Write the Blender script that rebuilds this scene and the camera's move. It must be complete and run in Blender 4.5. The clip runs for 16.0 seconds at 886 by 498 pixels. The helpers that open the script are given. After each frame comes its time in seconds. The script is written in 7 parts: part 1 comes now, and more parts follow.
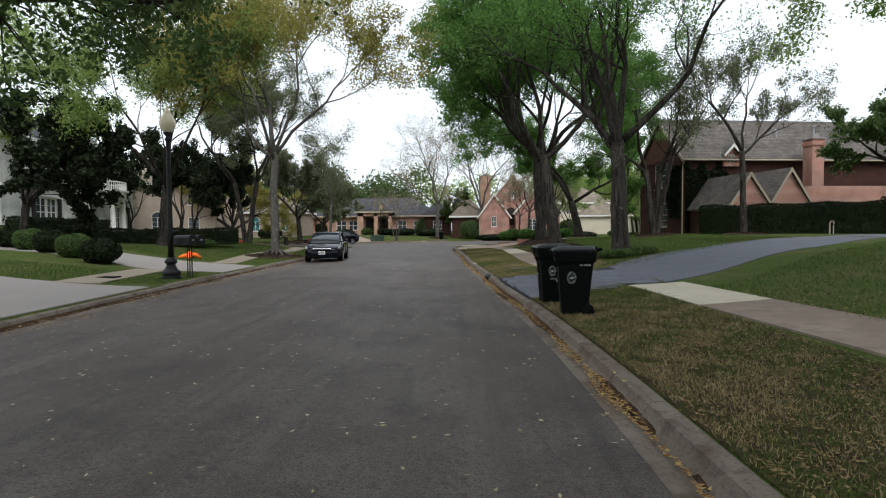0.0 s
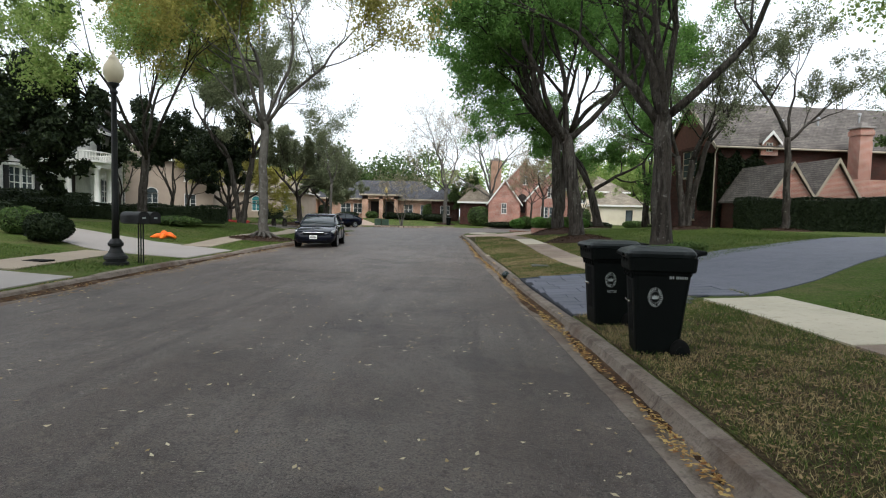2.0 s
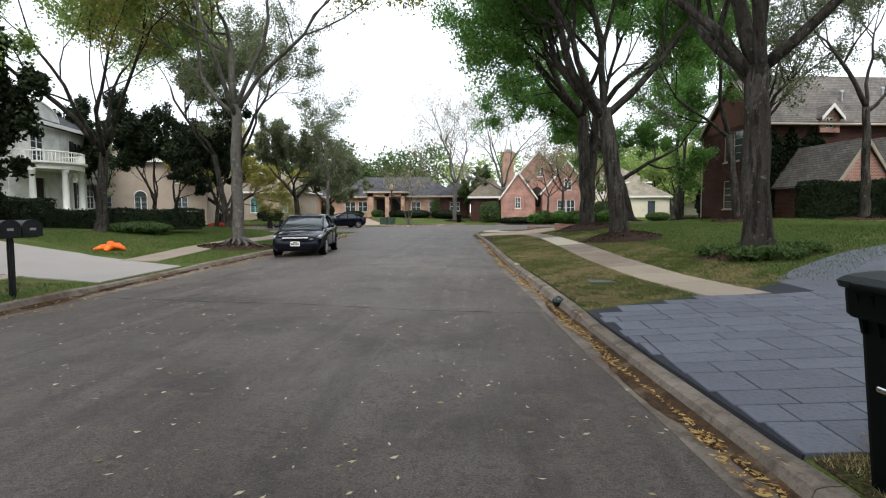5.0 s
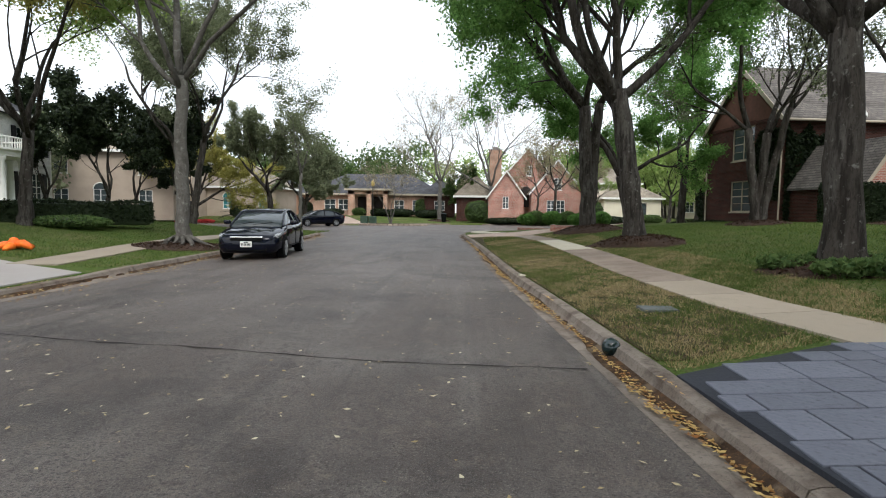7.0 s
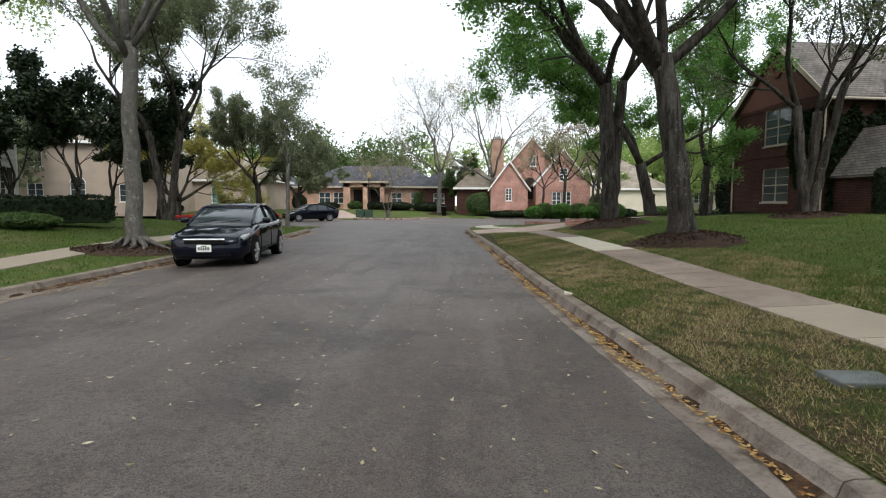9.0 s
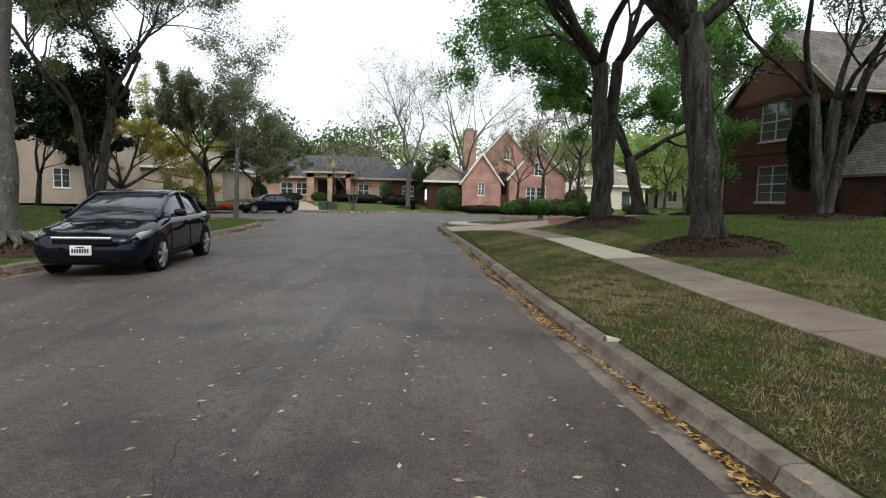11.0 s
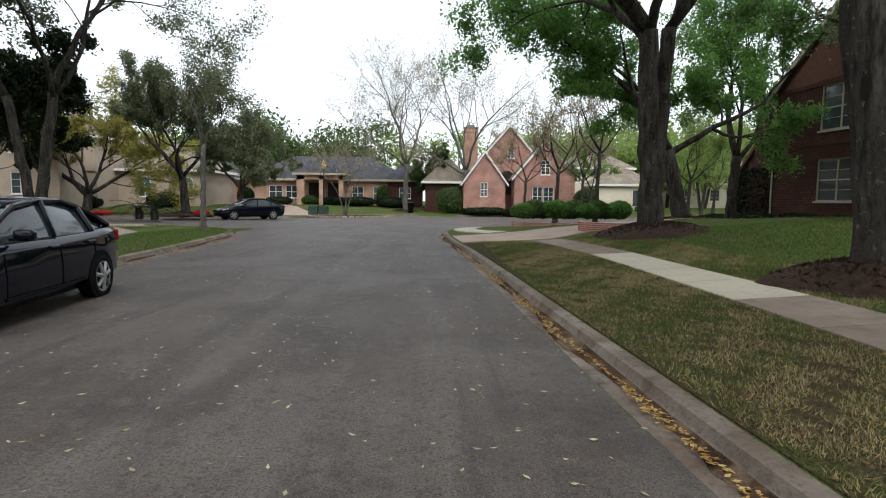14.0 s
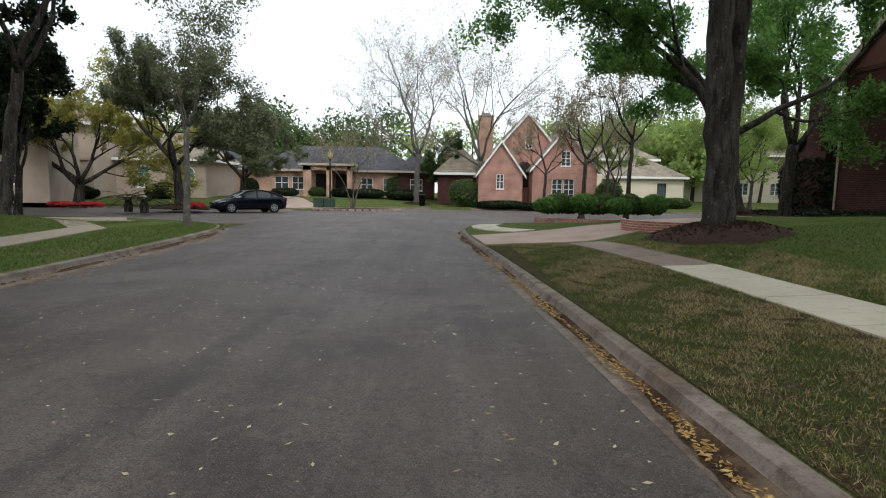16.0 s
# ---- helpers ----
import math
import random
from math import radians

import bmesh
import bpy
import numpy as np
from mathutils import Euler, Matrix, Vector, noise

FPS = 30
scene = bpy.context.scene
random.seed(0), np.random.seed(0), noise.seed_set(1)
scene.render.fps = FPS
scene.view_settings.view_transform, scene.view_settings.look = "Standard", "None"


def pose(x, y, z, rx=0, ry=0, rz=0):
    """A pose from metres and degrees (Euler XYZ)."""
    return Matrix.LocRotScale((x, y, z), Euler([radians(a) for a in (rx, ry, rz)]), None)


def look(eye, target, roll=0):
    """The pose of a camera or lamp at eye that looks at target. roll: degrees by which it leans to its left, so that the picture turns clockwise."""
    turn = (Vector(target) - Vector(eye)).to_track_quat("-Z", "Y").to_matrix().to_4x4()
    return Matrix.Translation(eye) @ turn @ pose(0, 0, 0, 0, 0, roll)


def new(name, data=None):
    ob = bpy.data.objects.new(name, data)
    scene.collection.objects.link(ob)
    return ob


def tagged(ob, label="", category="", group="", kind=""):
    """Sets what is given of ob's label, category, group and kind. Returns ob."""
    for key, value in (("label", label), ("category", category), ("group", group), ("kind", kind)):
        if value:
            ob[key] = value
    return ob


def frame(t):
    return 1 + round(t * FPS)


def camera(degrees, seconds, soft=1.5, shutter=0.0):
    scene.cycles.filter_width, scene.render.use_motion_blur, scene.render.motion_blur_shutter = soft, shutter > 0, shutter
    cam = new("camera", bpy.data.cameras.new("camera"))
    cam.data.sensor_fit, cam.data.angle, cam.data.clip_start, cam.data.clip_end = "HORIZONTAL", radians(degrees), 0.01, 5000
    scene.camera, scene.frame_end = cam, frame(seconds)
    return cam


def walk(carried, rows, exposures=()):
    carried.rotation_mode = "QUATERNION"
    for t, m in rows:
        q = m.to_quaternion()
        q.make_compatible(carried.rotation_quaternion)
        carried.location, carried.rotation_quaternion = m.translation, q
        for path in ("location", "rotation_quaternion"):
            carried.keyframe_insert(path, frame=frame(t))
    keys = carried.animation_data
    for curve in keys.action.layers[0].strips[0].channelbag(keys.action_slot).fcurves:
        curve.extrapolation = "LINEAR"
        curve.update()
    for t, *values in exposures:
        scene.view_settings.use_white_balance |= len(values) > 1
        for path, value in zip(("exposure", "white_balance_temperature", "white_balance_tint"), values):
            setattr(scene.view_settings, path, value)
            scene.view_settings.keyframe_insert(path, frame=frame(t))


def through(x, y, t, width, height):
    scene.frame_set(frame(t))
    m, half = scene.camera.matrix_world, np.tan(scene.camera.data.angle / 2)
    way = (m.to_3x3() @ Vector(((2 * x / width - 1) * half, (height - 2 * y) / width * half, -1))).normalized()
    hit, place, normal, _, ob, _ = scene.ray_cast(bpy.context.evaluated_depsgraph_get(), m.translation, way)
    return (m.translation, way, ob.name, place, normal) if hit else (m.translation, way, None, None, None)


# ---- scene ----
cam = camera(78.0, 16.0, 1.1)
PATH = [
    (0, (0.933, -0.203, 1.39), (0.839, 1.794, 1.323), -0.5),
    (0.5, (0.862, 0.626, 1.377), (0.723, 2.62, 1.308), 0.1),
    (1, (0.853, 1.388, 1.372), (0.723, 3.382, 1.278), 1.1),
    (1.5, (0.797, 2.122, 1.382), (0.679, 4.115, 1.261), 1.5),
    (2, (0.755, 2.876, 1.387), (0.638, 4.869, 1.267), 1.3),
    (2.5, (0.643, 3.706, 1.38), (0.483, 5.697, 1.271), 1.2),
    (3, (0.595, 4.442, 1.386), (0.429, 6.432, 1.274), 0.6),
    (3.5, (0.553, 5.156, 1.406), (0.361, 7.142, 1.282), 0.0),
    (4, (0.481, 5.884, 1.431), (0.312, 7.874, 1.317), -0.4),
    (4.5, (0.433, 6.602, 1.447), (0.275, 8.592, 1.322), -0.7),
    (4.7, (0.409, 6.909, 1.436), (0.249, 8.898, 1.304), -0.5),
    (7, (0.109, 10.591, 1.309), (0.016, 12.584, 1.177), 0.6),
    (7.5, (0.025, 11.342, 1.324), (-0.055, 13.336, 1.194), 0.1),
    (8, (-0.051, 12.129, 1.365), (-0.148, 14.121, 1.214), 0.2),
    (10.3, (-0.45, 15.63, 1.295), (-0.468, 17.623, 1.129), 0.9),
    (10.5, (-0.448, 15.945, 1.322), (-0.447, 17.938, 1.151), 1.2),
    (11, (-0.438, 16.697, 1.31), (-0.408, 18.689, 1.131), 1.3),
    (11.5, (-0.5, 17.423, 1.327), (-0.453, 19.414, 1.152), 1.6),
    (12, (-0.526, 18.131, 1.334), (-0.468, 20.123, 1.165), 1.6),
    (12.5, (-0.594, 18.751, 1.357), (-0.549, 20.744, 1.193), 1.6),
    (13, (-0.647, 19.575, 1.342), (-0.6, 21.567, 1.173), 1.6),
    (13.5, (-0.725, 20.234, 1.372), (-0.692, 22.225, 1.193), 1.1),
    (14, (-0.78, 20.992, 1.385), (-0.738, 22.984, 1.211), 0.6),
    (14.5, (-0.837, 21.723, 1.395), (-0.809, 23.714, 1.214), 0.7),
    (15, (-0.901, 22.512, 1.383), (-0.876, 24.504, 1.197), 0.8),
    (15.5, (-0.929, 23.211, 1.411), (-0.928, 25.201, 1.209), 0.8),
    (16, (-0.962, 23.982, 1.42), (-0.958, 25.971, 1.217), 0.9),
]
walk(cam, [(t, look(eye, target, roll)) for t, eye, target, roll in PATH], [(0, 0.22, 6200, 7.5), (1.5, 0.5, 6200, 7.5), (3.5, 0.64, 6200, 7.5), (7, 0.72, 6200, 7.5), (8, 0.7, 6200, 7.5), (11, 0.5, 6200, 7.5), (14.5, 0.4, 6200, 7.5), (16, 0.34, 6200, 7.5)])

# Light: an overcast, hazy spring sky with a wide soft sun behind it.
world = bpy.data.worlds.new("sky")
scene.world = world
world.use_nodes = True
wn = world.node_tree.nodes
sky = wn.new("ShaderNodeTexSky")
sky.sky_type = "NISHITA"
sky.sun_disc = False
sky.sun_elevation, sky.sun_rotation = radians(52), radians(200)
sky.air_density, sky.dust_density, sky.ozone_density = 1.0, 6.0, 1.0
haze = wn.new("ShaderNodeMix")
haze.data_type = "RGBA"
haze.inputs[0].default_value = 0.72
haze.inputs[7].default_value = (10.2, 10.5, 10.8, 1)
world.node_tree.links.new(sky.outputs[0], haze.inputs[6])
world.node_tree.links.new(haze.outputs[2], wn["Background"].inputs[0])
wn["Background"].inputs[1].default_value = 0.12
sun = new("sun", bpy.data.lights.new("sun", "SUN"))
sun.data.energy, sun.data.angle, sun.data.color = 1.1, radians(25), (1.0, 0.96, 0.9)
sun.matrix_world = look((0, 0, 0), (-0.25, 0.56, -0.79))

# ---- materials ----


def mat(name, base, rough=0.8, metal=0.0, spots=(), bump=0.0, bump_scale=40.0, island=0.0, spec=0.2, coord="Object", per_object=0.0, grain=None):
    """A surface: base colour, then layers of noise (colour, scale, low, high, amount), fine relief, and a little change from piece to piece."""
    m = bpy.data.materials.new(name)
    m.use_nodes = True
    nt = m.node_tree
    p = nt.nodes["Principled BSDF"]
    p.inputs["Roughness"].default_value, p.inputs["Metallic"].default_value = rough, metal
    p.inputs["Specular IOR Level"].default_value = spec
    tc = nt.nodes.new("ShaderNodeTexCoord")
    rgb = nt.nodes.new("ShaderNodeRGB")
    rgb.outputs[0].default_value = (*base, 1)
    out = rgb.outputs[0]
    for col, scale, lo, hi, amount, *stretch in spots:
        n = nt.nodes.new("ShaderNodeTexNoise")
        n.inputs["Scale"].default_value, n.inputs["Detail"].default_value = scale, 6
        n.inputs["Roughness"].default_value = 0.62
        vec = tc.outputs[coord]
        if stretch:
            mp = nt.nodes.new("ShaderNodeMapping")
            mp.inputs["Scale"].default_value = stretch[0]
            nt.links.new(vec, mp.inputs["Vector"])
            vec = mp.outputs[0]
        nt.links.new(vec, n.inputs["Vector"])
        r = nt.nodes.new("ShaderNodeMapRange")
        r.inputs[1].default_value, r.inputs[2].default_value, r.inputs[4].default_value = lo, hi, amount
        nt.links.new(n.outputs["Fac"], r.inputs[0])
        x = nt.nodes.new("ShaderNodeMix")
        x.data_type = "RGBA"
        nt.links.new(r.outputs[0], x.inputs[0])
        nt.links.new(out, x.inputs[6])
        x.inputs[7].default_value = (*col, 1)
        out = x.outputs[2]
    if island or per_object:
        g = nt.nodes.new("ShaderNodeNewGeometry" if island else "ShaderNodeObjectInfo")
        r = nt.nodes.new("ShaderNodeMapRange")
        a = island or per_object
        r.inputs[3].default_value, r.inputs[4].default_value = 1 - a, 1 + a
        nt.links.new(g.outputs["Random Per Island" if island else "Random"], r.inputs[0])
        h = nt.nodes.new("ShaderNodeHueSaturation")
        nt.links.new(r.outputs[0], h.inputs["Value"])
        nt.links.new(out, h.inputs["Color"])
        out = h.outputs[0]
    nt.links.new(out, p.inputs["Base Color"])
    if bump:
        n = nt.nodes.new("ShaderNodeTexNoise")
        n.inputs["Scale"].default_value, n.inputs["Detail"].default_value = bump_scale, 8
        vec = tc.outputs[coord]
        if grain:
            mp = nt.nodes.new("ShaderNodeMapping")
            mp.inputs["Scale"].default_value = grain
            nt.links.new(vec, mp.inputs["Vector"])
            vec = mp.outputs[0]
        nt.links.new(vec, n.inputs["Vector"])
        b = nt.nodes.new("ShaderNodeBump")
        b.inputs["Strength"].default_value, b.inputs["Distance"].default_value = bump, 0.02 if not grain else 0.05
        nt.links.new(n.outputs["Fac"], b.inputs["Height"])
        nt.links.new(b.outputs[0], p.inputs["Normal"])
    return m


def leafmat(name, a, b, through=0.35):
    """Leaves: two greens mixed leaf by leaf, partly letting light through."""
    m = bpy.data.materials.new(name)
    m.use_nodes = True
    nt = m.node_tree
    p = nt.nodes["Principled BSDF"]
    p.inputs["Roughness"].default_value = 0.6
    p.inputs["Specular IOR Level"].default_value = 0.15
    g = nt.nodes.new("ShaderNodeNewGeometry")
    x = nt.nodes.new("ShaderNodeMix")
    x.data_type = "RGBA"
    x.inputs[6].default_value, x.inputs[7].default_value = (*a, 1), (*b, 1)
    nt.links.new(g.outputs["Random Per Island"], x.inputs[0])
    nt.links.new(x.outputs[2], p.inputs["Base Color"])
    t = nt.nodes.new("ShaderNodeBsdfTranslucent")
    nt.links.new(x.outputs[2], t.inputs["Color"])
    s = nt.nodes.new("ShaderNodeMixShader")
    s.inputs[0].default_value = through
    nt.links.new(p.outputs[0], s.inputs[1])
    nt.links.new(t.outputs[0], s.inputs[2])
    nt.links.new(s.outputs[0], nt.nodes["Material Output"].inputs["Surface"])
    return m


def brickmat(name, a, b, mortar, scale=1.0, offset=0.5, bw=0.21, bh=0.072, gap=0.011, rough=0.9):
    """Courses of brick (or shingles) on any upright wall: laid along the wall and up it, in metres."""
    m = mat(name, a, rough)
    nt = m.node_tree
    p = nt.nodes["Principled BSDF"]
    tc = nt.nodes.new("ShaderNodeTexCoord")
    ge = nt.nodes.new("ShaderNodeNewGeometry")
    cr = nt.nodes.new("ShaderNodeVectorMath")
    cr.operation = "CROSS_PRODUCT"
    nt.links.new(ge.outputs["True Normal"], cr.inputs[0])
    cr.inputs[1].default_value = (0, 0, 1)
    no = nt.nodes.new("ShaderNodeVectorMath")
    no.operation = "NORMALIZE"
    nt.links.new(cr.outputs[0], no.inputs[0])
    dt = nt.nodes.new("ShaderNodeVectorMath")
    dt.operation = "DOT_PRODUCT"
    nt.links.new(ge.outputs["Position"], dt.inputs[0])
    nt.links.new(no.outputs[0], dt.inputs[1])
    sp = nt.nodes.new("ShaderNodeSeparateXYZ")
    nt.links.new(ge.outputs["Position"], sp.inputs[0])
    cb = nt.nodes.new("ShaderNodeCombineXYZ")
    nt.links.new(dt.outputs["Value"], cb.inputs[0])
    nt.links.new(sp.outputs[2], cb.inputs[1])
    k = nt.nodes.new("ShaderNodeTexBrick")
    k.offset = offset
    k.inputs["Color1"].default_value, k.inputs["Color2"].default_value, k.inputs["Mortar"].default_value = (*a, 1), (*b, 1), (*mortar, 1)
    k.inputs["Scale"].default_value = 1.0
    k.inputs["Brick Width"].default_value, k.inputs["Row Height"].default_value = bw * scale, bh * scale
    k.inputs["Mortar Size"].default_value, k.inputs["Bias"].default_value = gap * scale, -0.1
    nt.links.new(cb.outputs[0], k.inputs["Vector"])
    n = nt.nodes.new("ShaderNodeTexNoise")
    n.inputs["Scale"].default_value, n.inputs["Detail"].default_value = 0.9, 7
    nt.links.new(tc.outputs["Object"], n.inputs["Vector"])
    r = nt.nodes.new("ShaderNodeMapRange")
    r.inputs[1].default_value, r.inputs[2].default_value = 0.3, 0.7
    r.inputs[3].default_value, r.inputs[4].default_value = 0.7, 1.25
    nt.links.new(n.outputs["Fac"], r.inputs[0])
    h = nt.nodes.new("ShaderNodeHueSaturation")
    nt.links.new(r.outputs[0], h.inputs["Value"])
    nt.links.new(k.outputs["Color"], h.inputs["Color"])
    nt.links.new(h.outputs[0], p.inputs["Base Color"])
    bp = nt.nodes.new("ShaderNodeBump")
    bp.invert = True
    bp.inputs["Strength"].default_value, bp.inputs["Distance"].default_value = 0.6, 0.01
    nt.links.new(k.outputs["Fac"], bp.inputs["Height"])
    nt.links.new(bp.outputs[0], p.inputs["Normal"])
    return m


ROAD = mat("road_concrete", (0.09, 0.07, 0.06), 0.55, spots=[((0.145, 0.126, 0.112), 0.3, 0.44, 0.62, 0.8), ((0.15, 0.13, 0.116), 1.0, 0.50, 0.66, 0.75, (1.6, 0.09, 1)), ((0.04, 0.031, 0.028), 0.7, 0.5, 0.66, 0.8), ((0.038, 0.03, 0.027), 1.3, 0.52, 0.68, 0.65, (2.2, 0.12, 1)), ((0.15, 0.118, 0.096), 5.0, 0.54, 0.68, 0.6), ((0.028, 0.024, 0.022), 60, 0.48, 0.62, 0.85), ((0.22, 0.195, 0.175), 90, 0.56, 0.66, 0.8), ((0.03, 0.022, 0.02), 14, 0.54, 0.66, 0.55)], bump=0.8, bump_scale=110, spec=0.3)
KERB = mat("kerb_concrete", (0.19, 0.158, 0.132), 0.9, spots=[((0.27, 0.23, 0.195), 1.2, 0.45, 0.7, 0.8), ((0.10, 0.062, 0.042), 0.9, 0.48, 0.68, 0.85), ((0.075, 0.058, 0.046), 30, 0.5, 0.7, 0.6), ((0.06, 0.042, 0.032), 3.5, 0.5, 0.64, 0.6)], bump=0.6, bump_scale=60, per_object=0.1)
WALK = mat("walk_concrete", (0.30, 0.25, 0.195), 0.9, spots=[((0.24, 0.20, 0.16), 0.9, 0.45, 0.7, 0.6), ((0.17, 0.14, 0.11), 7, 0.55, 0.8, 0.5)], bump=0.3, bump_scale=80, per_object=0.12)
PALE = mat("new_concrete", (0.47, 0.43, 0.34), 0.9, spots=[((0.36, 0.32, 0.25), 1.5, 0.45, 0.7, 0.6), ((0.24, 0.21, 0.17), 9, 0.56, 0.7, 0.5)], bump=0.2, bump_scale=80, per_object=0.05)
OLDWALK = mat("stained_concrete", (0.20, 0.155, 0.125), 0.9, spots=[((0.30, 0.25, 0.2), 1.1, 0.45, 0.7, 0.7), ((0.10, 0.08, 0.065), 4, 0.5, 0.8, 0.6)], bump=0.3, bump_scale=80, per_object=0.1)
GREYDRIVE = mat("grey_concrete", (0.3, 0.275, 0.26), 0.9, spots=[((0.28, 0.25, 0.235), 0.7, 0.45, 0.7, 0.8)], bump=0.2, bump_scale=80)
PINKDRIVE = mat("pink_concrete", (0.38, 0.29, 0.24), 0.9, spots=[((0.26, 0.19, 0.155), 0.8, 0.45, 0.7, 0.7)], bump=0.2, bump_scale=80)
BLUESLAB = mat("stamped_concrete", (0.125, 0.13, 0.16), 0.65, spots=[((0.085, 0.09, 0.112), 2.2, 0.42, 0.7, 0.7), ((0.19, 0.19, 0.215), 6, 0.55, 0.8, 0.5), ((0.05, 0.052, 0.062), 22, 0.52, 0.66, 0.5)], bump=0.4, bump_scale=25, per_object=0.14)
JOINT = mat("joint_filler", (0.035, 0.03, 0.028), 0.95, bump=0.3)
LAWN = mat("lawn", (0.072, 0.106, 0.024), 0.95, spots=[((0.16, 0.135, 0.07), 0.5, 0.48, 0.66, 0.75), ((0.045, 0.095, 0.012), 1.4, 0.48, 0.66, 0.8), ((0.17, 0.15, 0.08), 14, 0.5, 0.7, 0.6), ((0.022, 0.024, 0.009), 45, 0.47, 0.64, 0.85)], bump=1.0, bump_scale=45, spec=0.05)
BLUEJOINT = mat("stamped_joint", (0.03, 0.032, 0.04), 0.9, bump=0.3)
DIRT = mat("gutter_dirt", (0.062, 0.04, 0.027), 0.95, spots=[((0.12, 0.065, 0.033), 9, 0.5, 0.66, 0.8), ((0.02, 0.014, 0.011), 3, 0.46, 0.66, 0.85), ((0.16, 0.12, 0.085), 2.2, 0.52, 0.62, 0.8), ((0.2, 0.12, 0.05), 60, 0.56, 0.68, 0.5)], bump=1.0, bump_scale=50, spec=0.05)
MULCH = mat("mulch", (0.036, 0.02, 0.013), 0.95, spots=[((0.08, 0.046, 0.028), 12, 0.5, 0.7, 0.8), ((0.025, 0.016, 0.012), 5, 0.45, 0.7, 0.7)], bump=1.0, bump_scale=30)
BARK = mat("bark", (0.05, 0.043, 0.037), 0.95, spots=[((0.10, 0.092, 0.083), 3.0, 0.46, 0.66, 0.85, (1, 1, 0.3)), ((0.018, 0.015, 0.013), 8, 0.47, 0.62, 0.9, (1, 1, 0.16)), ((0.2, 0.195, 0.18), 9, 0.6, 0.7, 0.7), ((0.022, 0.02, 0.016), 30, 0.52, 0.66, 0.7, (1, 1, 0.35))], bump=1.0, bump_scale=16, grain=(1, 1, 0.2), spec=0.08)
PALEBARK = mat("pale_bark", (0.125, 0.117, 0.105), 0.95, spots=[((0.07, 0.062, 0.055), 5, 0.45, 0.66, 0.85, (1, 1, 0.4)), ((0.25, 0.245, 0.225), 8, 0.56, 0.7, 0.7), ((0.05, 0.045, 0.04), 24, 0.52, 0.66, 0.6)], bump=1.0, bump_scale=18, grain=(1, 1, 0.3), spec=0.08)
LIVE = leafmat("leaf_fresh", (0.085, 0.185, 0.045), (0.19, 0.33, 0.085), 0.6)
SPRING = leafmat("leaf_spring", (0.19, 0.29, 0.075), (0.34, 0.41, 0.14), 0.6)
GREY = leafmat("leaf_grey", (0.10, 0.12, 0.065), (0.21, 0.23, 0.13), 0.4)
YELLOW = leafmat("leaf_yellow", (0.24, 0.24, 0.06), (0.38, 0.34, 0.10), 0.5)
# DARK: magnolia and palm leaves, and the painted shade inside hedges and bushes.
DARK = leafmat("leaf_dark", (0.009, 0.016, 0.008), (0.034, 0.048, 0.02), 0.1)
MIDG = leafmat("leaf_mid", (0.05, 0.095, 0.028), (0.12, 0.17, 0.055), 0.35)
BUD = leafmat("leaf_bud", (0.24, 0.20, 0.13), (0.34, 0.30, 0.19), 0.3)
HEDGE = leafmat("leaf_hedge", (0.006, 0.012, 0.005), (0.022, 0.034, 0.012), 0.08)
REDLEAF = leafmat("flower_red", (0.45, 0.025, 0.03), (0.5, 0.09, 0.08), 0.2)
GRASSB = leafmat("grass_blade", (0.032, 0.078, 0.012), (0.135, 0.165, 0.042), 0.3)
STRAWB = leafmat("straw_blade", (0.15, 0.11, 0.05), (0.52, 0.42, 0.23), 0.25)
VERGESOIL = mat("verge_soil", (0.06, 0.045, 0.026), 0.95, spots=[((0.05, 0.07, 0.015), 2.0, 0.46, 0.62, 0.7), ((0.13, 0.10, 0.055), 18, 0.5, 0.68, 0.7), ((0.018, 0.013, 0.008), 40, 0.46, 0.62, 0.85)], bump=1.0, bump_scale=45, spec=0.05)
LIDGREY = mat("lid_grey", (0.12, 0.128, 0.125), 0.8, spots=[((0.07, 0.075, 0.072), 9, 0.45, 0.65, 0.7)], bump=0.2)
DRYLEAF = leafmat("fallen_leaf", (0.20, 0.075, 0.02), (0.55, 0.40, 0.15), 0.15)
ROADLEAF = leafmat("road_leaf", (0.30, 0.22, 0.10), (0.62, 0.56, 0.40), 0.15)
BROWNLEAF = leafmat("brown_leaf", (0.06, 0.03, 0.014), (0.30, 0.21, 0.10), 0.1)
BRICK = brickmat("brick_red", (0.078, 0.024, 0.017), (0.036, 0.012, 0.009), (0.075, 0.054, 0.045))
BRICKPALE = brickmat("brick_salmon", (0.50, 0.29, 0.20), (0.42, 0.22, 0.15), (0.5, 0.4, 0.32))
BRICKPINK = brickmat("brick_pink", (0.42, 0.17, 0.12), (0.33, 0.12, 0.085), (0.48, 0.4, 0.35))
WHITEBRICK = brickmat("brick_white", (0.78, 0.77, 0.73), (0.72, 0.71, 0.67), (0.6, 0.59, 0.56))
STUCCO = mat("stucco", (0.44, 0.36, 0.29), 0.9, spots=[((0.33, 0.27, 0.215), 0.8, 0.45, 0.7, 0.6)], bump=0.3, bump_scale=90)
CREAM = mat("cream_stucco", (0.68, 0.62, 0.50), 0.9, spots=[((0.56, 0.5, 0.4), 0.8, 0.45, 0.7, 0.6)], bump=0.3, bump_scale=90)
PEACH = mat("peach_stucco", (0.68, 0.42, 0.29), 0.85, spots=[((0.58, 0.34, 0.23), 0.8, 0.45, 0.7, 0.6)], bump=0.3, bump_scale=90)
ROOF = brickmat("roof_shingle", (0.165, 0.145, 0.13), (0.11, 0.098, 0.09), (0.05, 0.045, 0.042), bw=0.3, bh=0.13, gap=0.012)
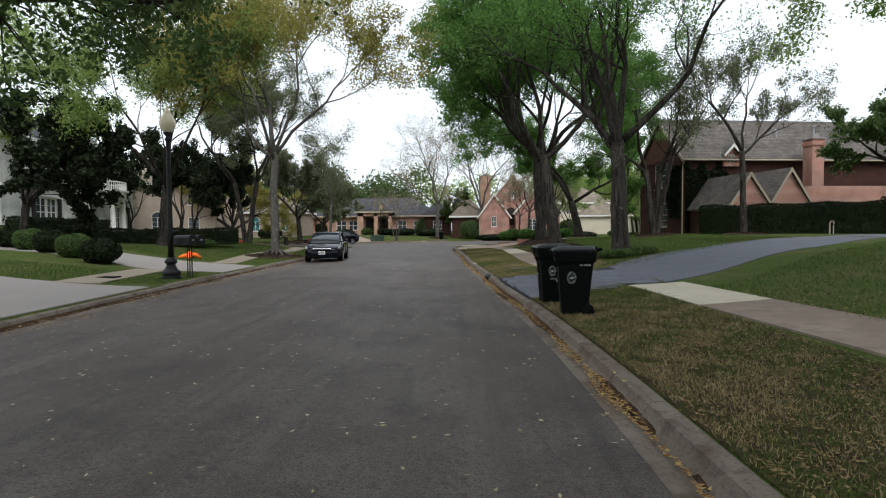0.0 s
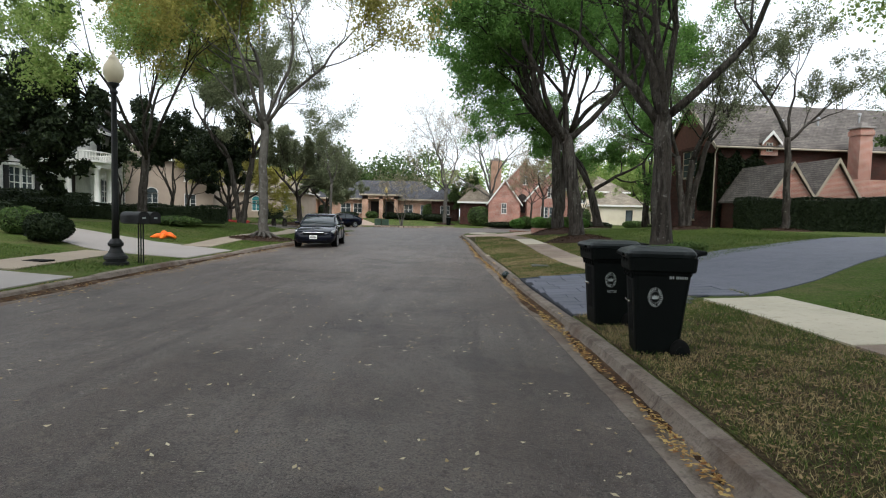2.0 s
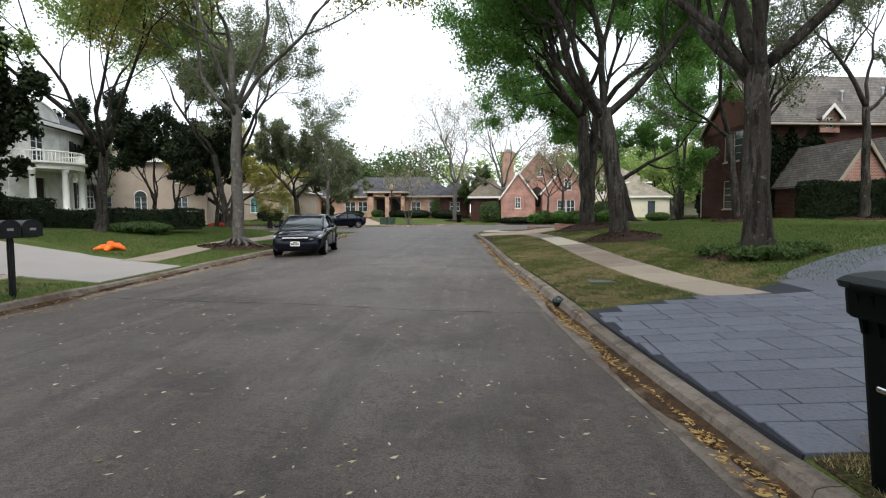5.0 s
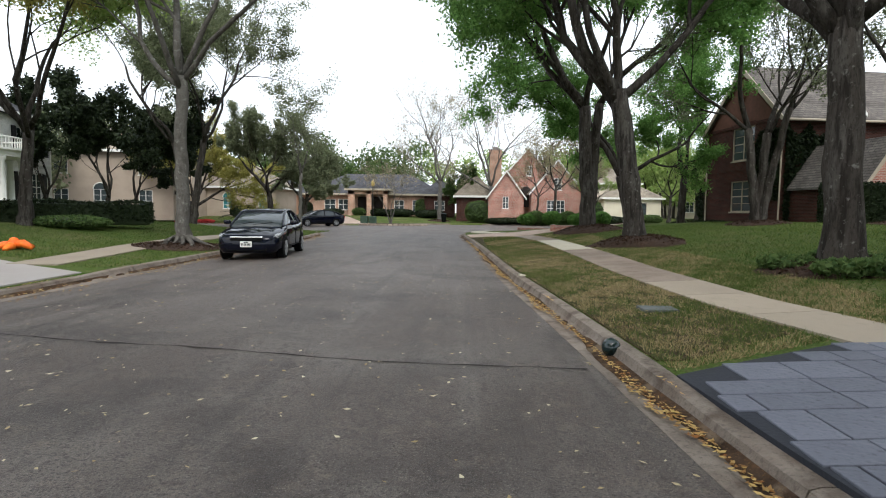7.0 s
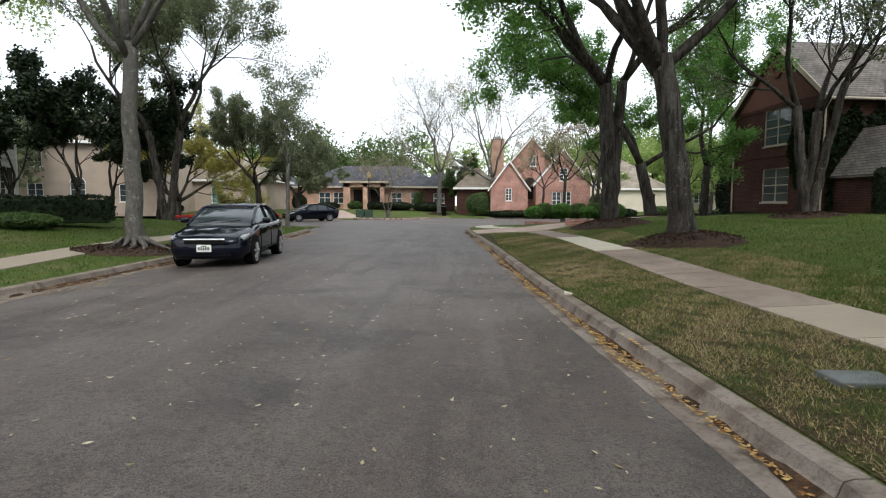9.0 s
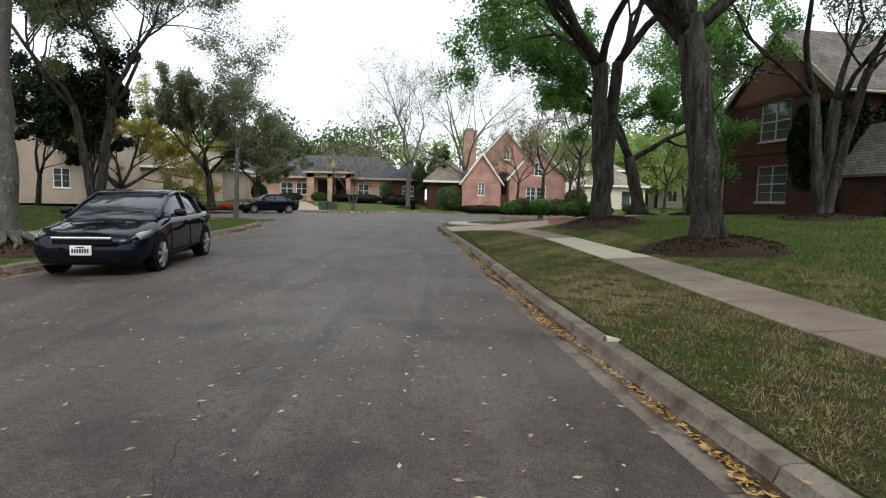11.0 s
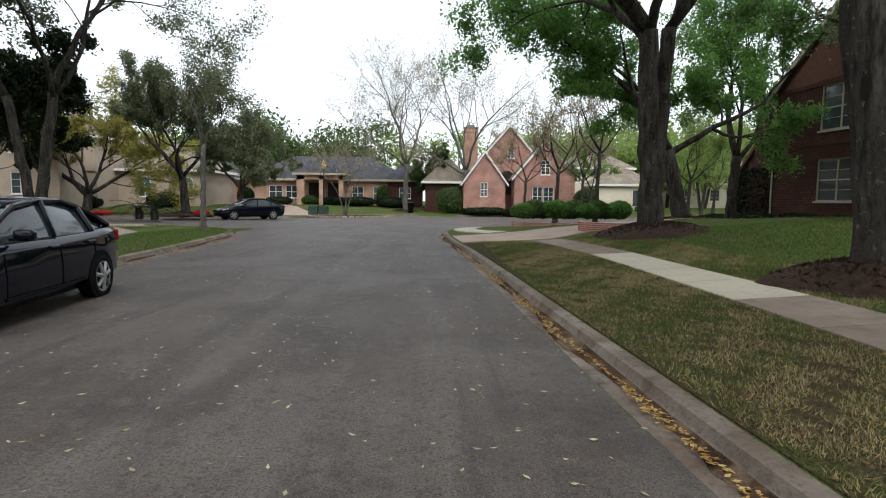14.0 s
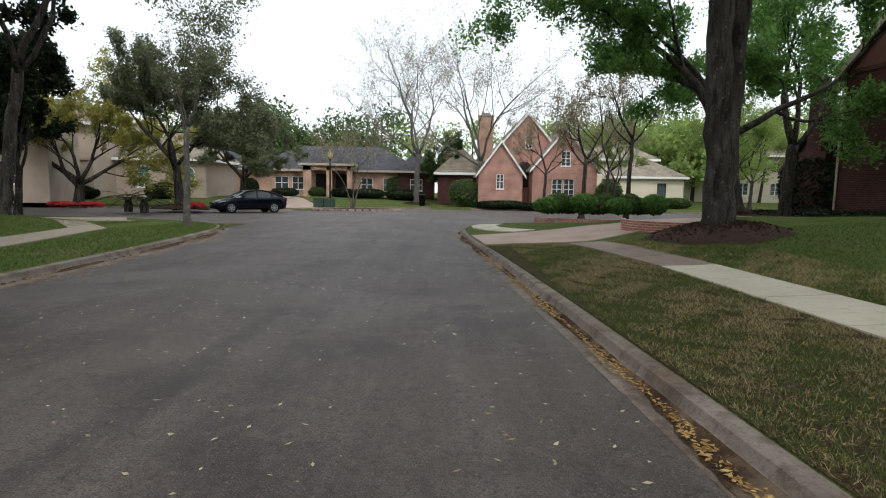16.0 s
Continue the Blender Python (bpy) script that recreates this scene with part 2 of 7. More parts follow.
ROOFDARK = brickmat("roof_slate", (0.085, 0.085, 0.095), (0.055, 0.055, 0.062), (0.03, 0.03, 0.03), bw=0.3, bh=0.13, gap=0.012)
ROOFTAN = brickmat("roof_tan", (0.28, 0.24, 0.185), (0.2, 0.17, 0.135), (0.1, 0.09, 0.075), bw=0.3, bh=0.13, gap=0.012)
WHITE = mat("white_paint", (0.78, 0.77, 0.73), 0.6, spots=[((0.66, 0.64, 0.59), 2, 0.5, 0.75, 0.5)])
TAN = mat("tan_paint", (0.42, 0.36, 0.28), 0.6, spots=[((0.33, 0.28, 0.22), 3, 0.5, 0.75, 0.5)])
BLACKP = mat("black_paint", (0.008, 0.008, 0.009), 0.45, spec=0.3, spots=[((0.03, 0.03, 0.03), 6, 0.5, 0.75, 0.5)], bump=0.1)
BROWNW = mat("brown_wood", (0.13, 0.06, 0.042), 0.8, spots=[((0.08, 0.04, 0.03), 4, 0.4, 0.7, 0.7)], bump=0.3)
IRON = mat("cast_iron", (0.006, 0.007, 0.007), 0.5, spec=0.3, spots=[((0.022, 0.022, 0.02), 9, 0.5, 0.75, 0.6)], bump=0.25, bump_scale=60)
BINP = mat("bin_plastic", (0.0025, 0.0036, 0.0034), 0.55, spec=0.07, spots=[((0.005, 0.007, 0.0065), 3, 0.5, 0.75, 0.6)], bump=0.12, bump_scale=200)
BINLID = mat("lid_plastic", (0.006, 0.009, 0.010), 0.42, spots=[((0.05, 0.055, 0.058), 2.6, 0.52, 0.66, 0.7)], bump=0.1, bump_scale=60, spec=0.25)
PRINT = mat("white_print", (0.30, 0.32, 0.31), 0.7, spots=[((0.2, 0.22, 0.21), 40, 0.5, 0.7, 0.5)])
RUBBER = mat("rubber", (0.006, 0.006, 0.006), 0.85, bump=0.3, bump_scale=80, spec=0.1)
CARPAINT = mat("car_paint", (0.003, 0.004, 0.010), 0.05, spots=[((0.004, 0.005, 0.011), 3, 0.5, 0.8, 0.4)], spec=0.28)
CHROME = mat("chrome", (0.62, 0.63, 0.64), 0.2, 1.0)
ALLOY = mat("alloy", (0.38, 0.38, 0.39), 0.4, 0.8)
GLOBE = mat("globe_glass", (0.72, 0.64, 0.47), 0.25, spots=[((0.6, 0.5, 0.34), 4, 0.5, 0.75, 0.5)])
AMBER = mat("amber_globe", (0.65, 0.48, 0.16), 0.3)
LENS = mat("lamp_lens", (0.24, 0.25, 0.26), 0.1, spots=[((0.5, 0.5, 0.5), 14, 0.5, 0.62, 0.7)], spec=0.8)
ORANGE = mat("orange_plastic", (0.85, 0.13, 0.02), 0.5, spots=[((0.8, 0.3, 0.03), 6, 0.45, 0.7, 0.7)])
BLIND = mat("blinds", (0.42, 0.45, 0.46), 0.7)
DOORP = mat("dark_door", (0.03, 0.022, 0.02), 0.5)
STONE = mat("stone", (0.3, 0.24, 0.19), 0.9, spots=[((0.17, 0.12, 0.09), 4, 0.45, 0.7, 0.8)], bump=0.8, bump_scale=20, per_object=0.25)
COPPER = mat("verdigris_box", (0.045, 0.075, 0.055), 0.7, spots=[((0.08, 0.11, 0.085), 6, 0.5, 0.7, 0.6)], bump=0.2)


def glass(name, colour, rough=0.04):
    m = mat(name, colour, rough, spec=0.55)
    m.node_tree.nodes["Principled BSDF"].inputs["IOR"].default_value = 1.5
    return m


PANE = glass("window_glass", (0.045, 0.06, 0.065))
TEAL = glass("stained_pane", (0.05, 0.2, 0.22))
CARGLASS = glass("car_glass", (0.03, 0.038, 0.042))
BALL = glass("glass_ball", (0.004, 0.014, 0.014), 0.08)

# ---- mesh helpers ----


class Mesh:
    """Collects corners and faces of one part."""

    def __init__(self):
        self.v, self.f = [], []

    def add(self, vs, fs):
        n = len(self.v)
        self.v += [tuple(p) for p in vs]
        self.f += [tuple(i + n for i in f) for f in fs]
        return self

    def box(self, x0, y0, z0, x1, y1, z1, bevel=0.0, turn=None):
        b = min(bevel, 0.49 * min(abs(x1 - x0), abs(y1 - y0), abs(z1 - z0)))
        if b <= 0:
            vs = [(x, y, z) for x in (x0, x1) for y in (y0, y1) for z in (z0, z1)]
            fs = [(0, 1, 3, 2), (4, 6, 7, 5), (0, 4, 5, 1), (2, 3, 7, 6), (0, 2, 6, 4), (1, 5, 7, 3)]
        else:
            bm = bmesh.new()
            bmesh.ops.create_cube(bm, size=1)
            for v in bm.verts:
                v.co = ((x0 + x1) / 2 + v.co.x * (x1 - x0), (y0 + y1) / 2 + v.co.y * (y1 - y0), (z0 + z1) / 2 + v.co.z * (z1 - z0))
            bmesh.ops.bevel(bm, geom=bm.edges[:], offset=b, segments=2, affect="EDGES", profile=0.5)
            bm.verts.index_update()
            vs, fs = [v.co[:] for v in bm.verts], [[v.index for v in f.verts] for f in bm.faces]
            bm.free()
        if turn is not None:
            vs = [(turn @ Vector(p))[:] for p in vs]
        return self.add(vs, fs)

    def tube(self, pts, radii, sides=8, cap=True):
        pts = [Vector(p) for p in pts]
        n0, ref, k = len(self.v), Vector((0.31, 0.87, 0.38)), len(pts)
        for i, p in enumerate(pts):
            d = (pts[min(i + 1, k - 1)] - pts[max(i - 1, 0)]).normalized()
            a = d.cross(ref)
            if a.length < 0.2:
                a = d.cross(Vector((1, 0, 0)))
            a.normalize()
            b = d.cross(a)
            r = radii[i] if hasattr(radii, "__len__") else radii
            for s in range(sides):
                w = 2 * math.pi * s / sides
                self.v.append((p + a * (r * math.cos(w)) + b * (r * math.sin(w)))[:])
        for i in range(k - 1):
            for s in range(sides):
                t = (s + 1) % sides
                self.f.append((n0 + i * sides + s, n0 + i * sides + t, n0 + (i + 1) * sides + t, n0 + (i + 1) * sides + s))
        if cap:
            self.f.append(tuple(n0 + s for s in reversed(range(sides))))
            self.f.append(tuple(n0 + (k - 1) * sides + s for s in range(sides)))
        return self

    def lathe(self, profile, sides=20, at=(0, 0, 0)):
        n0 = len(self.v)
        for r, z in profile:
            for s in range(sides):
                w = 2 * math.pi * s / sides
                self.v.append((at[0] + r * math.cos(w), at[1] + r * math.sin(w), at[2] + z))
        for i in range(len(profile) - 1):
            for s in range(sides):
                t = (s + 1) % sides
                self.f.append((n0 + i * sides + s, n0 + i * sides + t, n0 + (i + 1) * sides + t, n0 + (i + 1) * sides + s))
        self.f.append(tuple(n0 + s for s in reversed(range(sides))))
        self.f.append(tuple(n0 + (len(profile) - 1) * sides + s for s in range(sides)))
        return self

    def prism(self, outline, lo, hi, axis="z"):
        """An outline of (a, b) pushed from lo to hi along an axis."""
        n = len(outline)
        put = {"z": lambda a, b, c: (a, b, c), "x": lambda a, b, c: (c, a, b), "y": lambda a, b, c: (a, c, b)}[axis]
        vs = [put(a, b, lo) for a, b in outline] + [put(a, b, hi) for a, b in outline]
        fs = [tuple(reversed(range(n))), tuple(range(n, 2 * n))] + [(i, (i + 1) % n, n + (i + 1) % n, n + i) for i in range(n)]
        return self.add(vs, fs)

    def make(self, name, material, parent=None, label="", smooth=False, at=None):
        me = bpy.data.meshes.new(name)
        me.from_pydata(self.v, [], self.f)
        me.validate()
        bm = bmesh.new()
        bm.from_mesh(me)
        if name == "wall":
            bmesh.ops.remove_doubles(bm, verts=bm.verts[:], dist=0.0005)
        if len(bm.faces) < 60000:
            bmesh.ops.recalc_face_normals(bm, faces=bm.faces[:])
        bm.to_mesh(me)
        bm.free()
        if smooth:
            me.shade_smooth()
        me.materials.append(material)
        ob = new(name, me)
        if parent:
            ob.parent = parent
        if label:
            ob["label"] = label
        if at is not None:
            ob.matrix_basis = at
        return ob


def thing(name, at, label, category, group="", kind=""):
    """An empty at a thing's base, to hold its parts."""
    ob = new(name)
    ob.empty_display_size = 0.2
    ob.matrix_basis = at
    return tagged(ob, label, category, group, kind)


# ---- the lie of the land ----
LEFT_KERB = [(-5.0, -60), (-5.6, -10), (-6.1, 6), (-6.55, 10), (-6.95, 14), (-7.15, 18), (-7.4, 22), (-7.6, 26), (-7.75, 31), (-7.95, 35), (-8.4, 39.5), (-8.9, 43), (-9.6, 45.3), (-11, 47.2), (-14, 49), (-20, 50.5), (-45, 52), (-120, 54), (-120, 68), (-45, 66), (-20, 64.5), (-14.5, 64), (-12, 66.5), (-8.6, 71.5), (-4, 74.2), (-1, 75)]
RIGHT_KERB = [(3.2, -60), (2.62, -8), (2.42, 3), (2.32, 6.5), (2.13, 9.5), (2.03, 10.9), (1.82, 13), (1.68, 15), (1.5, 17.6), (1.32, 19.8), (1.06, 23), (0.92, 25.8), (0.8, 28), (0.68, 30.5), (0.36, 35.7), (0.06, 39.5), (-0.14, 43), (-0.18, 45.5), (0.25, 47.6), (1.3, 49.6), (3.5, 51), (8, 51.8), (40, 53), (120, 55), (120, 71), (40, 72), (12, 73.6), (3, 74.8), (-1, 75)]


def spline(pts, step):
    """The polyline rounded off and sampled about every step metres."""
    p = np.array(pts, float)
    for _ in range(2):
        q = [p[0]]
        for a, b in zip(p[:-1], p[1:]):
            q += [a * 0.75 + b * 0.25, a * 0.25 + b * 0.75]
        p = np.array(q + [p[-1]])
    s = np.r_[0, np.cumsum(np.hypot(*np.diff(p, axis=0).T))]
    u = np.linspace(0, s[-1], max(2, int(s[-1] / step)))
    return np.c_[np.interp(u, s, p[:, 0]), np.interp(u, s, p[:, 1])]


KL, KR = spline(LEFT_KERB, 0.5), spline(RIGHT_KERB, 0.5)


def away(poly, x, y):
    """How far points are from a polyline."""
    x, y = np.atleast_1d(np.asarray(x, float)), np.atleast_1d(np.asarray(y, float))
    p = poly[(np.abs(poly[:, 0]) < 70) & (poly[:, 1] > -40)][::3]
    a, d = p[:-1], np.diff(p, axis=0)
    dd = (d ** 2).sum(1) + 1e-9
    best = np.empty(x.shape)
    for k in range(0, len(x), 4000):
        qx, qy = x[k:k + 4000, None] - a[:, 0], y[k:k + 4000, None] - a[:, 1]
        t = (qx * d[:, 0] + qy * d[:, 1]) / dd
        np.maximum(t, 0, out=t)
        np.minimum(t, 1, out=t)
        best[k:k + 4000] = np.sqrt(((qx - t * d[:, 0]) ** 2 + (qy - t * d[:, 1]) ** 2).min(1))
    return best


def lawn_z(x, y):
    """The lawns' height: they rise gently from the kerbs to the houses."""
    x, y = np.atleast_1d(np.asarray(x, float)), np.atleast_1d(np.asarray(y, float))
    r, l = away(KR, x, y), away(KL, x, y)
    zr = np.interp(r, [0, 2, 3, 5, 9, 14, 60], [0.05, 0.14, 0.19, 0.38, 0.78, 1.0, 1.2])
    zl = np.interp(l, [0, 2, 4, 9, 16, 25, 60], [0.05, 0.10, 0.2, 0.68, 1.05, 1.35, 1.5])
    zl = zl * np.interp(y, [40, 55], [1.0, 0.62])
    zf = np.interp(np.minimum(r, l), [0, 6, 14, 40], [0.05, 0.3, 0.8, 1.0])
    z = np.where(r < l, zr, zl)
    return np.where(y > 66, zf, z) + 0.03 * np.sin(x * 0.9 + y * 0.4) * np.clip(np.minimum(r, l) / 4, 0, 1)


def gz(x, y):
    return float(lawn_z(x, y)[0])


def road_z(x, y):
    d = np.minimum(away(KR, x, y), away(KL, x, y))
    return np.interp(d, [0, 0.5, 4.2, 12], [-0.10, -0.085, 0.0, 0.0])


def crossing(poly, y):
    """Where a kerb line crosses the row y first, coming from its start."""
    xs = [a[0] + (b[0] - a[0]) * (y - a[1]) / (b[1] - a[1]) for a, b in zip(poly[:-1], poly[1:]) if (a[1] <= y < b[1] or b[1] <= y < a[1])]
    return xs


def sides_at(y):
    if y > 74.9:
        return -1.0, -1.0
    l, r = crossing(KL, y), crossing(KR, y)
    return (min(l) if y < 66 and y > 50 else max(l)) if l else -1.0, (max(r) if 50 < y < 72 else min(r)) if r else -1.0


def build_ground():
    rows = np.r_[-300, -150, np.arange(-60, -8, 4), np.arange(-8, 46, 0.5), np.arange(46, 76, 0.33), np.arange(76, 100, 1.5), 110, 130, 160, 220, 320, 500, 900, 2000]
    outs = np.array([0.068, 0.15, 0.3, 0.6, 1, 1.5, 2, 2.5, 3, 3.5, 4, 5, 6, 7, 8, 9, 10, 12, 14, 17, 20, 25, 30, 40, 60, 100, 250, 700, 2000])
    m = Mesh()
    width = 2 * len(outs) + 2
    for y in rows:
        l, r = sides_at(min(max(y, -59.9), 80))
        mid = min(max((l + r) / 2, l), r)
        xs = np.r_[l - outs[::-1], l + (r - l) * 0.02, r - (r - l) * 0.02, r + outs]
        z = lawn_z(xs, np.full(xs.shape, y))
        z[len(outs):len(outs) + 2] = -0.35 if r - l > 0.5 else z[len(outs) - 1]
        for x, h in zip(xs, z):
            m.v.append((x, y, h))
    for i in range(len(rows) - 1):
        for j in range(width - 1):
            a = i * width + j
            m.f.append((a, a + 1, a + width + 1, a + width))
    return tagged(m.make("ground", LAWN, smooth=True), "patchy green and straw-coloured lawn rising from the kerbs", "lawn", kind="structure")


def inside_road(x, y):
    l, r = sides_at(y)
    return l + 0.3 < x < r - 0.3


def build_road():
    """The carriageway in cast slabs, parted by dark joints, and the open bulb beyond."""
    root = thing("road", pose(0, 0, 0), "worn brown-grey concrete residential street with dark joints", "road", kind="structure")
    cuts = [-60, -30, -12, 46.0]
    for a, b in zip(cuts[:-1], cuts[1:]):
        m, ys = Mesh(), np.linspace(a + 0.012, b - 0.012, max(3, int((b - a) / 0.8)))
        n = 15
        for y in ys:
            l, r = sides_at(y)
            wob = 0.012 * math.sin(y * 3.1)
            xs = np.linspace(l + 0.32, r - 0.32 + wob, n)
            for x, z in zip(xs, road_z(xs, np.full(n, y))):
                m.v.append((x, y, z))
        for i in range(len(ys) - 1):
            for j in range(n - 1):
                m.f.append((i * n + j, i * n + j + 1, (i + 1) * n + j + 1, (i + 1) * n + j))
        m.make("slab", ROAD, root, smooth=True)
    m, ys, n = Mesh(), np.arange(46.01, 75.0, 0.33), 41
    for y in ys:
        l, r = sides_at(y)
        l, r = l + min(0.32, (r - l) / 3), r - min(0.32, (r - l) / 3)
        xs = np.concatenate([np.linspace(l, max(l, -13), 10, endpoint=False), np.linspace(max(l, -13), min(r, 8), 21, endpoint=False), np.linspace(min(r, 8), r, 10)])
        for x, z in zip(xs, road_z(xs, np.full(n, y))):
            m.v.append((x, y, z))
    for i in range(len(ys) - 1):
        for j in range(n - 1):
            m.f.append((i * n + j, i * n + j + 1, (i + 1) * n + j + 1, (i + 1) * n + j))
    m.make("slab", ROAD, root, smooth=True)
    m = Mesh()
    n = 60
    for k in range(n):
        t = k / (n - 1)
        x = -7.0 + 8.2 * t
        y = 15.45 + 0.03 * x * x + 0.02 * math.sin(x * 2.3) + 0.008 * math.sin(x * 11)
        h = 0.011 + 0.006 * math.sin(x * 7.1) + (0.02 if -3.6 < x < -3.3 else 0)
        z = float(road_z(x, y)[0]) + 0.004
        m.v += [(x, y - h, z), (x, y + h, z)]
    m.f = [(2 * k, 2 * k + 2, 2 * k + 3, 2 * k + 1) for k in range(n - 1)]
    m.make("joint_filler", JOINT, root)
    rng = np.random.default_rng(8)
    for x0, y0, x1, y1 in ((-2.2, 22.9, 0.7, 23.0), (-1.6, 18.6, -1.2, 21.0), (-4.2, 7.5, -2.9, 9.2), (-1.0, 18.2, 0.9, 18.5)):
        m, n = Mesh(), 26
        w = 0.0
        for k in range(n):
            t = k / (n - 1)
            w += rng.normal() * 0.05
            nx, ny = -(y1 - y0), x1 - x0
            q = math.hypot(nx, ny)
            x, y = x0 + (x1 - x0) * t + nx / q * w, y0 + (y1 - y0) * t + ny / q * w
            h = 0.001 + 0.002 * rng.random()
            z = float(road_z(x, y)[0]) + 0.004
            m.v += [(x - nx / q * h, y - ny / q * h, z), (x + nx / q * h, y + ny / q * h, z)]
        m.f = [(2 * k, 2 * k + 1, 2 * k + 3, 2 * k + 2) for k in range(n - 1)]
        m.make("crack", JOINT, root)
    return root


def build_kerb(name, poly, side):
    """Kerb and gutter cast in lengths; dropped where a drive crosses it."""
    root = thing(name, pose(0, 0, 0), "stained rolled concrete kerb with gutter, leaves lying along it", "kerb", kind="structure")
    s = np.r_[0, np.cumsum(np.hypot(*np.diff(poly, axis=0).T))]
    ok = poly[:, 0].copy()
    pieces = int(s[-1] / 3.05)
    for k in range(pieces):
        u = np.linspace(k * 3.05 + 0.006, (k + 1) * 3.05 - 0.006, 7)
        xy = np.c_[np.interp(u, s, poly[:, 0]), np.interp(u, s, poly[:, 1])]
        if abs(xy[0, 0]) > 30 or xy[0, 1] < -20:
            continue
        m = Mesh()
        for i, (x, y) in enumerate(xy):
            d = xy[min(i + 1, 6)] - xy[max(i - 1, 0)]
            d /= np.hypot(*d) + 1e-9
            nx, ny = (-d[1], d[0]) if side > 0 else (d[1], -d[0])
            low = min(1, max(0, min(abs(y - 12.4) - 1.9, abs(y - 40.2) - 1.9) / 0.5)) if side > 0 else min(1, max(0, min(abs(y - 10.2) - 3.0, abs(y - 19.2) - 1.8) / 0.5))
            t = 0.035 + 0.025 * low
            for a, z in ((0.36, -0.16), (0.36, -0.086), (0.16, -0.078), (0.115, -0.055 + 0.03 * low), (0.085, t - 0.014), (0.03, t), (-0.055, t), (-0.072, t - 0.012), (-0.075, -0.2)):
                m.v.append((x + nx * a, y + ny * a, z))
        for i in range(6):
            for j in range(8):
                a = i * 9 + j
                m.f.append((a, a + 1, a + 10, a + 9))
        m.f += [tuple(range(9)), tuple(54 + i for i in reversed(range(9)))]
        m.make("kerb_length", KERB, root)
    rng, m = np.random.default_rng(5), Mesh()
    u = np.arange(58, s[-1], 0.12)
    xy = np.c_[np.interp(u, s, poly[:, 0]), np.interp(u, s, poly[:, 1])]
    xy = xy[(xy[:, 1] < 45) & (xy[:, 1] > 0)]
    d = np.gradient(xy, axis=0)
    d /= np.hypot(*d.T)[:, None]
    nx, ny = (-d[:, 1], d[:, 0]) if side > 0 else (d[:, 1], -d[:, 0])
    ws = np.clip(0.075 + 0.055 * np.sin(xy[:, 1] * 0.45 + 2.2) + 0.06 * np.sin(xy[:, 1] * 1.7), 0.03, 0.4) + rng.normal(size=len(xy)) * 0.012
    for k in range(len(xy)):
        for a, z in ((0.108, -0.028), (0.125 + ws[k] * 0.5, -0.058), (0.13 + ws[k], -0.0775)):
            m.v.append((xy[k, 0] + nx[k] * a, xy[k, 1] + ny[k] * a, z))
    for k in range(len(xy) - 1):
        m.f += [(3 * k, 3 * k + 1, 3 * k + 4, 3 * k + 3), (3 * k + 1, 3 * k + 2, 3 * k + 5, 3 * k + 4)]
    tagged(m.make("gutter_dirt", DIRT, root, smooth=True), kind="stuff")
    return root


def path_piece(outline, material, name, root, lift=0.03, step=0.6, thick=0.12):
    """A cast slab that lies on the lawn: its outline cut into a fine sheet that follows the ground, with sides."""
    bm = bmesh.new()
    vs = [bm.verts.new((x, y, 0)) for x, y in outline]
    bm.faces.new(vs)
    for axis in (0, 1):
        lo, hi = min(p[axis] for p in outline), max(p[axis] for p in outline)
        for c in np.arange(math.ceil(lo / step) * step, hi, step):
            no = (1, 0, 0) if axis == 0 else (0, 1, 0)
            co = (c, 0, 0) if axis == 0 else (0, c, 0)
            bmesh.ops.bisect_plane(bm, geom=bm.verts[:] + bm.edges[:] + bm.faces[:], plane_co=co, plane_no=no)
    pts = np.array([v.co[:2] for v in bm.verts])
    z = lawn_z(pts[:, 0], pts[:, 1])
    for v, h in zip(bm.verts, z):
        v.co.z = h + lift
    edge = [e for e in bm.edges if e.is_boundary]
    ext = bmesh.ops.extrude_edge_only(bm, edges=edge)["geom"]
    for g in ext:
        if isinstance(g, bmesh.types.BMVert):
            g.co.z -= thick
    bmesh.ops.recalc_face_normals(bm, faces=bm.faces[:])
    me = bpy.data.meshes.new(name)
    bm.to_mesh(me)
    bm.free()
    me.materials.append(material)
    ob = new(name, me)
    ob.parent = root
    return ob


def strip(line, width):
    """An outline of even width round a line of points."""
    p = np.array(line, float)
    out, back = [], []
    for i in range(len(p)):
        d = p[min(i + 1, len(p) - 1)] - p[max(i - 1, 0)]
        d /= np.hypot(*d)
        n = np.array((-d[1], d[0])) * width / 2
        out.append(tuple(p[i] + n))
        back.append(tuple(p[i] - n))
    return out + back[::-1]

# ---- plants ----


def leaves_mesh(name, centres, size, material, parent, rng, stretch=1.8, smooth=False, label=""):
    """One small folded leaf (two triangles) at every centre, turned at random."""
    c = np.asarray(centres, float)
    n = len(c)
    a = rng.normal(size=(n, 3))
    a /= np.linalg.norm(a, axis=1)[:, None] + 1e-9
    b = np.cross(a, rng.normal(size=(n, 3)))
    b /= np.linalg.norm(b, axis=1)[:, None] + 1e-9
    s = size * rng.uniform(0.6, 1.3, n)[:, None]
    L, W = a * s * stretch * 0.5, b * s * 0.5
    v = np.stack([c - L, c + W, c + L, c - W], 1).reshape(-1, 3)
    me = bpy.data.meshes.new(name)
    me.vertices.add(4 * n)
    me.vertices.foreach_set("co", v.ravel())
    me.loops.add(4 * n)
    me.loops.foreach_set("vertex_index", np.arange(4 * n))
    me.polygons.add(n)
    me.polygons.foreach_set("loop_start", np.arange(0, 4 * n, 4))
    me.update(calc_edges=True)
    me.materials.append(material)
    ob = new(name, me)
    if parent:
        ob.parent = parent
    if label:
        ob["label"] = label
    return ob


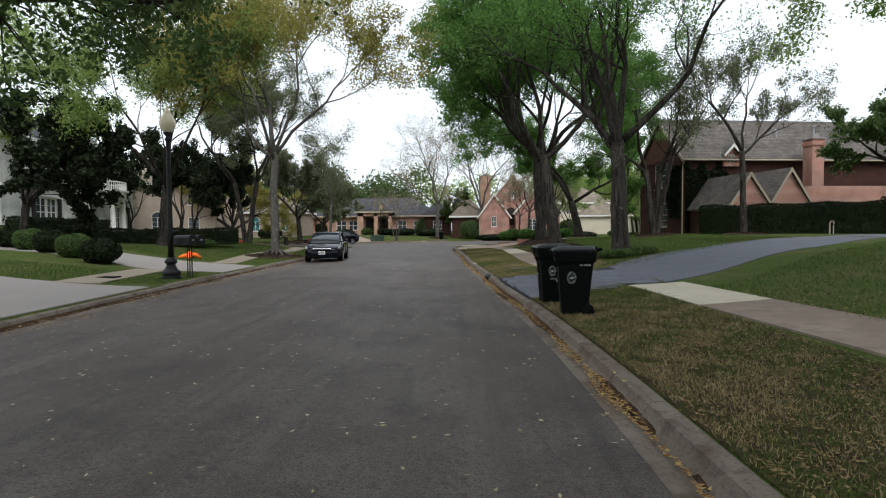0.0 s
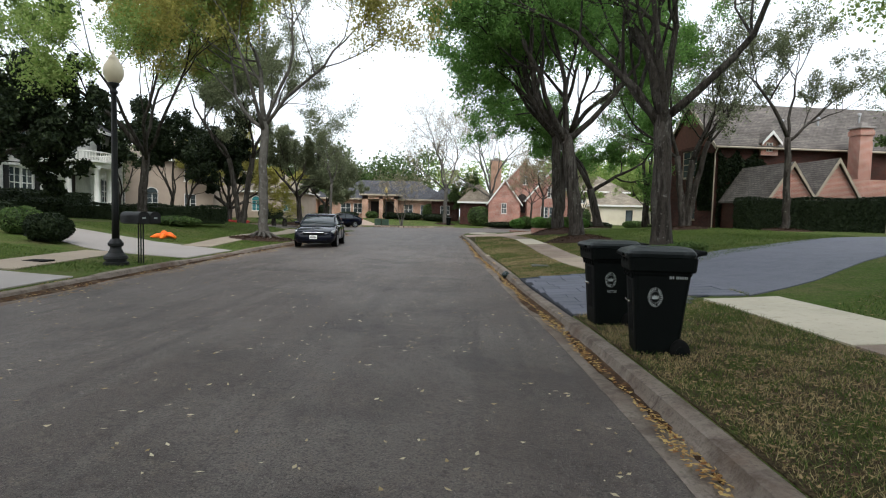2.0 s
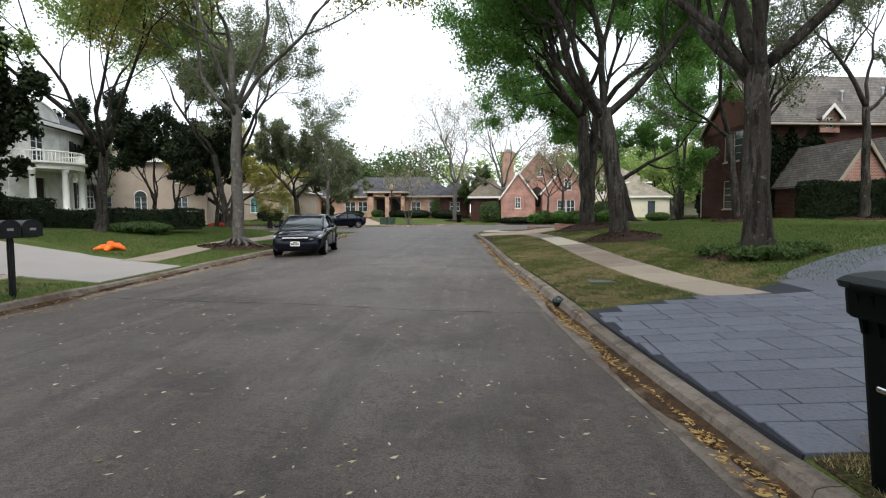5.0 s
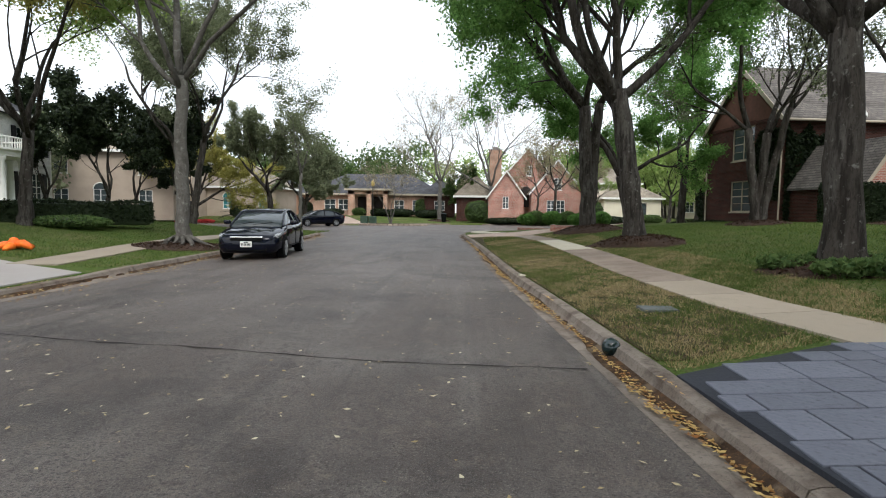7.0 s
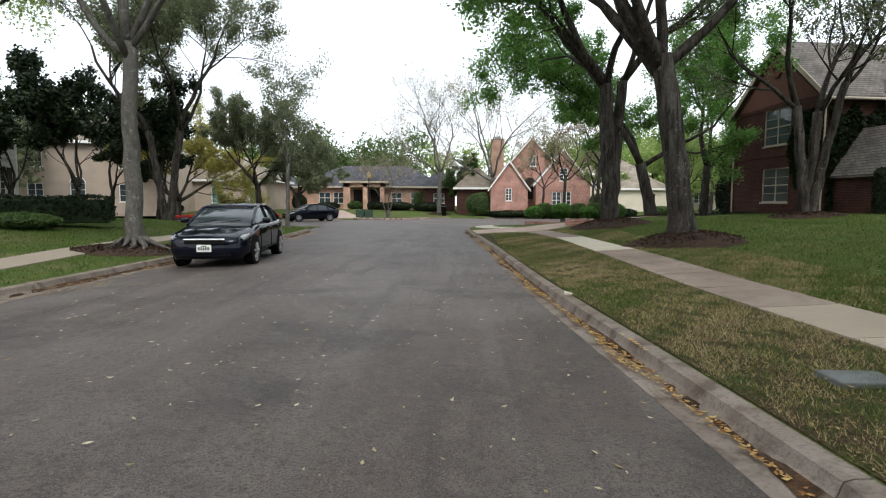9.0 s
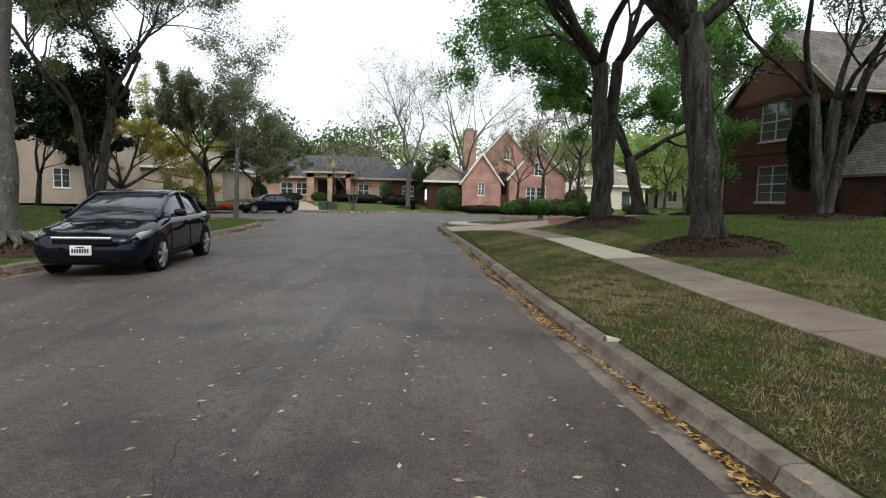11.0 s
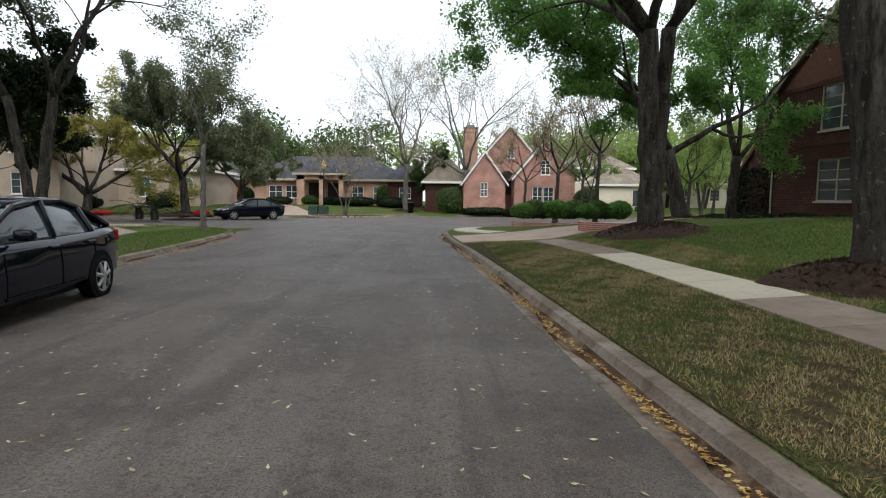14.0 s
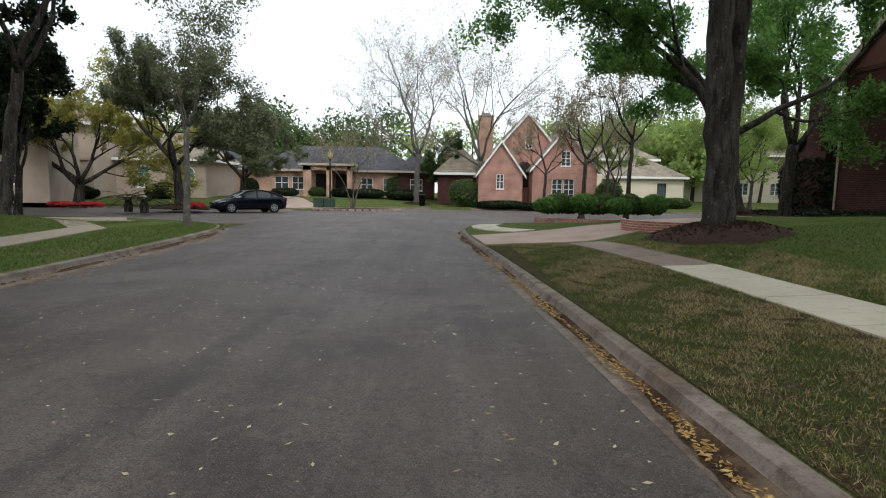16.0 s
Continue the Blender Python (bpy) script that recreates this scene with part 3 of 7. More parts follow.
def grow(m, rng, p, d, length, r, level, last, tips, wig, lift, kids, shrink):
    """A limb that wanders and tapers, with its side branches; the last ones become twigs."""
    steps = 6 if level < 2 else 4
    pts, rad = [Vector(p)], [r]
    d = Vector(d).normalized()
    for i in range(steps):
        d = (d + Vector(rng.normal(size=3)) * wig + Vector((0, 0, lift))).normalized()
        pts.append(pts[-1] + d * (length / steps))
        rad.append(r * (1 - 0.55 * (i + 1) / steps))
    if level == last:
        rad[-1] = 0.003
    m.tube(pts, rad, 9 if level == 0 else (6 if level == 1 else (4 if level == 2 else 3)), cap=level < 2)
    if level >= last:
        tips.append((pts[2], pts[-1], length))
        return
    if level == last - 1:
        tips.append((pts[1], pts[-1], length * 0.45))
    for k in range(kids[min(level, len(kids) - 1)]):
        f = 1.0 if k == 0 else rng.uniform(0.35, 1.0)
        x = f * steps
        i = min(int(x), steps - 1)
        q = pts[i].lerp(pts[i + 1], x - i)
        side = Vector(rng.normal(size=3))
        side = (side - d * side.dot(d)).normalized()
        spread = rng.uniform(0.15, 0.4) if k == 0 else rng.uniform(0.55, 1.1)
        nd = (d + side * spread).normalized()
        rr = (rad[i] * (1 - x + i) + rad[i + 1] * (x - i)) * (0.85 if k == 0 else rng.uniform(0.5, 0.7))
        grow(m, rng, q, nd, length * shrink * rng.uniform(0.75, 1.15), max(rr, 0.006), level + 1, last, tips, wig, lift * 0.8, kids, shrink)


def tree(name, x, y, label, trunks, leaf, bark=BARK, seed=1, last=4, kids=(4, 4, 4), shrink=0.66, wig=0.15, lift=0.05, per=26, size=0.1, spread=0.36, flare=1.35, reach=1.0, thin=0.8, z=None, group="", stretch=1.8):
    """A tree: each trunk is (lean x, lean y, height of the fork, radius, limbs), each limb (dx, dy, dz, length)."""
    rng = np.random.default_rng(seed)
    z0 = gz(x, y) if z is None else z
    root = thing(name, pose(x, y, z0), label, "tree", group)
    m, tips = Mesh(), []
    for lx, ly, h, r, limbs in trunks:
        pts, rad = [], []
        bx, by = (0, 0) if len(trunks) == 1 else (lx * 0.12, ly * 0.12)
        rings, sides, ph = 15, 20, rng.uniform(0, 6.3, 4)
        for i in range(rings):
            t = i / (rings - 1)
            u = t ** 1.5
            wob = 0.005 * h * (0 < i < rings - 1)
            pts.append((bx + lx * u ** 1.2 + rng.normal() * wob, by + ly * u ** 1.2 + rng.normal() * wob, -0.15 + (h + 0.15) * u))
            rad.append(r * (1 + (flare - 1) * 1.5 * math.exp(-u * h / 0.3)) * (1 - 0.22 * u) * (1 + 0.025 * rng.normal()))
        first = len(m.v)
        m.tube(pts, rad, sides)
        for k in range(first, len(m.v)):
            i, sd = divmod(k - first, sides)
            a, c = 2 * math.pi * sd / sides, Vector(pts[i])
            low = math.exp(-(pts[i][2] + 0.15) / 0.45)
            f = 1 + 0.05 * math.sin(3 * a + ph[0] + 0.5 * pts[i][2]) + 0.035 * math.sin(5 * a + ph[1] - 0.8 * pts[i][2]) + low * (0.2 * math.sin(5 * a + ph[2]) + 0.12 * math.sin(3 * a + ph[3]))
            m.v[k] = (c + (Vector(m.v[k]) - c) * f)[:]
        top = pts[-1]
        for j, (dx, dy, dz, length) in enumerate(limbs):
            b = Vector(pts[-1]) - Vector((0, 0, 0.12 * j))
            grow(m, rng, b, (dx, dy, dz), length * reach, r * (0.62 if j == 0 else 0.46), 1, last, tips, wig, lift, kids, shrink)
    v = np.array(m.v)
    m.make("trunk", bark, root, smooth=True)
    cs = []
    for a, b, length in tips:
        n = max(1, int(per * 3.2 * rng.uniform(0.4, 1.6)))
        t = rng.uniform(0, 1.15, (n, 1))
        cs.append(np.array(a) * (1 - t) + np.array(b) * t + rng.normal(size=(n, 3)) * length * spread * 0.5)
    if cs and per:
        leaves_mesh("crown", np.concatenate(cs), size * thin * 0.82, leaf, root, rng, stretch)
    return root


def blob_leaves(rng, n, shape):
    """Points near the skin of a rounded box or ball: shape is (rx, ry, rz, power)."""
    rx, ry, rz, p = shape
    d = rng.normal(size=(n, 3))
    d /= np.linalg.norm(d, axis=1)[:, None]
    k = (np.abs(d) ** p).sum(1) ** (-1 / p)
    q = d * k[:, None] * rng.uniform(0.9, 1.03, n)[:, None]
    q *= 1 + 0.05 * np.sin(q[:, :1] * 5 + q[:, 1:2] * 4)
    return q * (rx, ry, rz)


def bush(name, x, y, rx, ry, rz, label, leaf=HEDGE, n=2500, size=0.05, power=2.0, turn=0, seed=3, group="", core=True, z=None, category="bush"):
    """A clipped or loose shrub: a dark core standing in for the shade inside, stems, and a skin of small leaves."""
    rng = np.random.default_rng(seed)
    z0 = gz(x, y) if z is None else z
    root = thing(name, pose(x, y, z0, 0, 0, turn), label, category, group)
    m = Mesh()
    for k in range(5):
        a = k * 1.3
        m.tube([(0, 0, -0.05), (rx * 0.3 * math.cos(a), ry * 0.3 * math.sin(a), rz * 0.5), (rx * 0.6 * math.cos(a), ry * 0.6 * math.sin(a), rz * 1.2)], [0.03, 0.02, 0.01], 5)
    m.make("stems", BARK, root)
    pts = blob_leaves(rng, n, (rx, ry, rz, power))
    pts[:, 2] += rz * 1.02
    pts = pts[pts[:, 2] > 0.03]
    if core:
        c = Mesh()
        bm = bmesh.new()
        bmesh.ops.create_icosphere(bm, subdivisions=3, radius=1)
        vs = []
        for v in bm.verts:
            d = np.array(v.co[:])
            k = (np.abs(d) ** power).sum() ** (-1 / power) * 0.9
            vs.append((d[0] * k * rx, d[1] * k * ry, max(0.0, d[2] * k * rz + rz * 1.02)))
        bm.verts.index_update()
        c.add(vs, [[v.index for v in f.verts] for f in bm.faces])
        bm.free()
        c.make("shade_core", DARK, root)
    leaves_mesh("foliage", pts, size, leaf, root, rng)
    return root


def hedge(x0, y0, x1, y1, height, width, label, seed, dens=260, leaf=HEDGE, size=0.07, name="hedge", base=None):
    """A clipped hedge between two points: a dark body that paints the shade inside, with a skin of leaves."""
    rng = np.random.default_rng(seed)
    L = math.hypot(x1 - x0, y1 - y0)
    a = math.degrees(math.atan2(y1 - y0, x1 - x0))
    z0 = min(gz(x0, y0), gz(x1, y1)) if base is None else base
    root = thing(name, pose(x0, y0, z0, 0, 0, a), label, "hedge")
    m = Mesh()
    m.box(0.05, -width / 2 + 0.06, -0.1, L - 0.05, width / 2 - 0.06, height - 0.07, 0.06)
    m.make("shade_core", DARK, root)
    pts = []
    for (area, f) in ((L * height, lambda u, v, w: (u * L, -width / 2, v * height)), (L * height, lambda u, v, w: (u * L, width / 2, v * height)), (L * width, lambda u, v, w: (u * L, (v - 0.5) * width, height)), (width * height, lambda u, v, w: (0, (u - 0.5) * width, v * height)), (width * height, lambda u, v, w: (L, (u - 0.5) * width, v * height))):
        n = int(area * dens)
        u, v = rng.uniform(0, 1, n), rng.uniform(0, 1, n)
        q = np.stack(np.broadcast_arrays(*f(u, v, 0)), 1).astype(float)
        q += rng.normal(size=(n, 3)) * 0.035
        q[:, 2] += 0.05 * np.sin(q[:, 0] * 2.1)
        pts.append(q)
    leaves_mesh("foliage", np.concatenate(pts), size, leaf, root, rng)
    return root


# ---- houses ----


def wall(outline, openings, thick=0.25):
    """A wall in its own plane (u along, v up): a strip of rectangles or a gable, with openings (u0, v0, u1, v1) through it, its face at depth 0."""
    m = Mesh()
    us = sorted({p[0] for p in outline} | {o[0] for o in openings} | {o[2] for o in openings})

    def top(u):
        ys = []
        n = len(outline)
        for i in range(n):
            (a, b), (c, d) = outline[i], outline[(i + 1) % n]
            if min(a, c) - 1e-6 <= u <= max(a, c) + 1e-6 and abs(a - c) > 1e-6:
                ys.append(b + (d - b) * (u - a) / (c - a))
        return max(ys)

    for a, b in zip(us[:-1], us[1:]):
        mid = (a + b) / 2
        cuts = sorted([(o[1], o[3]) for o in openings if o[0] <= mid <= o[2]])
        lo = min(p[1] for p in outline)
        spans = []
        for c, d in cuts:
            if c > lo + 1e-4:
                spans.append((lo, c, False))
            lo = d
        spans.append((lo, None, True))
        e = 1e-4
        for c, d, is_top in spans:
            ta, tb = (top(a + e), top(b - e)) if is_top else (d, d)
            if max(ta, tb) - c < 1e-4:
                continue
            vs = [(a, 0, c), (b, 0, c), (b, 0, tb), (a, 0, ta), (a, thick, c), (b, thick, c), (b, thick, tb), (a, thick, ta)]
            m.add(vs, [(0, 1, 2, 3), (7, 6, 5, 4), (0, 4, 5, 1), (3, 2, 6, 7), (0, 3, 7, 4), (1, 5, 6, 2)])
    return m


def window(root, u0, v0, u1, v1, frame_mat, cols=2, rows=2, at=None, depth=0.09, sill=True, pane=PANE, name="window", shutters=None, blinds=False, arch=False):
    """A window set back in its opening: frame, glazing bars and separate panes, with a sill."""
    w = new(name)
    w.parent = root
    if at is not None:
        w.matrix_basis = at
    f, m = 0.06, Mesh()
    m.box(u0, depth - 0.05, v0, u0 + f, depth + 0.05, v1).box(u1 - f, depth - 0.05, v0, u1, depth + 0.05, v1)
    m.box(u0 + f, depth - 0.05, v0, u1 - f, depth + 0.05, v0 + f).box(u0 + f, depth - 0.05, v1 - f, u1 - f, depth + 0.05, v1)
    m.make("window_frame", frame_mat, w)
    bar = Mesh()
    W, H = u1 - u0 - 2 * f, v1 - v0 - 2 * f
    for i in range(1, cols):
        c = u0 + f + W * i / cols
        t = 0.035 if (cols % 2 == 0 and i == cols // 2) else 0.014
        bar.box(c - t, depth - 0.03, v0 + f, c + t, depth + 0.03, v1 - f)
    for j in range(1, rows):
        c = v0 + f + H * j / rows
        t = 0.03 if (rows % 2 == 0 and j == rows // 2) else 0.012
        bar.box(u0 + f, depth - 0.022, c - t, u1 - f, depth + 0.022, c + t)
    if bar.v:
        bar.make("glazing_bars", frame_mat, w)
    Mesh().box(u0 + f, depth + 0.005, v0 + f, u1 - f, depth + 0.013, v1 - f).make("pane", pane, w)
    if blinds:
        b = Mesh()
        for k in range(int(H / 0.07)):
            b.box(u0 + f, depth + 0.03, v0 + f + k * 0.07, u1 - f, depth + 0.05, v0 + f + k * 0.07 + 0.055)
        b.make("blind", BLIND, w)
    if sill:
        Mesh().box(u0 - 0.06, -0.06, v0 - 0.08, u1 + 0.06, depth, v0 - 0.002, 0.012).make("window_sill", frame_mat, w)
    if arch:
        pts = [((u0 + u1) / 2 + (u1 - u0) / 2 * math.cos(k * math.pi / 12), v1 + (u1 - u0) / 2 * math.sin(k * math.pi / 12)) for k in range(13)]
        Mesh().prism(pts, -0.02, 0.05, "y").make("arch_pane", pane, w)
        ring = Mesh()
        ring.tube([(a, -0.02, b) for a, b in pts], 0.05, 6)
        ring.make("arch_trim", frame_mat, w)
    if shutters:
        for s in (-1, 1):
            a = u0 - 0.06 - shutters if s < 0 else u1 + 0.06
            sh = Mesh().box(a, -0.05, v0, a + shutters, -0.005, v1, 0.008)
            for k in range(int((v1 - v0) / 0.12)):
                sh.box(a + 0.06, -0.062, v0 + 0.06 + k * 0.12, a + shutters - 0.06, -0.05, v0 + 0.13 + k * 0.12)
            sh.make("shutter", BLACKP, w)
    return w


def gable_roof(root, x0, x1, y0, y1, eave, ridge, along="x", over=0.35, thick=0.16, mat_=None, trim=WHITE, name="roof"):
    """Two slopes over a rectangle, ridge along x or y, with barge boards."""
    m = Mesh()
    if along == "x":
        c, h = (y0 + y1) / 2, (y1 - y0) / 2
        k = (ridge - eave) / h
        pro = [(y0 - over, eave - k * over), (c, ridge), (y1 + over, eave - k * over)]
    else:
        c, h = (x0 + x1) / 2, (x1 - x0) / 2
        k = (ridge - eave) / h
        pro = [(x0 - over, eave - k * over), (c, ridge), (x1 + over, eave - k * over)]
    lo, hi = (x0 - 0.2, x1 + 0.2) if along == "x" else (y0 - 0.2, y1 + 0.2)
    out = pro + [(pro[2][0], pro[2][1] + thick), (c, ridge + thick * 1.25), (pro[0][0], pro[0][1] + thick)]
    m.prism(out, lo, hi, "x" if along == "x" else "y")
    r = m.make(name, mat_ or ROOF, root)
    for e in (lo, hi):
        b, s = Mesh(), -1 if e == lo else 1
        bo = [(pro[0][0], pro[0][1] - 0.1), (c, ridge - 0.12), (pro[2][0], pro[2][1] - 0.1), (pro[2][0], pro[2][1] + thick + 0.01), (c, ridge + thick * 1.25 + 0.01), (pro[0][0], pro[0][1] + thick + 0.01)]
        b.prism(bo, min(e, e + s * 0.05), max(e, e + s * 0.05), "x" if along == "x" else "y")
        b.make("barge_board", trim, r)
    return r


def hip_roof(root, x0, x1, y0, y1, eave, ridge, mat_, over=0.5, name="roof", trim=WHITE):
    x0, x1, y0, y1 = x0 - over, x1 + over, y0 - over, y1 + over
    h = min(x1 - x0, y1 - y0) / 2
    if x1 - x0 > y1 - y0:
        a, b = (x0 + h, (y0 + y1) / 2, ridge), (x1 - h, (y0 + y1) / 2, ridge)
    else:
        a, b = ((x0 + x1) / 2, y0 + h, ridge), ((x0 + x1) / 2, y1 - h, ridge)
    lo = [(x0, y0), (x1, y0), (x1, y1), (x0, y1)]
    vs = [(x, y, eave - 0.2) for x, y in lo] + [(x, y, eave) for x, y in lo] + [a, b]
    if x1 - x0 > y1 - y0:
        top = [(4, 5, 9, 8), (5, 6, 9), (6, 7, 8, 9), (7, 4, 8)]
    else:
        top = [(4, 5, 8), (5, 6, 9, 8), (6, 7, 9), (7, 4, 8, 9)]
    m = Mesh().add(vs, [(3, 2, 1, 0), (0, 1, 5, 4), (1, 2, 6, 5), (2, 3, 7, 6), (3, 0, 4, 7)] + top)
    r = m.make(name, mat_, root)
    f = Mesh()
    f.box(x0 - 0.02, y0 - 0.02, eave - 0.22, x1 + 0.02, y0 - 0.003, eave + 0.02).box(x0 - 0.02, y1 + 0.003, eave - 0.22, x1 + 0.02, y1 + 0.02, eave + 0.02)
    f.box(x0 - 0.02, y0, eave - 0.22, x0 - 0.003, y1, eave + 0.02).box(x1 + 0.003, y0, eave - 0.22, x1 + 0.02, y1, eave + 0.02)
    f.make("fascia", trim, r)
    return r


def chimney(root, x, y, z0, z1, w, d, material, parent_name="chimney"):
    m = Mesh().box(x - w / 2, y - d / 2, z0, x + w / 2, y + d / 2, z1)
    m.box(x - w / 2 - 0.06, y - d / 2 - 0.06, z1 - 0.45, x + w / 2 + 0.06, y + d / 2 + 0.06, z1 - 0.15)
    c = m.make(parent_name, material, root)
    Mesh().box(x - w / 2 - 0.1, y - d / 2 - 0.1, z1, x + w / 2 + 0.1, y + d / 2 + 0.1, z1 + 0.1, 0.02).box(x - w / 4, y - d / 4, z1 + 0.1, x + w / 4, y + d / 4, z1 + 0.4).make("cap", GREYDRIVE, c)
    return c


def face(x, y, z, turn):
    """The pose of a wall's plane: its outside looks towards -y before the turn."""
    return pose(x, y, z, 0, 0, turn)


def shell(root, x0, x1, y0, y1, h, material, front=(), left=(), back=(), right=(), thick=0.25):
    """Four walls round a rectangle, each with its openings; returns the poses of their planes."""
    w, d = x1 - x0, y1 - y0
    poses = {"front": (pose(x0, y0, 0), w, front), "right": (pose(x1, y0, 0, 0, 0, 90), d, right), "back": (pose(x1, y1, 0, 0, 0, 180), w, back), "left": (pose(x0, y1, 0, 0, 0, 270), d, left)}
    for key, (at, length, op) in poses.items():
        a, b = (0, length) if key in ("front", "back") else (thick, length - thick)
        wall([(a, -0.6), (b, -0.6), (b, h), (a, h)], list(op), thick).make("wall", material, root, at=at)
    return {k: v[0] for k, v in poses.items()}

# ---- setting ----
build_ground()
build_road()
build_kerb("kerb_right", KR, 1)
build_kerb("kerb_left", KL, -1)

# walks and drives
walk_r = thing("pavement", pose(0, 0, 0), "narrow concrete footpath along the verge, part new and pale", "footpath", kind="structure")
LINE = [(6.6, -30), (5.9, -6), (5.5, 4), (5.1, 8.4), (4.9, 11.6)]
for (a, b, material) in ((-30, -6, OLDWALK), (-6, 1.5, OLDWALK), (1.5, 8.5, OLDWALK), (8.5, 11.6, PALE)):
    ys = np.linspace(a + 0.01, b - 0.01, 5)
    xs = np.interp(ys, [p[1] for p in LINE], [p[0] for p in LINE])
    path_piece(strip(list(zip(xs, ys)), 1.15), material, "path_slab", walk_r)
LINE2 = [(4.15, 15.6), (3.75, 18), (3.55, 22), (3.5, 28), (3.45, 34), (3.15, 37), (2.75, 38.9)]
cuts2 = [15.7, 17.2, 18.7, 20.2, 21.7, 23.2, 24.7, 26.2, 27.7, 29.2, 30.7, 32.2, 33.7, 35.2, 36.7, 38.4]
for k, (a, b) in enumerate(zip(cuts2[:-1], cuts2[1:])):
    ys = np.linspace(a + 0.008, b - 0.008, 4)
    xs = np.interp(ys, [p[1] for p in LINE2], [p[0] for p in LINE2])
    path_piece(strip(list(zip(xs, ys)), 0.98), PALE if 27 < a < 33 else (WALK if a < 20 else OLDWALK), "path_slab", walk_r)
CURVE = [(1.9, 42.9), (1.2, 43.9), (0.75, 45.2), (0.75, 46.6), (1.2, 47.9)]
for a, b in zip(CURVE[:-1], CURVE[1:]):
    path_piece(strip([a, b], 1.0), PALE, "path_slab", walk_r, lift=0.035)

verge_bed = thing("verge", pose(0, 0, 0), "worn verge soil with straw showing through thin grass", "verge", kind="structure")
for y0, y1 in ((-12, 10.4), (15.3, 38.2)):
    ys = np.linspace(y0, y1, 24)
    kerb_x = np.interp(ys, KR[:208, 1], KR[:208, 0]) + 0.08
    walk_x = np.interp(ys, [-30, 10.7, 15.6, 18, 22, 34, 38.9], [6.0, 4.42, 3.62, 3.27, 3.07, 2.97, 2.27])
    if y0 > 0:
        walk_x[0] = kerb_x[0] + 0.25
    path_piece(list(zip(kerb_x, ys)) + list(zip(walk_x, ys))[::-1], VERGESOIL, "soil", verge_bed, lift=0.012, thick=0.05)

drive = thing("driveway", pose(0, 0, 0), "blue-grey stamped concrete driveway sweeping across the lawn", "driveway", kind="structure")
path_piece([(5.2, 11.9), (7.0, 13.2), (9.0, 14.9), (11.5, 16.9), (16, 20.0), (24, 24.4), (26, 28.6), (17, 24.6), (11.5, 21.6), (8.0, 19.4), (6.0, 17.8), (5.2, 16.9)], BLUESLAB, "slab", drive, lift=0.02)
drive_left = thing("driveway", pose(0, 0, 0), "pale grey concrete driveway and apron beside the street lamp", "driveway", kind="structure")
path_piece([(-6.45, 7.6), (-6.95, 12.9), (-9.2, 13.3), (-14, 14), (-24, 17), (-26, 11), (-14, 8.3)], GREYDRIVE, "slab", drive_left, lift=0.02)
path_piece([(-7.25, 17.6), (-7.45, 20.9), (-9, 21.6), (-12, 23.2), (-17, 24.0), (-26, 23), (-26, 20.5), (-18, 21.4), (-13.5, 20.0), (-10.2, 18.4)], GREYDRIVE, "slab", drive_left, lift=0.02)
path_piece(strip([(-9.2, 13.4), (-9.6, 15.5), (-10.0, 18.2)], 1.1), WALK, "path_slab", drive_left, lift=0.026)
path_piece(strip([(-9.2, 21.8), (-9.6, 24), (-10.2, 27), (-10.8, 31), (-11.0, 36), (-12, 41), (-14.5, 43.8), (-20, 46)], 1.0), WALK, "path_slab", drive_left, lift=0.026)
path_piece(strip([(-14.2, 44.6), (-15.5, 46.2), (-17, 48.8)], 3.0), WALK, "path_slab", drive_left, lift=0.03)
drive_b = thing("driveway", pose(0, 0, 0), "pinkish concrete driveway crossing the footpath", "driveway", kind="structure")
path_piece([(0.2, 38.6), (0.0, 41.8), (1.6, 42.4), (5, 43.6), (9, 46), (16, 48.2), (16, 45.2), (10, 43.2), (6, 40.6), (3, 38.8)], PINKDRIVE, "slab", drive_b, lift=0.024)
drive_c = thing("driveway", pose(0, 0, 0), "pink concrete driveway leading to the low brick house", "driveway", kind="structure")
path_piece([(-13.6, 66.0), (-10.6, 69.4), (-12.6, 74), (-15.5, 81), (-19.5, 85), (-24, 85), (-18, 77), (-15.4, 71)], PINKDRIVE, "slab", drive_c, lift=0.03)

# ---- trees ----
G = "street trees"
tree("oak_tree", 6.55, 20.3, "tall oak with grey mottled bark, low ivy round its base", [(-0.1, 0.1, 4.2, 0.31, [(-0.15, 0.1, 1, 4.6), (0.75, -0.1, 0.75, 5.4), (0.3, 0.1, 1, 4.6), (-0.45, -0.2, 1, 4.4), (0.1, 0.5, 1, 4.6), (-0.15, -0.5, 1, 4.2)])], LIVE, seed=11, reach=1.0, lift=0.09, per=14, group=G)
tree("oak_tree", 5.45, 28.3, "leaning oak with fresh green crown over the street", [(-0.7, 0.1, 4.9, 0.33, [(-0.9, -0.2, 0.45, 4.6), (-0.8, 0.3, 0.8, 5.0), (0.1, 0.1, 1, 4.6), (0.7, 0.2, 0.7, 4.2), (-0.5, -0.7, 0.8, 4.4), (-0.4, 0.7, 0.8, 4.4)])], LIVE, seed=12, reach=1.1, per=60, size=0.13, group=G)
tree("oak_tree", 5.9, 37.6, "thick twin-stemmed oak standing in a dark mulch ring", [(-0.25, 0, 6.0, 0.34, [(-0.9, -0.3, 0.5, 4.6), (-0.9, 0, 0.8, 4.6), (-0.1, -0.4, 1, 4.6), (-0.4, 0.6, 0.9, 4.2)]), (0.45, 0.4, 6.2, 0.27, [(0.7, 0.1, 0.8, 4.6), (0.2, -0.5, 1, 4.4), (0.4, 0.6, 0.8, 4.2)])], LIVE, seed=13, reach=1.12, lift=0.06, per=60, size=0.13, group=G)
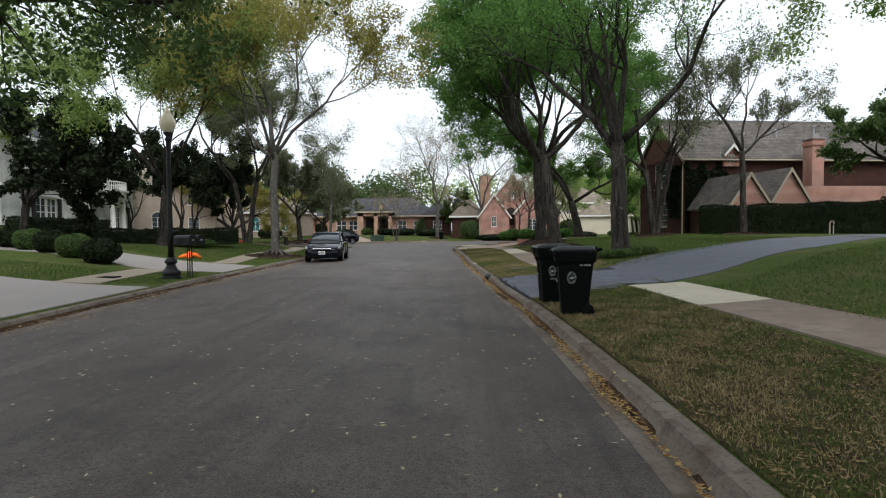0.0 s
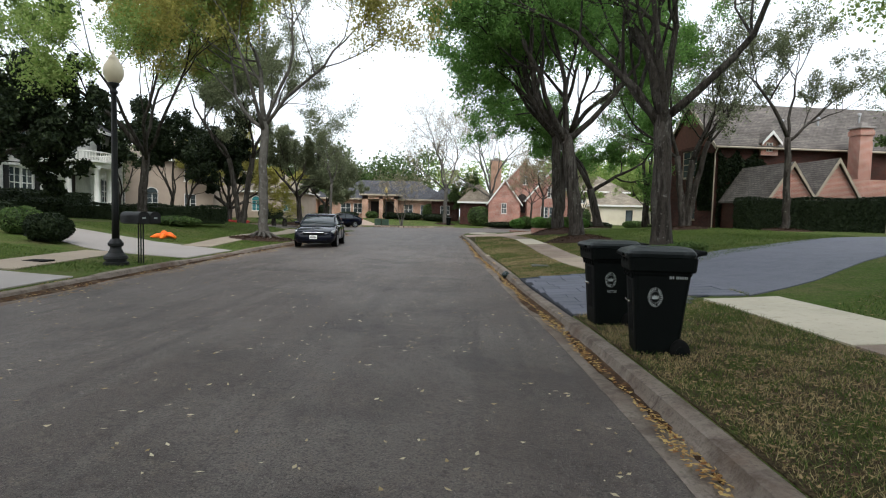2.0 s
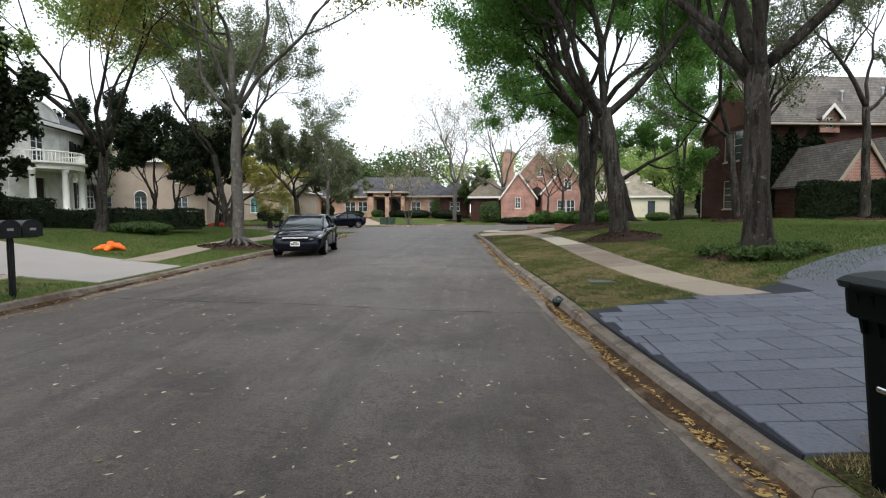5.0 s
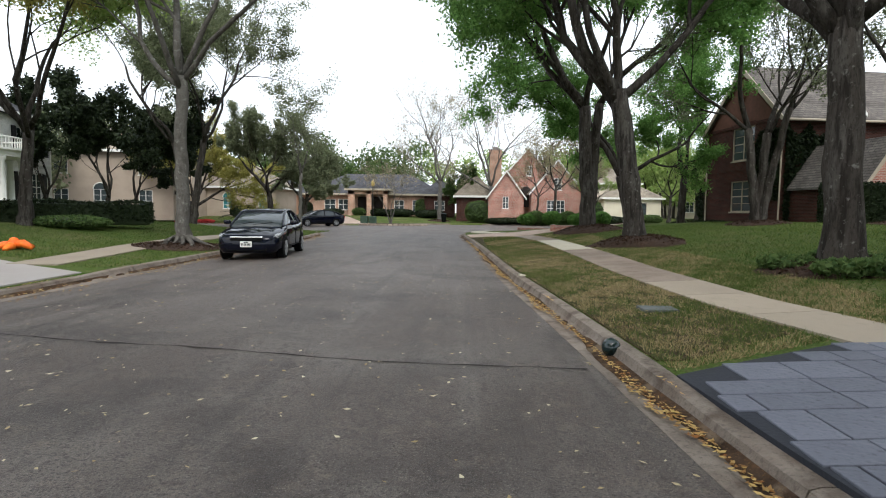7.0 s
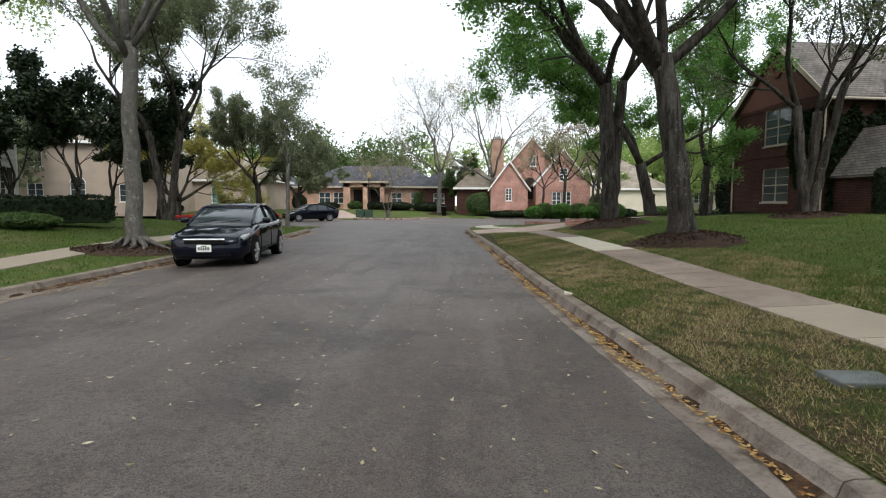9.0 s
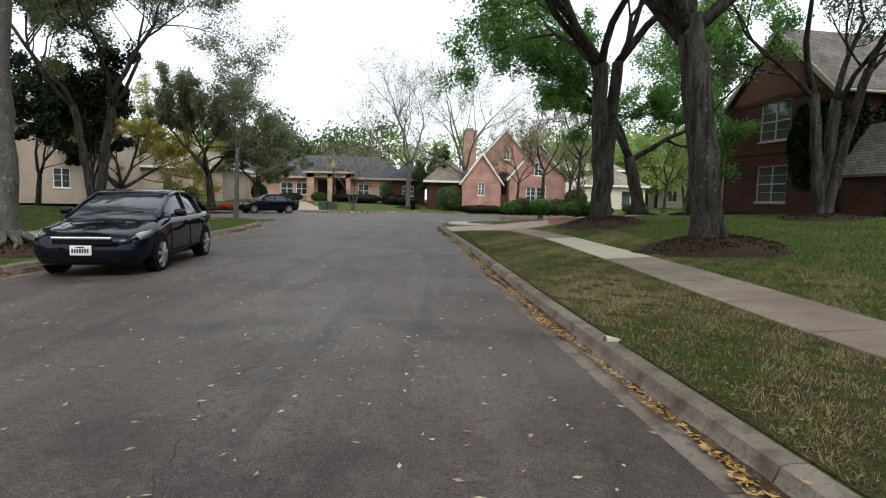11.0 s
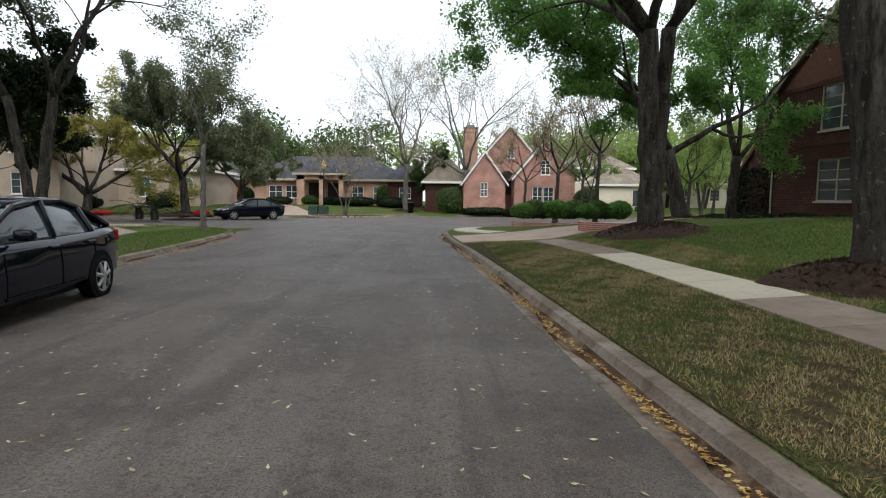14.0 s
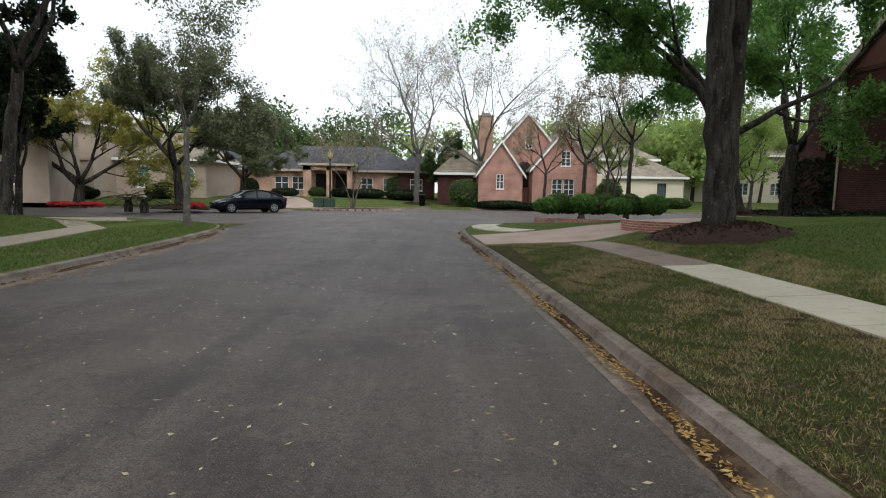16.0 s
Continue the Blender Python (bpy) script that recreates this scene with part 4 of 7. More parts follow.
tree("oak_tree", 9.9, 44.3, "dark forked oak on the rising lawn", [(-0.7, 0, 3.0, 0.33, [(-0.8, 0, 0.9, 4.2), (-0.1, 0.3, 1, 4.2), (0.7, -0.2, 0.8, 4.2)])], LIVE, seed=14, reach=1.0, per=64, size=0.13, group=G)
tree("oak_tree", 14.6, 49.0, "oak with many upright limbs beside the brick house", [(0.2, 0, 3.6, 0.28, [(-0.4, 0, 1, 4.4), (0.4, 0.2, 1, 4.2), (0.8, -0.2, 0.7, 4.0)])], LIVE, seed=15, reach=1.05, lift=0.1, per=60, size=0.13, group=G)
tree("oak_tree", 12.8, 35.4, "slender three-stemmed oak in front of the brick gable", [(-0.5, 0, 4.2, 0.2, [(-0.3, 0.1, 1, 3.6), (-0.8, -0.3, 0.7, 3.4)]), (0.35, 0.2, 4.0, 0.22, [(0.2, 0.1, 1, 3.8), (0.6, -0.3, 0.9, 3.2)]), (0.9, -0.3, 5.0, 0.17, [(0.3, 0, 1, 3.4), (0.8, 0.2, 0.8, 3.0)])], GREY, seed=16, reach=1.0, lift=0.12, per=12, group=G)
tree("oak_tree", 17.4, 33.4, "thin leaning tree before the clipped hedge", [(-0.15, 0, 5.0, 0.19, [(-0.6, 0, 1, 3.6), (0.1, 0.1, 1, 3.8), (0.9, 0, 0.6, 3.6)])], GREY, seed=17, reach=0.95, lift=0.1, per=22, group=G)
tree("oak_tree", -16.8, 30.7, "oak with spreading limbs and yellow-green spring leaves", [(0.3, 0, 3.7, 0.23, [(-0.9, 0, 0.5, 4.6), (0.9, -0.2, 0.55, 5.0), (0.1, 0.2, 1, 4.6), (-0.3, -0.5, 0.9, 4.2), (0.3, -0.7, 0.7, 4.4)])], SPRING, seed=21, reach=1.15, lift=0.05, per=52, size=0.13, group=G)
tree("oak_tree", -9.2, 28.0, "pale straight oak with thin new leaves and bare roots", [(0.05, 0, 5.5, 0.22, [(-0.35, 0, 1, 4.8), (0.45, 0.1, 1, 5.0), (0.8, -0.2, 0.6, 4.4), (-0.8, 0.1, 0.6, 4.2), (0, -0.7, 0.8, 4.0)])], YELLOW, PALEBARK, seed=22, reach=1.1, lift=0.09, per=46, size=0.11, group=G)
tree("oak_tree", -17.4, 44.4, "forked oak with thin greyish leaves", [(-0.9, 0, 5.2, 0.21, [(-0.3, 0, 1, 4.6), (-0.7, -0.3, 0.8, 4.0)]), (0.7, 0.2, 5.4, 0.23, [(0.3, 0, 1, 4.8), (0.8, 0.2, 0.7, 4.4), (0.2, -0.6, 0.8, 4.2)])], GREY, seed=23, reach=1.15, lift=0.07, per=60, size=0.12, group=G)
tree("young_tree", -10.4, 44.2, "slim young tree with pale trunk at the street corner", [(0.1, 0, 3.6, 0.12, [(-0.3, 0, 1, 2.6), (0.4, 0.1, 1, 2.4), (0.1, -0.4, 1, 2.6)])], GREY, PALEBARK, seed=24, reach=0.65, lift=0.14, per=3, size=0.08, group=G)
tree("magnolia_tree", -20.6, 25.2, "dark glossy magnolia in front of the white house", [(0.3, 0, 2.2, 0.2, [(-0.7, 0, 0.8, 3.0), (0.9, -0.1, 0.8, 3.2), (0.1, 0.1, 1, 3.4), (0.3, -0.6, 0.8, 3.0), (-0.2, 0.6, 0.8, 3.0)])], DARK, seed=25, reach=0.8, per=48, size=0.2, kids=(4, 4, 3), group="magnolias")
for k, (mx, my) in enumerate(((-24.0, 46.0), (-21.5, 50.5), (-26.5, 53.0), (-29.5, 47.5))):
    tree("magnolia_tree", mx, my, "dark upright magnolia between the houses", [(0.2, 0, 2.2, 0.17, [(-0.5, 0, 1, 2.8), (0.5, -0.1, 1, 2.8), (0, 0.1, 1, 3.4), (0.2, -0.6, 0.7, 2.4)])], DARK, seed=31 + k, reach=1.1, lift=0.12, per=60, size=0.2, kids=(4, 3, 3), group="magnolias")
tree("oak_tree", -27.5, 64.0, "low spreading oak with yellow-green leaves", [(0.2, 0, 1.7, 0.36, [(-0.9, 0, 0.8, 4.2), (0.9, 0, 0.7, 4.6), (0, 0.2, 1, 4.2), (0.5, -0.6, 0.8, 4.0), (-0.5, -0.5, 0.9, 3.8)])], YELLOW, seed=41, reach=0.95, lift=0.08, per=50, size=0.15, group="live oaks")
tree("oak_tree", -17.2, 58.0, "live oak with dense grey-green crown", [(-0.2, 0, 2.6, 0.28, [(-0.8, 0, 0.9, 3.6), (0.8, 0, 0.8, 3.8), (0, 0.3, 1, 3.6), (0.2, -0.7, 0.8, 3.4)])], GREY, seed=42, reach=1.05, lift=0.08, per=60, size=0.14, group="live oaks")
tree("oak_tree", -18.8, 73.0, "live oak leaning over the parked car", [(0.1, 0, 1.9, 0.28, [(-0.8, 0, 0.9, 3.9), (0.8, 0, 0.9, 4.1), (0, 0.3, 1, 3.9), (0.2, -0.7, 0.8, 3.4)])], GREY, seed=43, reach=0.85, lift=0.08, per=60, size=0.15, group="live oaks")
tree("bare_tree", -3.6, 79.5, "nearly bare tree with pale upright branches", [(0.1, 0, 5.0, 0.3, [(-0.6, 0, 1, 5.6), (0.6, 0, 1, 5.4), (0.1, 0.3, 1, 5.6), (-0.9, -0.3, 0.6, 4.4)])], BUD, PALEBARK, seed=51, reach=1.12, lift=0.12, per=8, size=0.12, kids=(5, 5, 4), group="bare trees")
tree("bare_tree", 2.9, 79.5, "tall bare tree with pale branches beside the far lawn", [(-0.1, 0, 4.4, 0.3, [(-0.5, 0, 1, 6.0), (0.5, 0, 1, 6.2), (0, 0.3, 1, 6.4), (0.9, -0.2, 0.5, 4.6), (-0.9, 0.2, 0.7, 5.0)])], BUD, PALEBARK, seed=52, reach=1.12, lift=0.12, per=8, size=0.12, kids=(5, 5, 4), group="bare trees")
tree("oak_tree", 0.2, 83.0, "low dark live oak in front of the far houses", [(0, 0, 1.8, 0.26, [(-0.9, 0, 0.8, 3.8), (0.9, 0, 0.8, 3.6), (0, 0.3, 1, 3.4)])], MIDG, seed=53, reach=0.75, per=46, size=0.17, group="live oaks")
tree("crape_myrtle", -8.0, 67.0, "leafless many-stemmed crape myrtle in the planted island", [(-0.5, 0, 1.6, 0.06, [(-0.4, 0, 1, 2.8)]), (0.4, 0.2, 1.6, 0.06, [(0.4, 0, 1, 2.8), (0, 0.4, 1, 2.6)]), (0.1, -0.3, 1.8, 0.06, [(0.1, -0.3, 1, 2.8)])], BUD, PALEBARK, seed=54, reach=0.9, per=4, size=0.08, kids=(5, 5, 4), z=0.2)
for k, (sx, sy, h) in enumerate(((7.2, 68.5, 3.0), (9.3, 54.6, 4.4), (6.9, 55.0, 3.2), (11.5, 66.0, 2.8), (18.5, 62.0, 2.4), (22.5, 66.0, 2.2), (13.6, 71.0, 2.4))):
    tree("young_tree", sx, sy, "slim street tree just coming into leaf", [(0.15, 0, h, 0.13, [(-0.4, 0, 1, 3.0), (0.4, 0.1, 1, 3.2), (0.7, -0.2, 0.6, 2.4), (-0.6, 0.2, 0.6, 2.4)])], SPRING if k > 3 else BUD, BARK, seed=61 + k, reach=0.9, lift=0.12, per=16 if k > 3 else 5, size=0.1, group="young trees")
tree("oak_tree", -9.8, 6.0, "oak whose leafy boughs hang over the street", [(0.4, 0.2, 4.6, 0.34, [(0.7, 0.8, 0.35, 4.6), (-0.2, 0.9, 0.35, 4.6), (0.3, 0.9, 0.5, 4.6), (0.2, -0.6, 0.9, 4.4), (0.9, 0.3, 0.6, 4.6)])], MIDG, seed=71, reach=1.05, per=38, size=0.11, group=G)
tree("oak_tree", 24.5, 30.5, "dark broadleaf tree beside the clipped hedge", [(0, 0, 2.8, 0.24, [(-0.7, 0, 0.9, 3.6), (0.7, 0.2, 0.9, 3.6), (0, -0.4, 1, 3.8), (-0.5, -0.6, 0.8, 3.2)])], MIDG, seed=72, reach=0.7, per=34, size=0.17, group=G)
tree("oak_tree", 13.5, 11.5, "oak standing beside the driveway", [(0.2, 0.3, 4.8, 0.34, [(-0.4, 0.6, 0.8, 4.8), (0.4, 0.8, 0.7, 5.0), (-0.2, 1.0, 0.5, 5.0), (-0.6, -0.2, 0.8, 4.4)])], SPRING, seed=73, reach=1.1, per=50, size=0.11, group=G)

tree("oak_tree", 9.5, 3.5, "oak whose dense boughs shade the verge", [(-0.4, 0.2, 4.6, 0.3, [(-0.9, 0.3, 0.55, 5.0), (-0.7, 0.7, 0.5, 4.8), (-0.5, -0.6, 0.8, 4.8), (0.3, 0.9, 0.6, 4.6), (0.4, -0.5, 0.9, 4.4)])], LIVE, reach=1.2, seed=74, per=64, size=0.17, group=G)
tree("oak_tree", -9.5, -3.0, "oak whose dense boughs shade the street", [(0.4, 0.2, 4.6, 0.3, [(0.9, 0.1, 0.6, 5.4), (0.6, 0.6, 0.7, 4.8), (-0.3, 0.7, 0.8, 4.4), (0.4, -0.6, 0.8, 4.6)])], LIVE, seed=75, per=64, size=0.17, group=G)
tree("oak_tree", 7.5, -5.0, "oak with boughs arching across the street", [(-0.5, 0.1, 4.6, 0.3, [(-0.9, 0.1, 0.6, 5.6), (-0.6, 0.6, 0.7, 4.8), (0.3, 0.7, 0.8, 4.4), (-0.4, -0.6, 0.8, 4.6)])], LIVE, seed=76, per=64, size=0.17, group=G)


def woods(name, x0, x1, y0, y1, h0, h1, n, leaf, seed, label):
    """A far belt of trees: many clumps of leaves on thin stems."""
    rng = np.random.default_rng(seed)
    root = thing(name, pose(0, 0, 0), label, "trees", kind="stuff")
    st, cs = Mesh(), []
    for k in range(n):
        x, y, h = rng.uniform(x0, x1), rng.uniform(y0, y1), rng.uniform(h0, h1)
        z = gz(x, y)
        st.tube([(x, y, z - 0.2), (x + rng.normal() * 0.4, y, z + h * 0.4), (x + rng.normal() * 0.8, y, z + h * 0.8)], [0.2, 0.14, 0.05], 5)
        for c in range(9):
            a, rr = rng.uniform(0, 6.3), rng.uniform(0.1, 0.3) * h
            cx, cy, cz = x + rr * math.cos(a), y + rr * math.sin(a), z + h * rng.uniform(0.35, 0.95)
            q = rng.normal(size=(110, 3)) * (h * 0.09, h * 0.09, h * 0.065)
            cs.append(q + (cx, cy, cz))
    st.make("stems", BARK, root)
    leaves_mesh("foliage", np.concatenate(cs), 0.34, leaf, root, rng, 1.5)


woods("far_woods", -60, -8, 100, 118, 9, 13, 44, MIDG, 81, "belt of leafy trees behind the far houses")
woods("far_woods", -8, 60, 104, 125, 9, 13, 44, SPRING, 82, "belt of spring-green trees behind the far houses")
woods("far_woods", 24, 70, 70, 100, 7, 12, 34, SPRING, 83, "spring-green trees behind the brick house")
woods("far_woods", -75, -36, 40, 95, 8, 13, 40, GREY, 84, "grey-green trees behind the houses")
woods("far_woods", 36, 62, 22, 52, 7, 11, 26, MIDG, 85, "dark trees beyond the clipped hedge")

# ---- houses ----


def brick_house():
    """The two-storey red brick house on the rising lawn, its gable to the street."""
    root = thing("brick_house", pose(16.5, 40.5, 1.0, 0, 0, 9), "two-storey dark red brick house with steep gable and ivy", "house")
    W, L, E, R = 6.5, 17.0, 5.65, 8.75
    g = pose(0, W, 0, 0, 0, 270)
    gab = [(2.4, 0.55, 4.35, 2.35), (2.4, 3.55, 4.35, 5.45)]
    wall([(0, -0.6), (W, -0.6), (W, E), (W / 2, R - 0.1), (0, E)], gab, 0.25).make("wall", BRICK, root, at=g)
    wall([(0.25, -0.6), (L - 0.25, -0.6), (L - 0.25, E), (0.25, E)], [], 0.25).make("wall", BRICK, root)
    wall([(0.25, -0.6), (L - 0.25, -0.6), (L - 0.25, E), (0.25, E)], [], 0.25).make("wall", BRICK, root, at=pose(L, W, 0, 0, 0, 180))
    wall([(0, -0.6), (W, -0.6), (W, E), (W / 2, R - 0.1), (0, E)], [], 0.25).make("wall", BRICK, root, at=pose(L, 0, 0, 0, 0, 90))
    for o in gab:
        window(root, *o, TAN, 2, 4, g)
    wood = wall([(0.3, E - 0.1), (W - 0.3, E - 0.1), (W / 2, R - 0.45)], [], 0.03)
    wood.make("gable_boarding", BROWNW, root, at=pose(-0.04, W, 0, 0, 0, 270))
    bands = Mesh().box(0, -0.05, 2.95, W, -0.004, 3.12).box(0, -0.05, E - 0.2, W, -0.004, E - 0.02)
    bands.make("string_course", BRICK, root, at=g)
    for a, b, c, d in gab:
        Mesh().box(a - 0.12, -0.045, d, b * 0 + c + 0.12, -0.004, d + 0.24).make("lintel", BRICK, root, at=g)
    vent = Mesh()
    vent.lathe([(0.34, 0), (0.34, 0.05), (0.26, 0.06), (0.26, 0.02)], 24)
    for k in range(6):
        vent.box(-0.22, -0.2 + k * 0.075, 0.02, 0.22, -0.16 + k * 0.075, 0.045)
    vent.make("round_vent", BROWNW, root, at=pose(-0.07, W / 2, R - 1.35, 0, -90, 0))
    gable_roof(root, 0, L, 0, W, E, R, "x", 0.35, 0.16, ROOF, TAN)
    for x, y, h in ((5.5, 1.2, 0.55), (8.5, 1.6, 0.5), (12, 2.0, 0.6)):
        z = E + (R - E) * y / (W / 2) + 0.15
        Mesh().tube([(x, y, z), (x, y, z + h)], 0.07, 8).lathe([(0.13, 0), (0.11, 0.1), (0.02, 0.14)], 10, (x, y, z + h)).make("roof_pipe", ALLOY, root)
    gutter = Mesh().tube([(-0.2, -0.4, E - 0.3), (L + 0.2, -0.4, E - 0.3)], 0.07, 8)
    gutter.tube([(-0.08, -0.4, E - 0.35), (-0.06, -0.1, E - 0.7), (-0.06, -0.06, -0.3)], 0.045, 8)
    gutter.make("gutter", TAN, root)
    Mesh().tube([(-0.1, W + 0.35, E - 0.4), (-0.07, W + 0.05, E - 0.8), (-0.07, W + 0.03, -0.3)], 0.045, 8).make("downpipe", TAN, root)
    chimney(root, 9.3, -1.2, 1.5, 6.7, 0.9, 0.9, BRICKPINK)
    # low front wing with two cross gables
    e = 1.95
    wall([(0, -0.6), (4.5, -0.6), (4.5, e), (0, e)], [], 0.25).make("wall", BRICK, root, at=pose(0.5, 0, 0, 0, 0, 270))
    wall([(0, -0.6), (7.4, -0.6), (7.4, e + 1.2), (0, e + 1.2)], [], 0.25).make("wall", BRICKPINK, root, at=pose(6.1, -4.3, 0))
    for x0, x1, apex in ((0.5, 3.2, 3.75), (3.25, 6.1, 4.05)):
        wall([(0, -0.6), (x1 - x0, -0.6), (x1 - x0, e), ((x1 - x0) / 2, apex - 0.05), (0, e)], [], 0.25).make("wall", BRICKPINK, root, at=pose(x0, -4.75, 0))
        gable_roof(root, x0, x1, -4.7, 0.3, e, apex + 0.1, "y", 0.22, 0.12, ROOF, TAN, "wing_roof")
    gable_roof(root, 3.0, 4.2, -0.35, 1.6, 5.75, 6.4, "y", 0.1, 0.08, ROOF, WHITE, "dormer_roof")
    wall([(0, 4.9), (1.2, 4.9), (1.2, 5.75), (0.6, 6.35), (0, 5.75)], [(0.35, 5.15, 0.85, 5.75)], 0.2).make("dormer", BRICKPINK, root, at=pose(3.0, -0.3, 0))
    window(root, 0.35, 5.15, 0.85, 5.75, WHITE, 2, 2, pose(3.0, -0.3, 0), sill=False)
    # ivy on the corner
    rng = np.random.default_rng(5)
    n = 9000
    u, v = rng.uniform(0, 3.4, n), rng.uniform(0, 5.2, n)
    keep = (u < 3.4 - 0.25 * np.abs(np.sin(v * 2.2)) * 2) & (v < 5.2 - 0.6 * np.abs(np.sin(u * 2.5)))
    q = np.stack([u[keep] + 0.2, -0.06 - rng.uniform(0, 0.12, keep.sum()), v[keep]], 1)
    n = 5000
    u, v = rng.uniform(0, 2.3, n) ** 1.0, rng.uniform(1.2, 5.0, n)
    keep = u < 2.2 - 0.35 * np.abs(v - 3.2)
    q2 = np.stack([-0.06 - rng.uniform(0, 0.1, keep.sum()), u[keep], v[keep]], 1)
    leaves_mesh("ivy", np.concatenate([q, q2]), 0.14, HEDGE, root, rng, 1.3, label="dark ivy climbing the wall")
    # rear wing with the tall chimney
    rear = thing("brick_house", pose(19.6, 50.6, 1.0, 0, 0, 6), "low rear wing of red brick with a tall chimney", "house")
    wall([(0, -0.6), (5.6, -0.6), (5.6, 2.2), (2.8, 5.0), (0, 2.2)], [], 0.25).make("wall", BRICK, rear, at=pose(0, 5.6, 0, 0, 0, 270))
    wall([(0.25, -0.6), (7, -0.6), (7, 2.2), (0.25, 2.2)], [], 0.25).make("wall", BRICK, rear)
    gable_roof(rear, 0, 7, 0, 5.6, 2.2, 5.1, "x", 0.3, 0.14, ROOF, BROWNW)
    m = Mesh().box(-0.75, 1.9, -0.6, -0.01, 3.7, 2.9).box(-0.7, 2.3, 2.9, -0.01, 3.3, 6.4).box(-0.76, 2.24, 6.1, 0.05, 3.36, 6.35)
    c = m.make("chimney", BRICK, rear)
    Mesh().box(-0.5, 2.5, 6.4, -0.2, 3.1, 6.75, 0.02).make("cap", IRON, c)
    q = blob_leaves(rng, 3500, (0.4, 2.0, 1.5, 2.2)) + (-0.6, 3.2, 1.2)
    leaves_mesh("ivy", q, 0.13, HEDGE, rear, rng, 1.3, label="dark creeper over the chimney base")


def white_house():
    """The painted-brick house with a round portico."""
    root = thing("white_house", pose(-26.1, 30.3, 1.3, 0, 0, 101.7), "white painted brick house with round columned portico and black shutters", "house")
    L, D, E = 18.8, 10.0, 6.0
    ops = [(3.6, 0.6, 4.75, 2.5), (4.85, 0.6, 6.0, 2.5), (3.6, 3.7, 4.75, 5.3), (4.85, 3.7, 6.0, 5.3), (15.2, 0.55, 16.3, 2.4), (16.6, 0.55, 17.7, 2.4), (15.0, 3.6, 16.2, 5.3), (16.8, 3.6, 18.0, 5.3), (10.1, 0.0, 11.3, 2.5), (10.0, 3.45, 11.4, 5.3)]
    at = shell(root, 0, L, 0, D, E, WHITEBRICK, front=ops, right=[(3, 3.6, 4.2, 5.2)])
    f = at["front"]
    for i, o in enumerate(ops[:8]):
        window(root, *o, WHITE, 2, 4, f, blinds=o[1] < 2)
    for a, b, c, d in ((3.0, 0.6, 2.5, 6.08), (3.0, 3.7, 5.3, 6.08), (14.55, 0.55, 2.4, 17.75), (14.4, 3.6, 5.3, 18.08)):
        for u in (a, d):
            m = Mesh().box(u, -0.05, b, u + 0.5, -0.004, c, 0.008)
            for k in range(int((c - b) / 0.13)):
                m.box(u + 0.07, -0.062, b + 0.06 + k * 0.13, u + 0.43, -0.05, b + 0.14 + k * 0.13)
            m.make("shutter", BLACKP, root, at=f)
    for a, d, v in ((3.4, 6.2, 2.55), (15.0, 17.9, 2.45)):
        Mesh().box(a, -0.12, v, d, -0.004, v + 0.28, 0.02).make("cornice", WHITE, root, at=f)
    door = Mesh().box(10.1, 0.1, 0, 11.3, 0.16, 2.5, 0.01)
    for k in range(2):
        for j in range(3):
            door.box(10.2 + k * 0.55, 0.07, 0.15 + j * 0.78, 10.62 + k * 0.55, 0.1, 0.75 + j * 0.78)
    door.make("door", DOORP, root, at=f)
    window(root, 10.0, 3.45, 11.4, 5.3, WHITE, 2, 4, f, name="balcony_window", arch=False)
    # portico
    p = Mesh()
    arc = [(10.7 + 2.5 * math.cos(math.pi + k * math.pi / 20), 2.5 * math.sin(math.pi + k * math.pi / 20)) for k in range(21)]
    p.prism(arc, 2.95, 3.3)
    arc2 = [(10.7 + 2.68 * math.cos(math.pi + k * math.pi / 20), 2.68 * math.sin(math.pi + k * math.pi / 20)) for k in range(21)]
    p.prism(arc2, 3.3, 3.42)
    port = p.make("portico", WHITE, root)
    for a in (200, 245, 295, 340):
        x, y = 10.7 + 2.25 * math.cos(radians(a)), 2.25 * math.sin(radians(a))
        Mesh().lathe([(0.26, -0.4), (0.26, 0.06), (0.2, 0.1), (0.19, 1.2), (0.165, 2.7), (0.24, 2.8), (0.24, 2.95)], 20, (x, y, 0)).make("column", WHITE, port, smooth=True)
    for k in range(41):
        a = math.pi + k * math.pi / 40
        Mesh().tube([(10.7 + 2.5 * math.cos(a), 2.5 * math.sin(a), 3.42), (10.7 + 2.5 * math.cos(a), 2.5 * math.sin(a), 4.0)], 0.025, 6).make("baluster", WHITE, port)
    rail = Mesh().tube([(x * 1.0, y * 1.0, 4.03) for x, y in [(10.7 + 2.5 * math.cos(math.pi + k * math.pi / 20), 2.5 * math.sin(math.pi + k * math.pi / 20)) for k in range(21)]], 0.045, 8)
    rail.make("handrail", WHITE, port)
    for u in (7.6, 13.2):
        for k in range(19):
            Mesh().box(u, -0.05, 0.02 + k * 0.31, u + (0.55 if k % 2 else 0.42), -0.004, 0.29 + k * 0.31, 0.012).make("quoin", WHITEBRICK, root, at=f)
    # arched parapet over the middle
    par = [(8.3, E), (13.1, E)] + [(10.7 + 2.4 * math.cos(k * math.pi / 16), E + 0.25 + 1.15 * math.sin(k * math.pi / 16)) for k in range(17)]
    Mesh().prism(par, -0.06, 0.22, "y").make("parapet", WHITEBRICK, root)
    Mesh().tube([(a, -0.05, b + 0.04) for a, b in par[2:]], 0.08, 8).make("parapet_trim", WHITE, root)
    hip_roof(root, 0, L, 0, D, E + 0.12, E + 3.4, ROOFDARK, 0.45)
    Mesh().box(0, -0.1, 2.98, 7.5, -0.004, 3.12).make("string_course", WHITE, root, at=f)
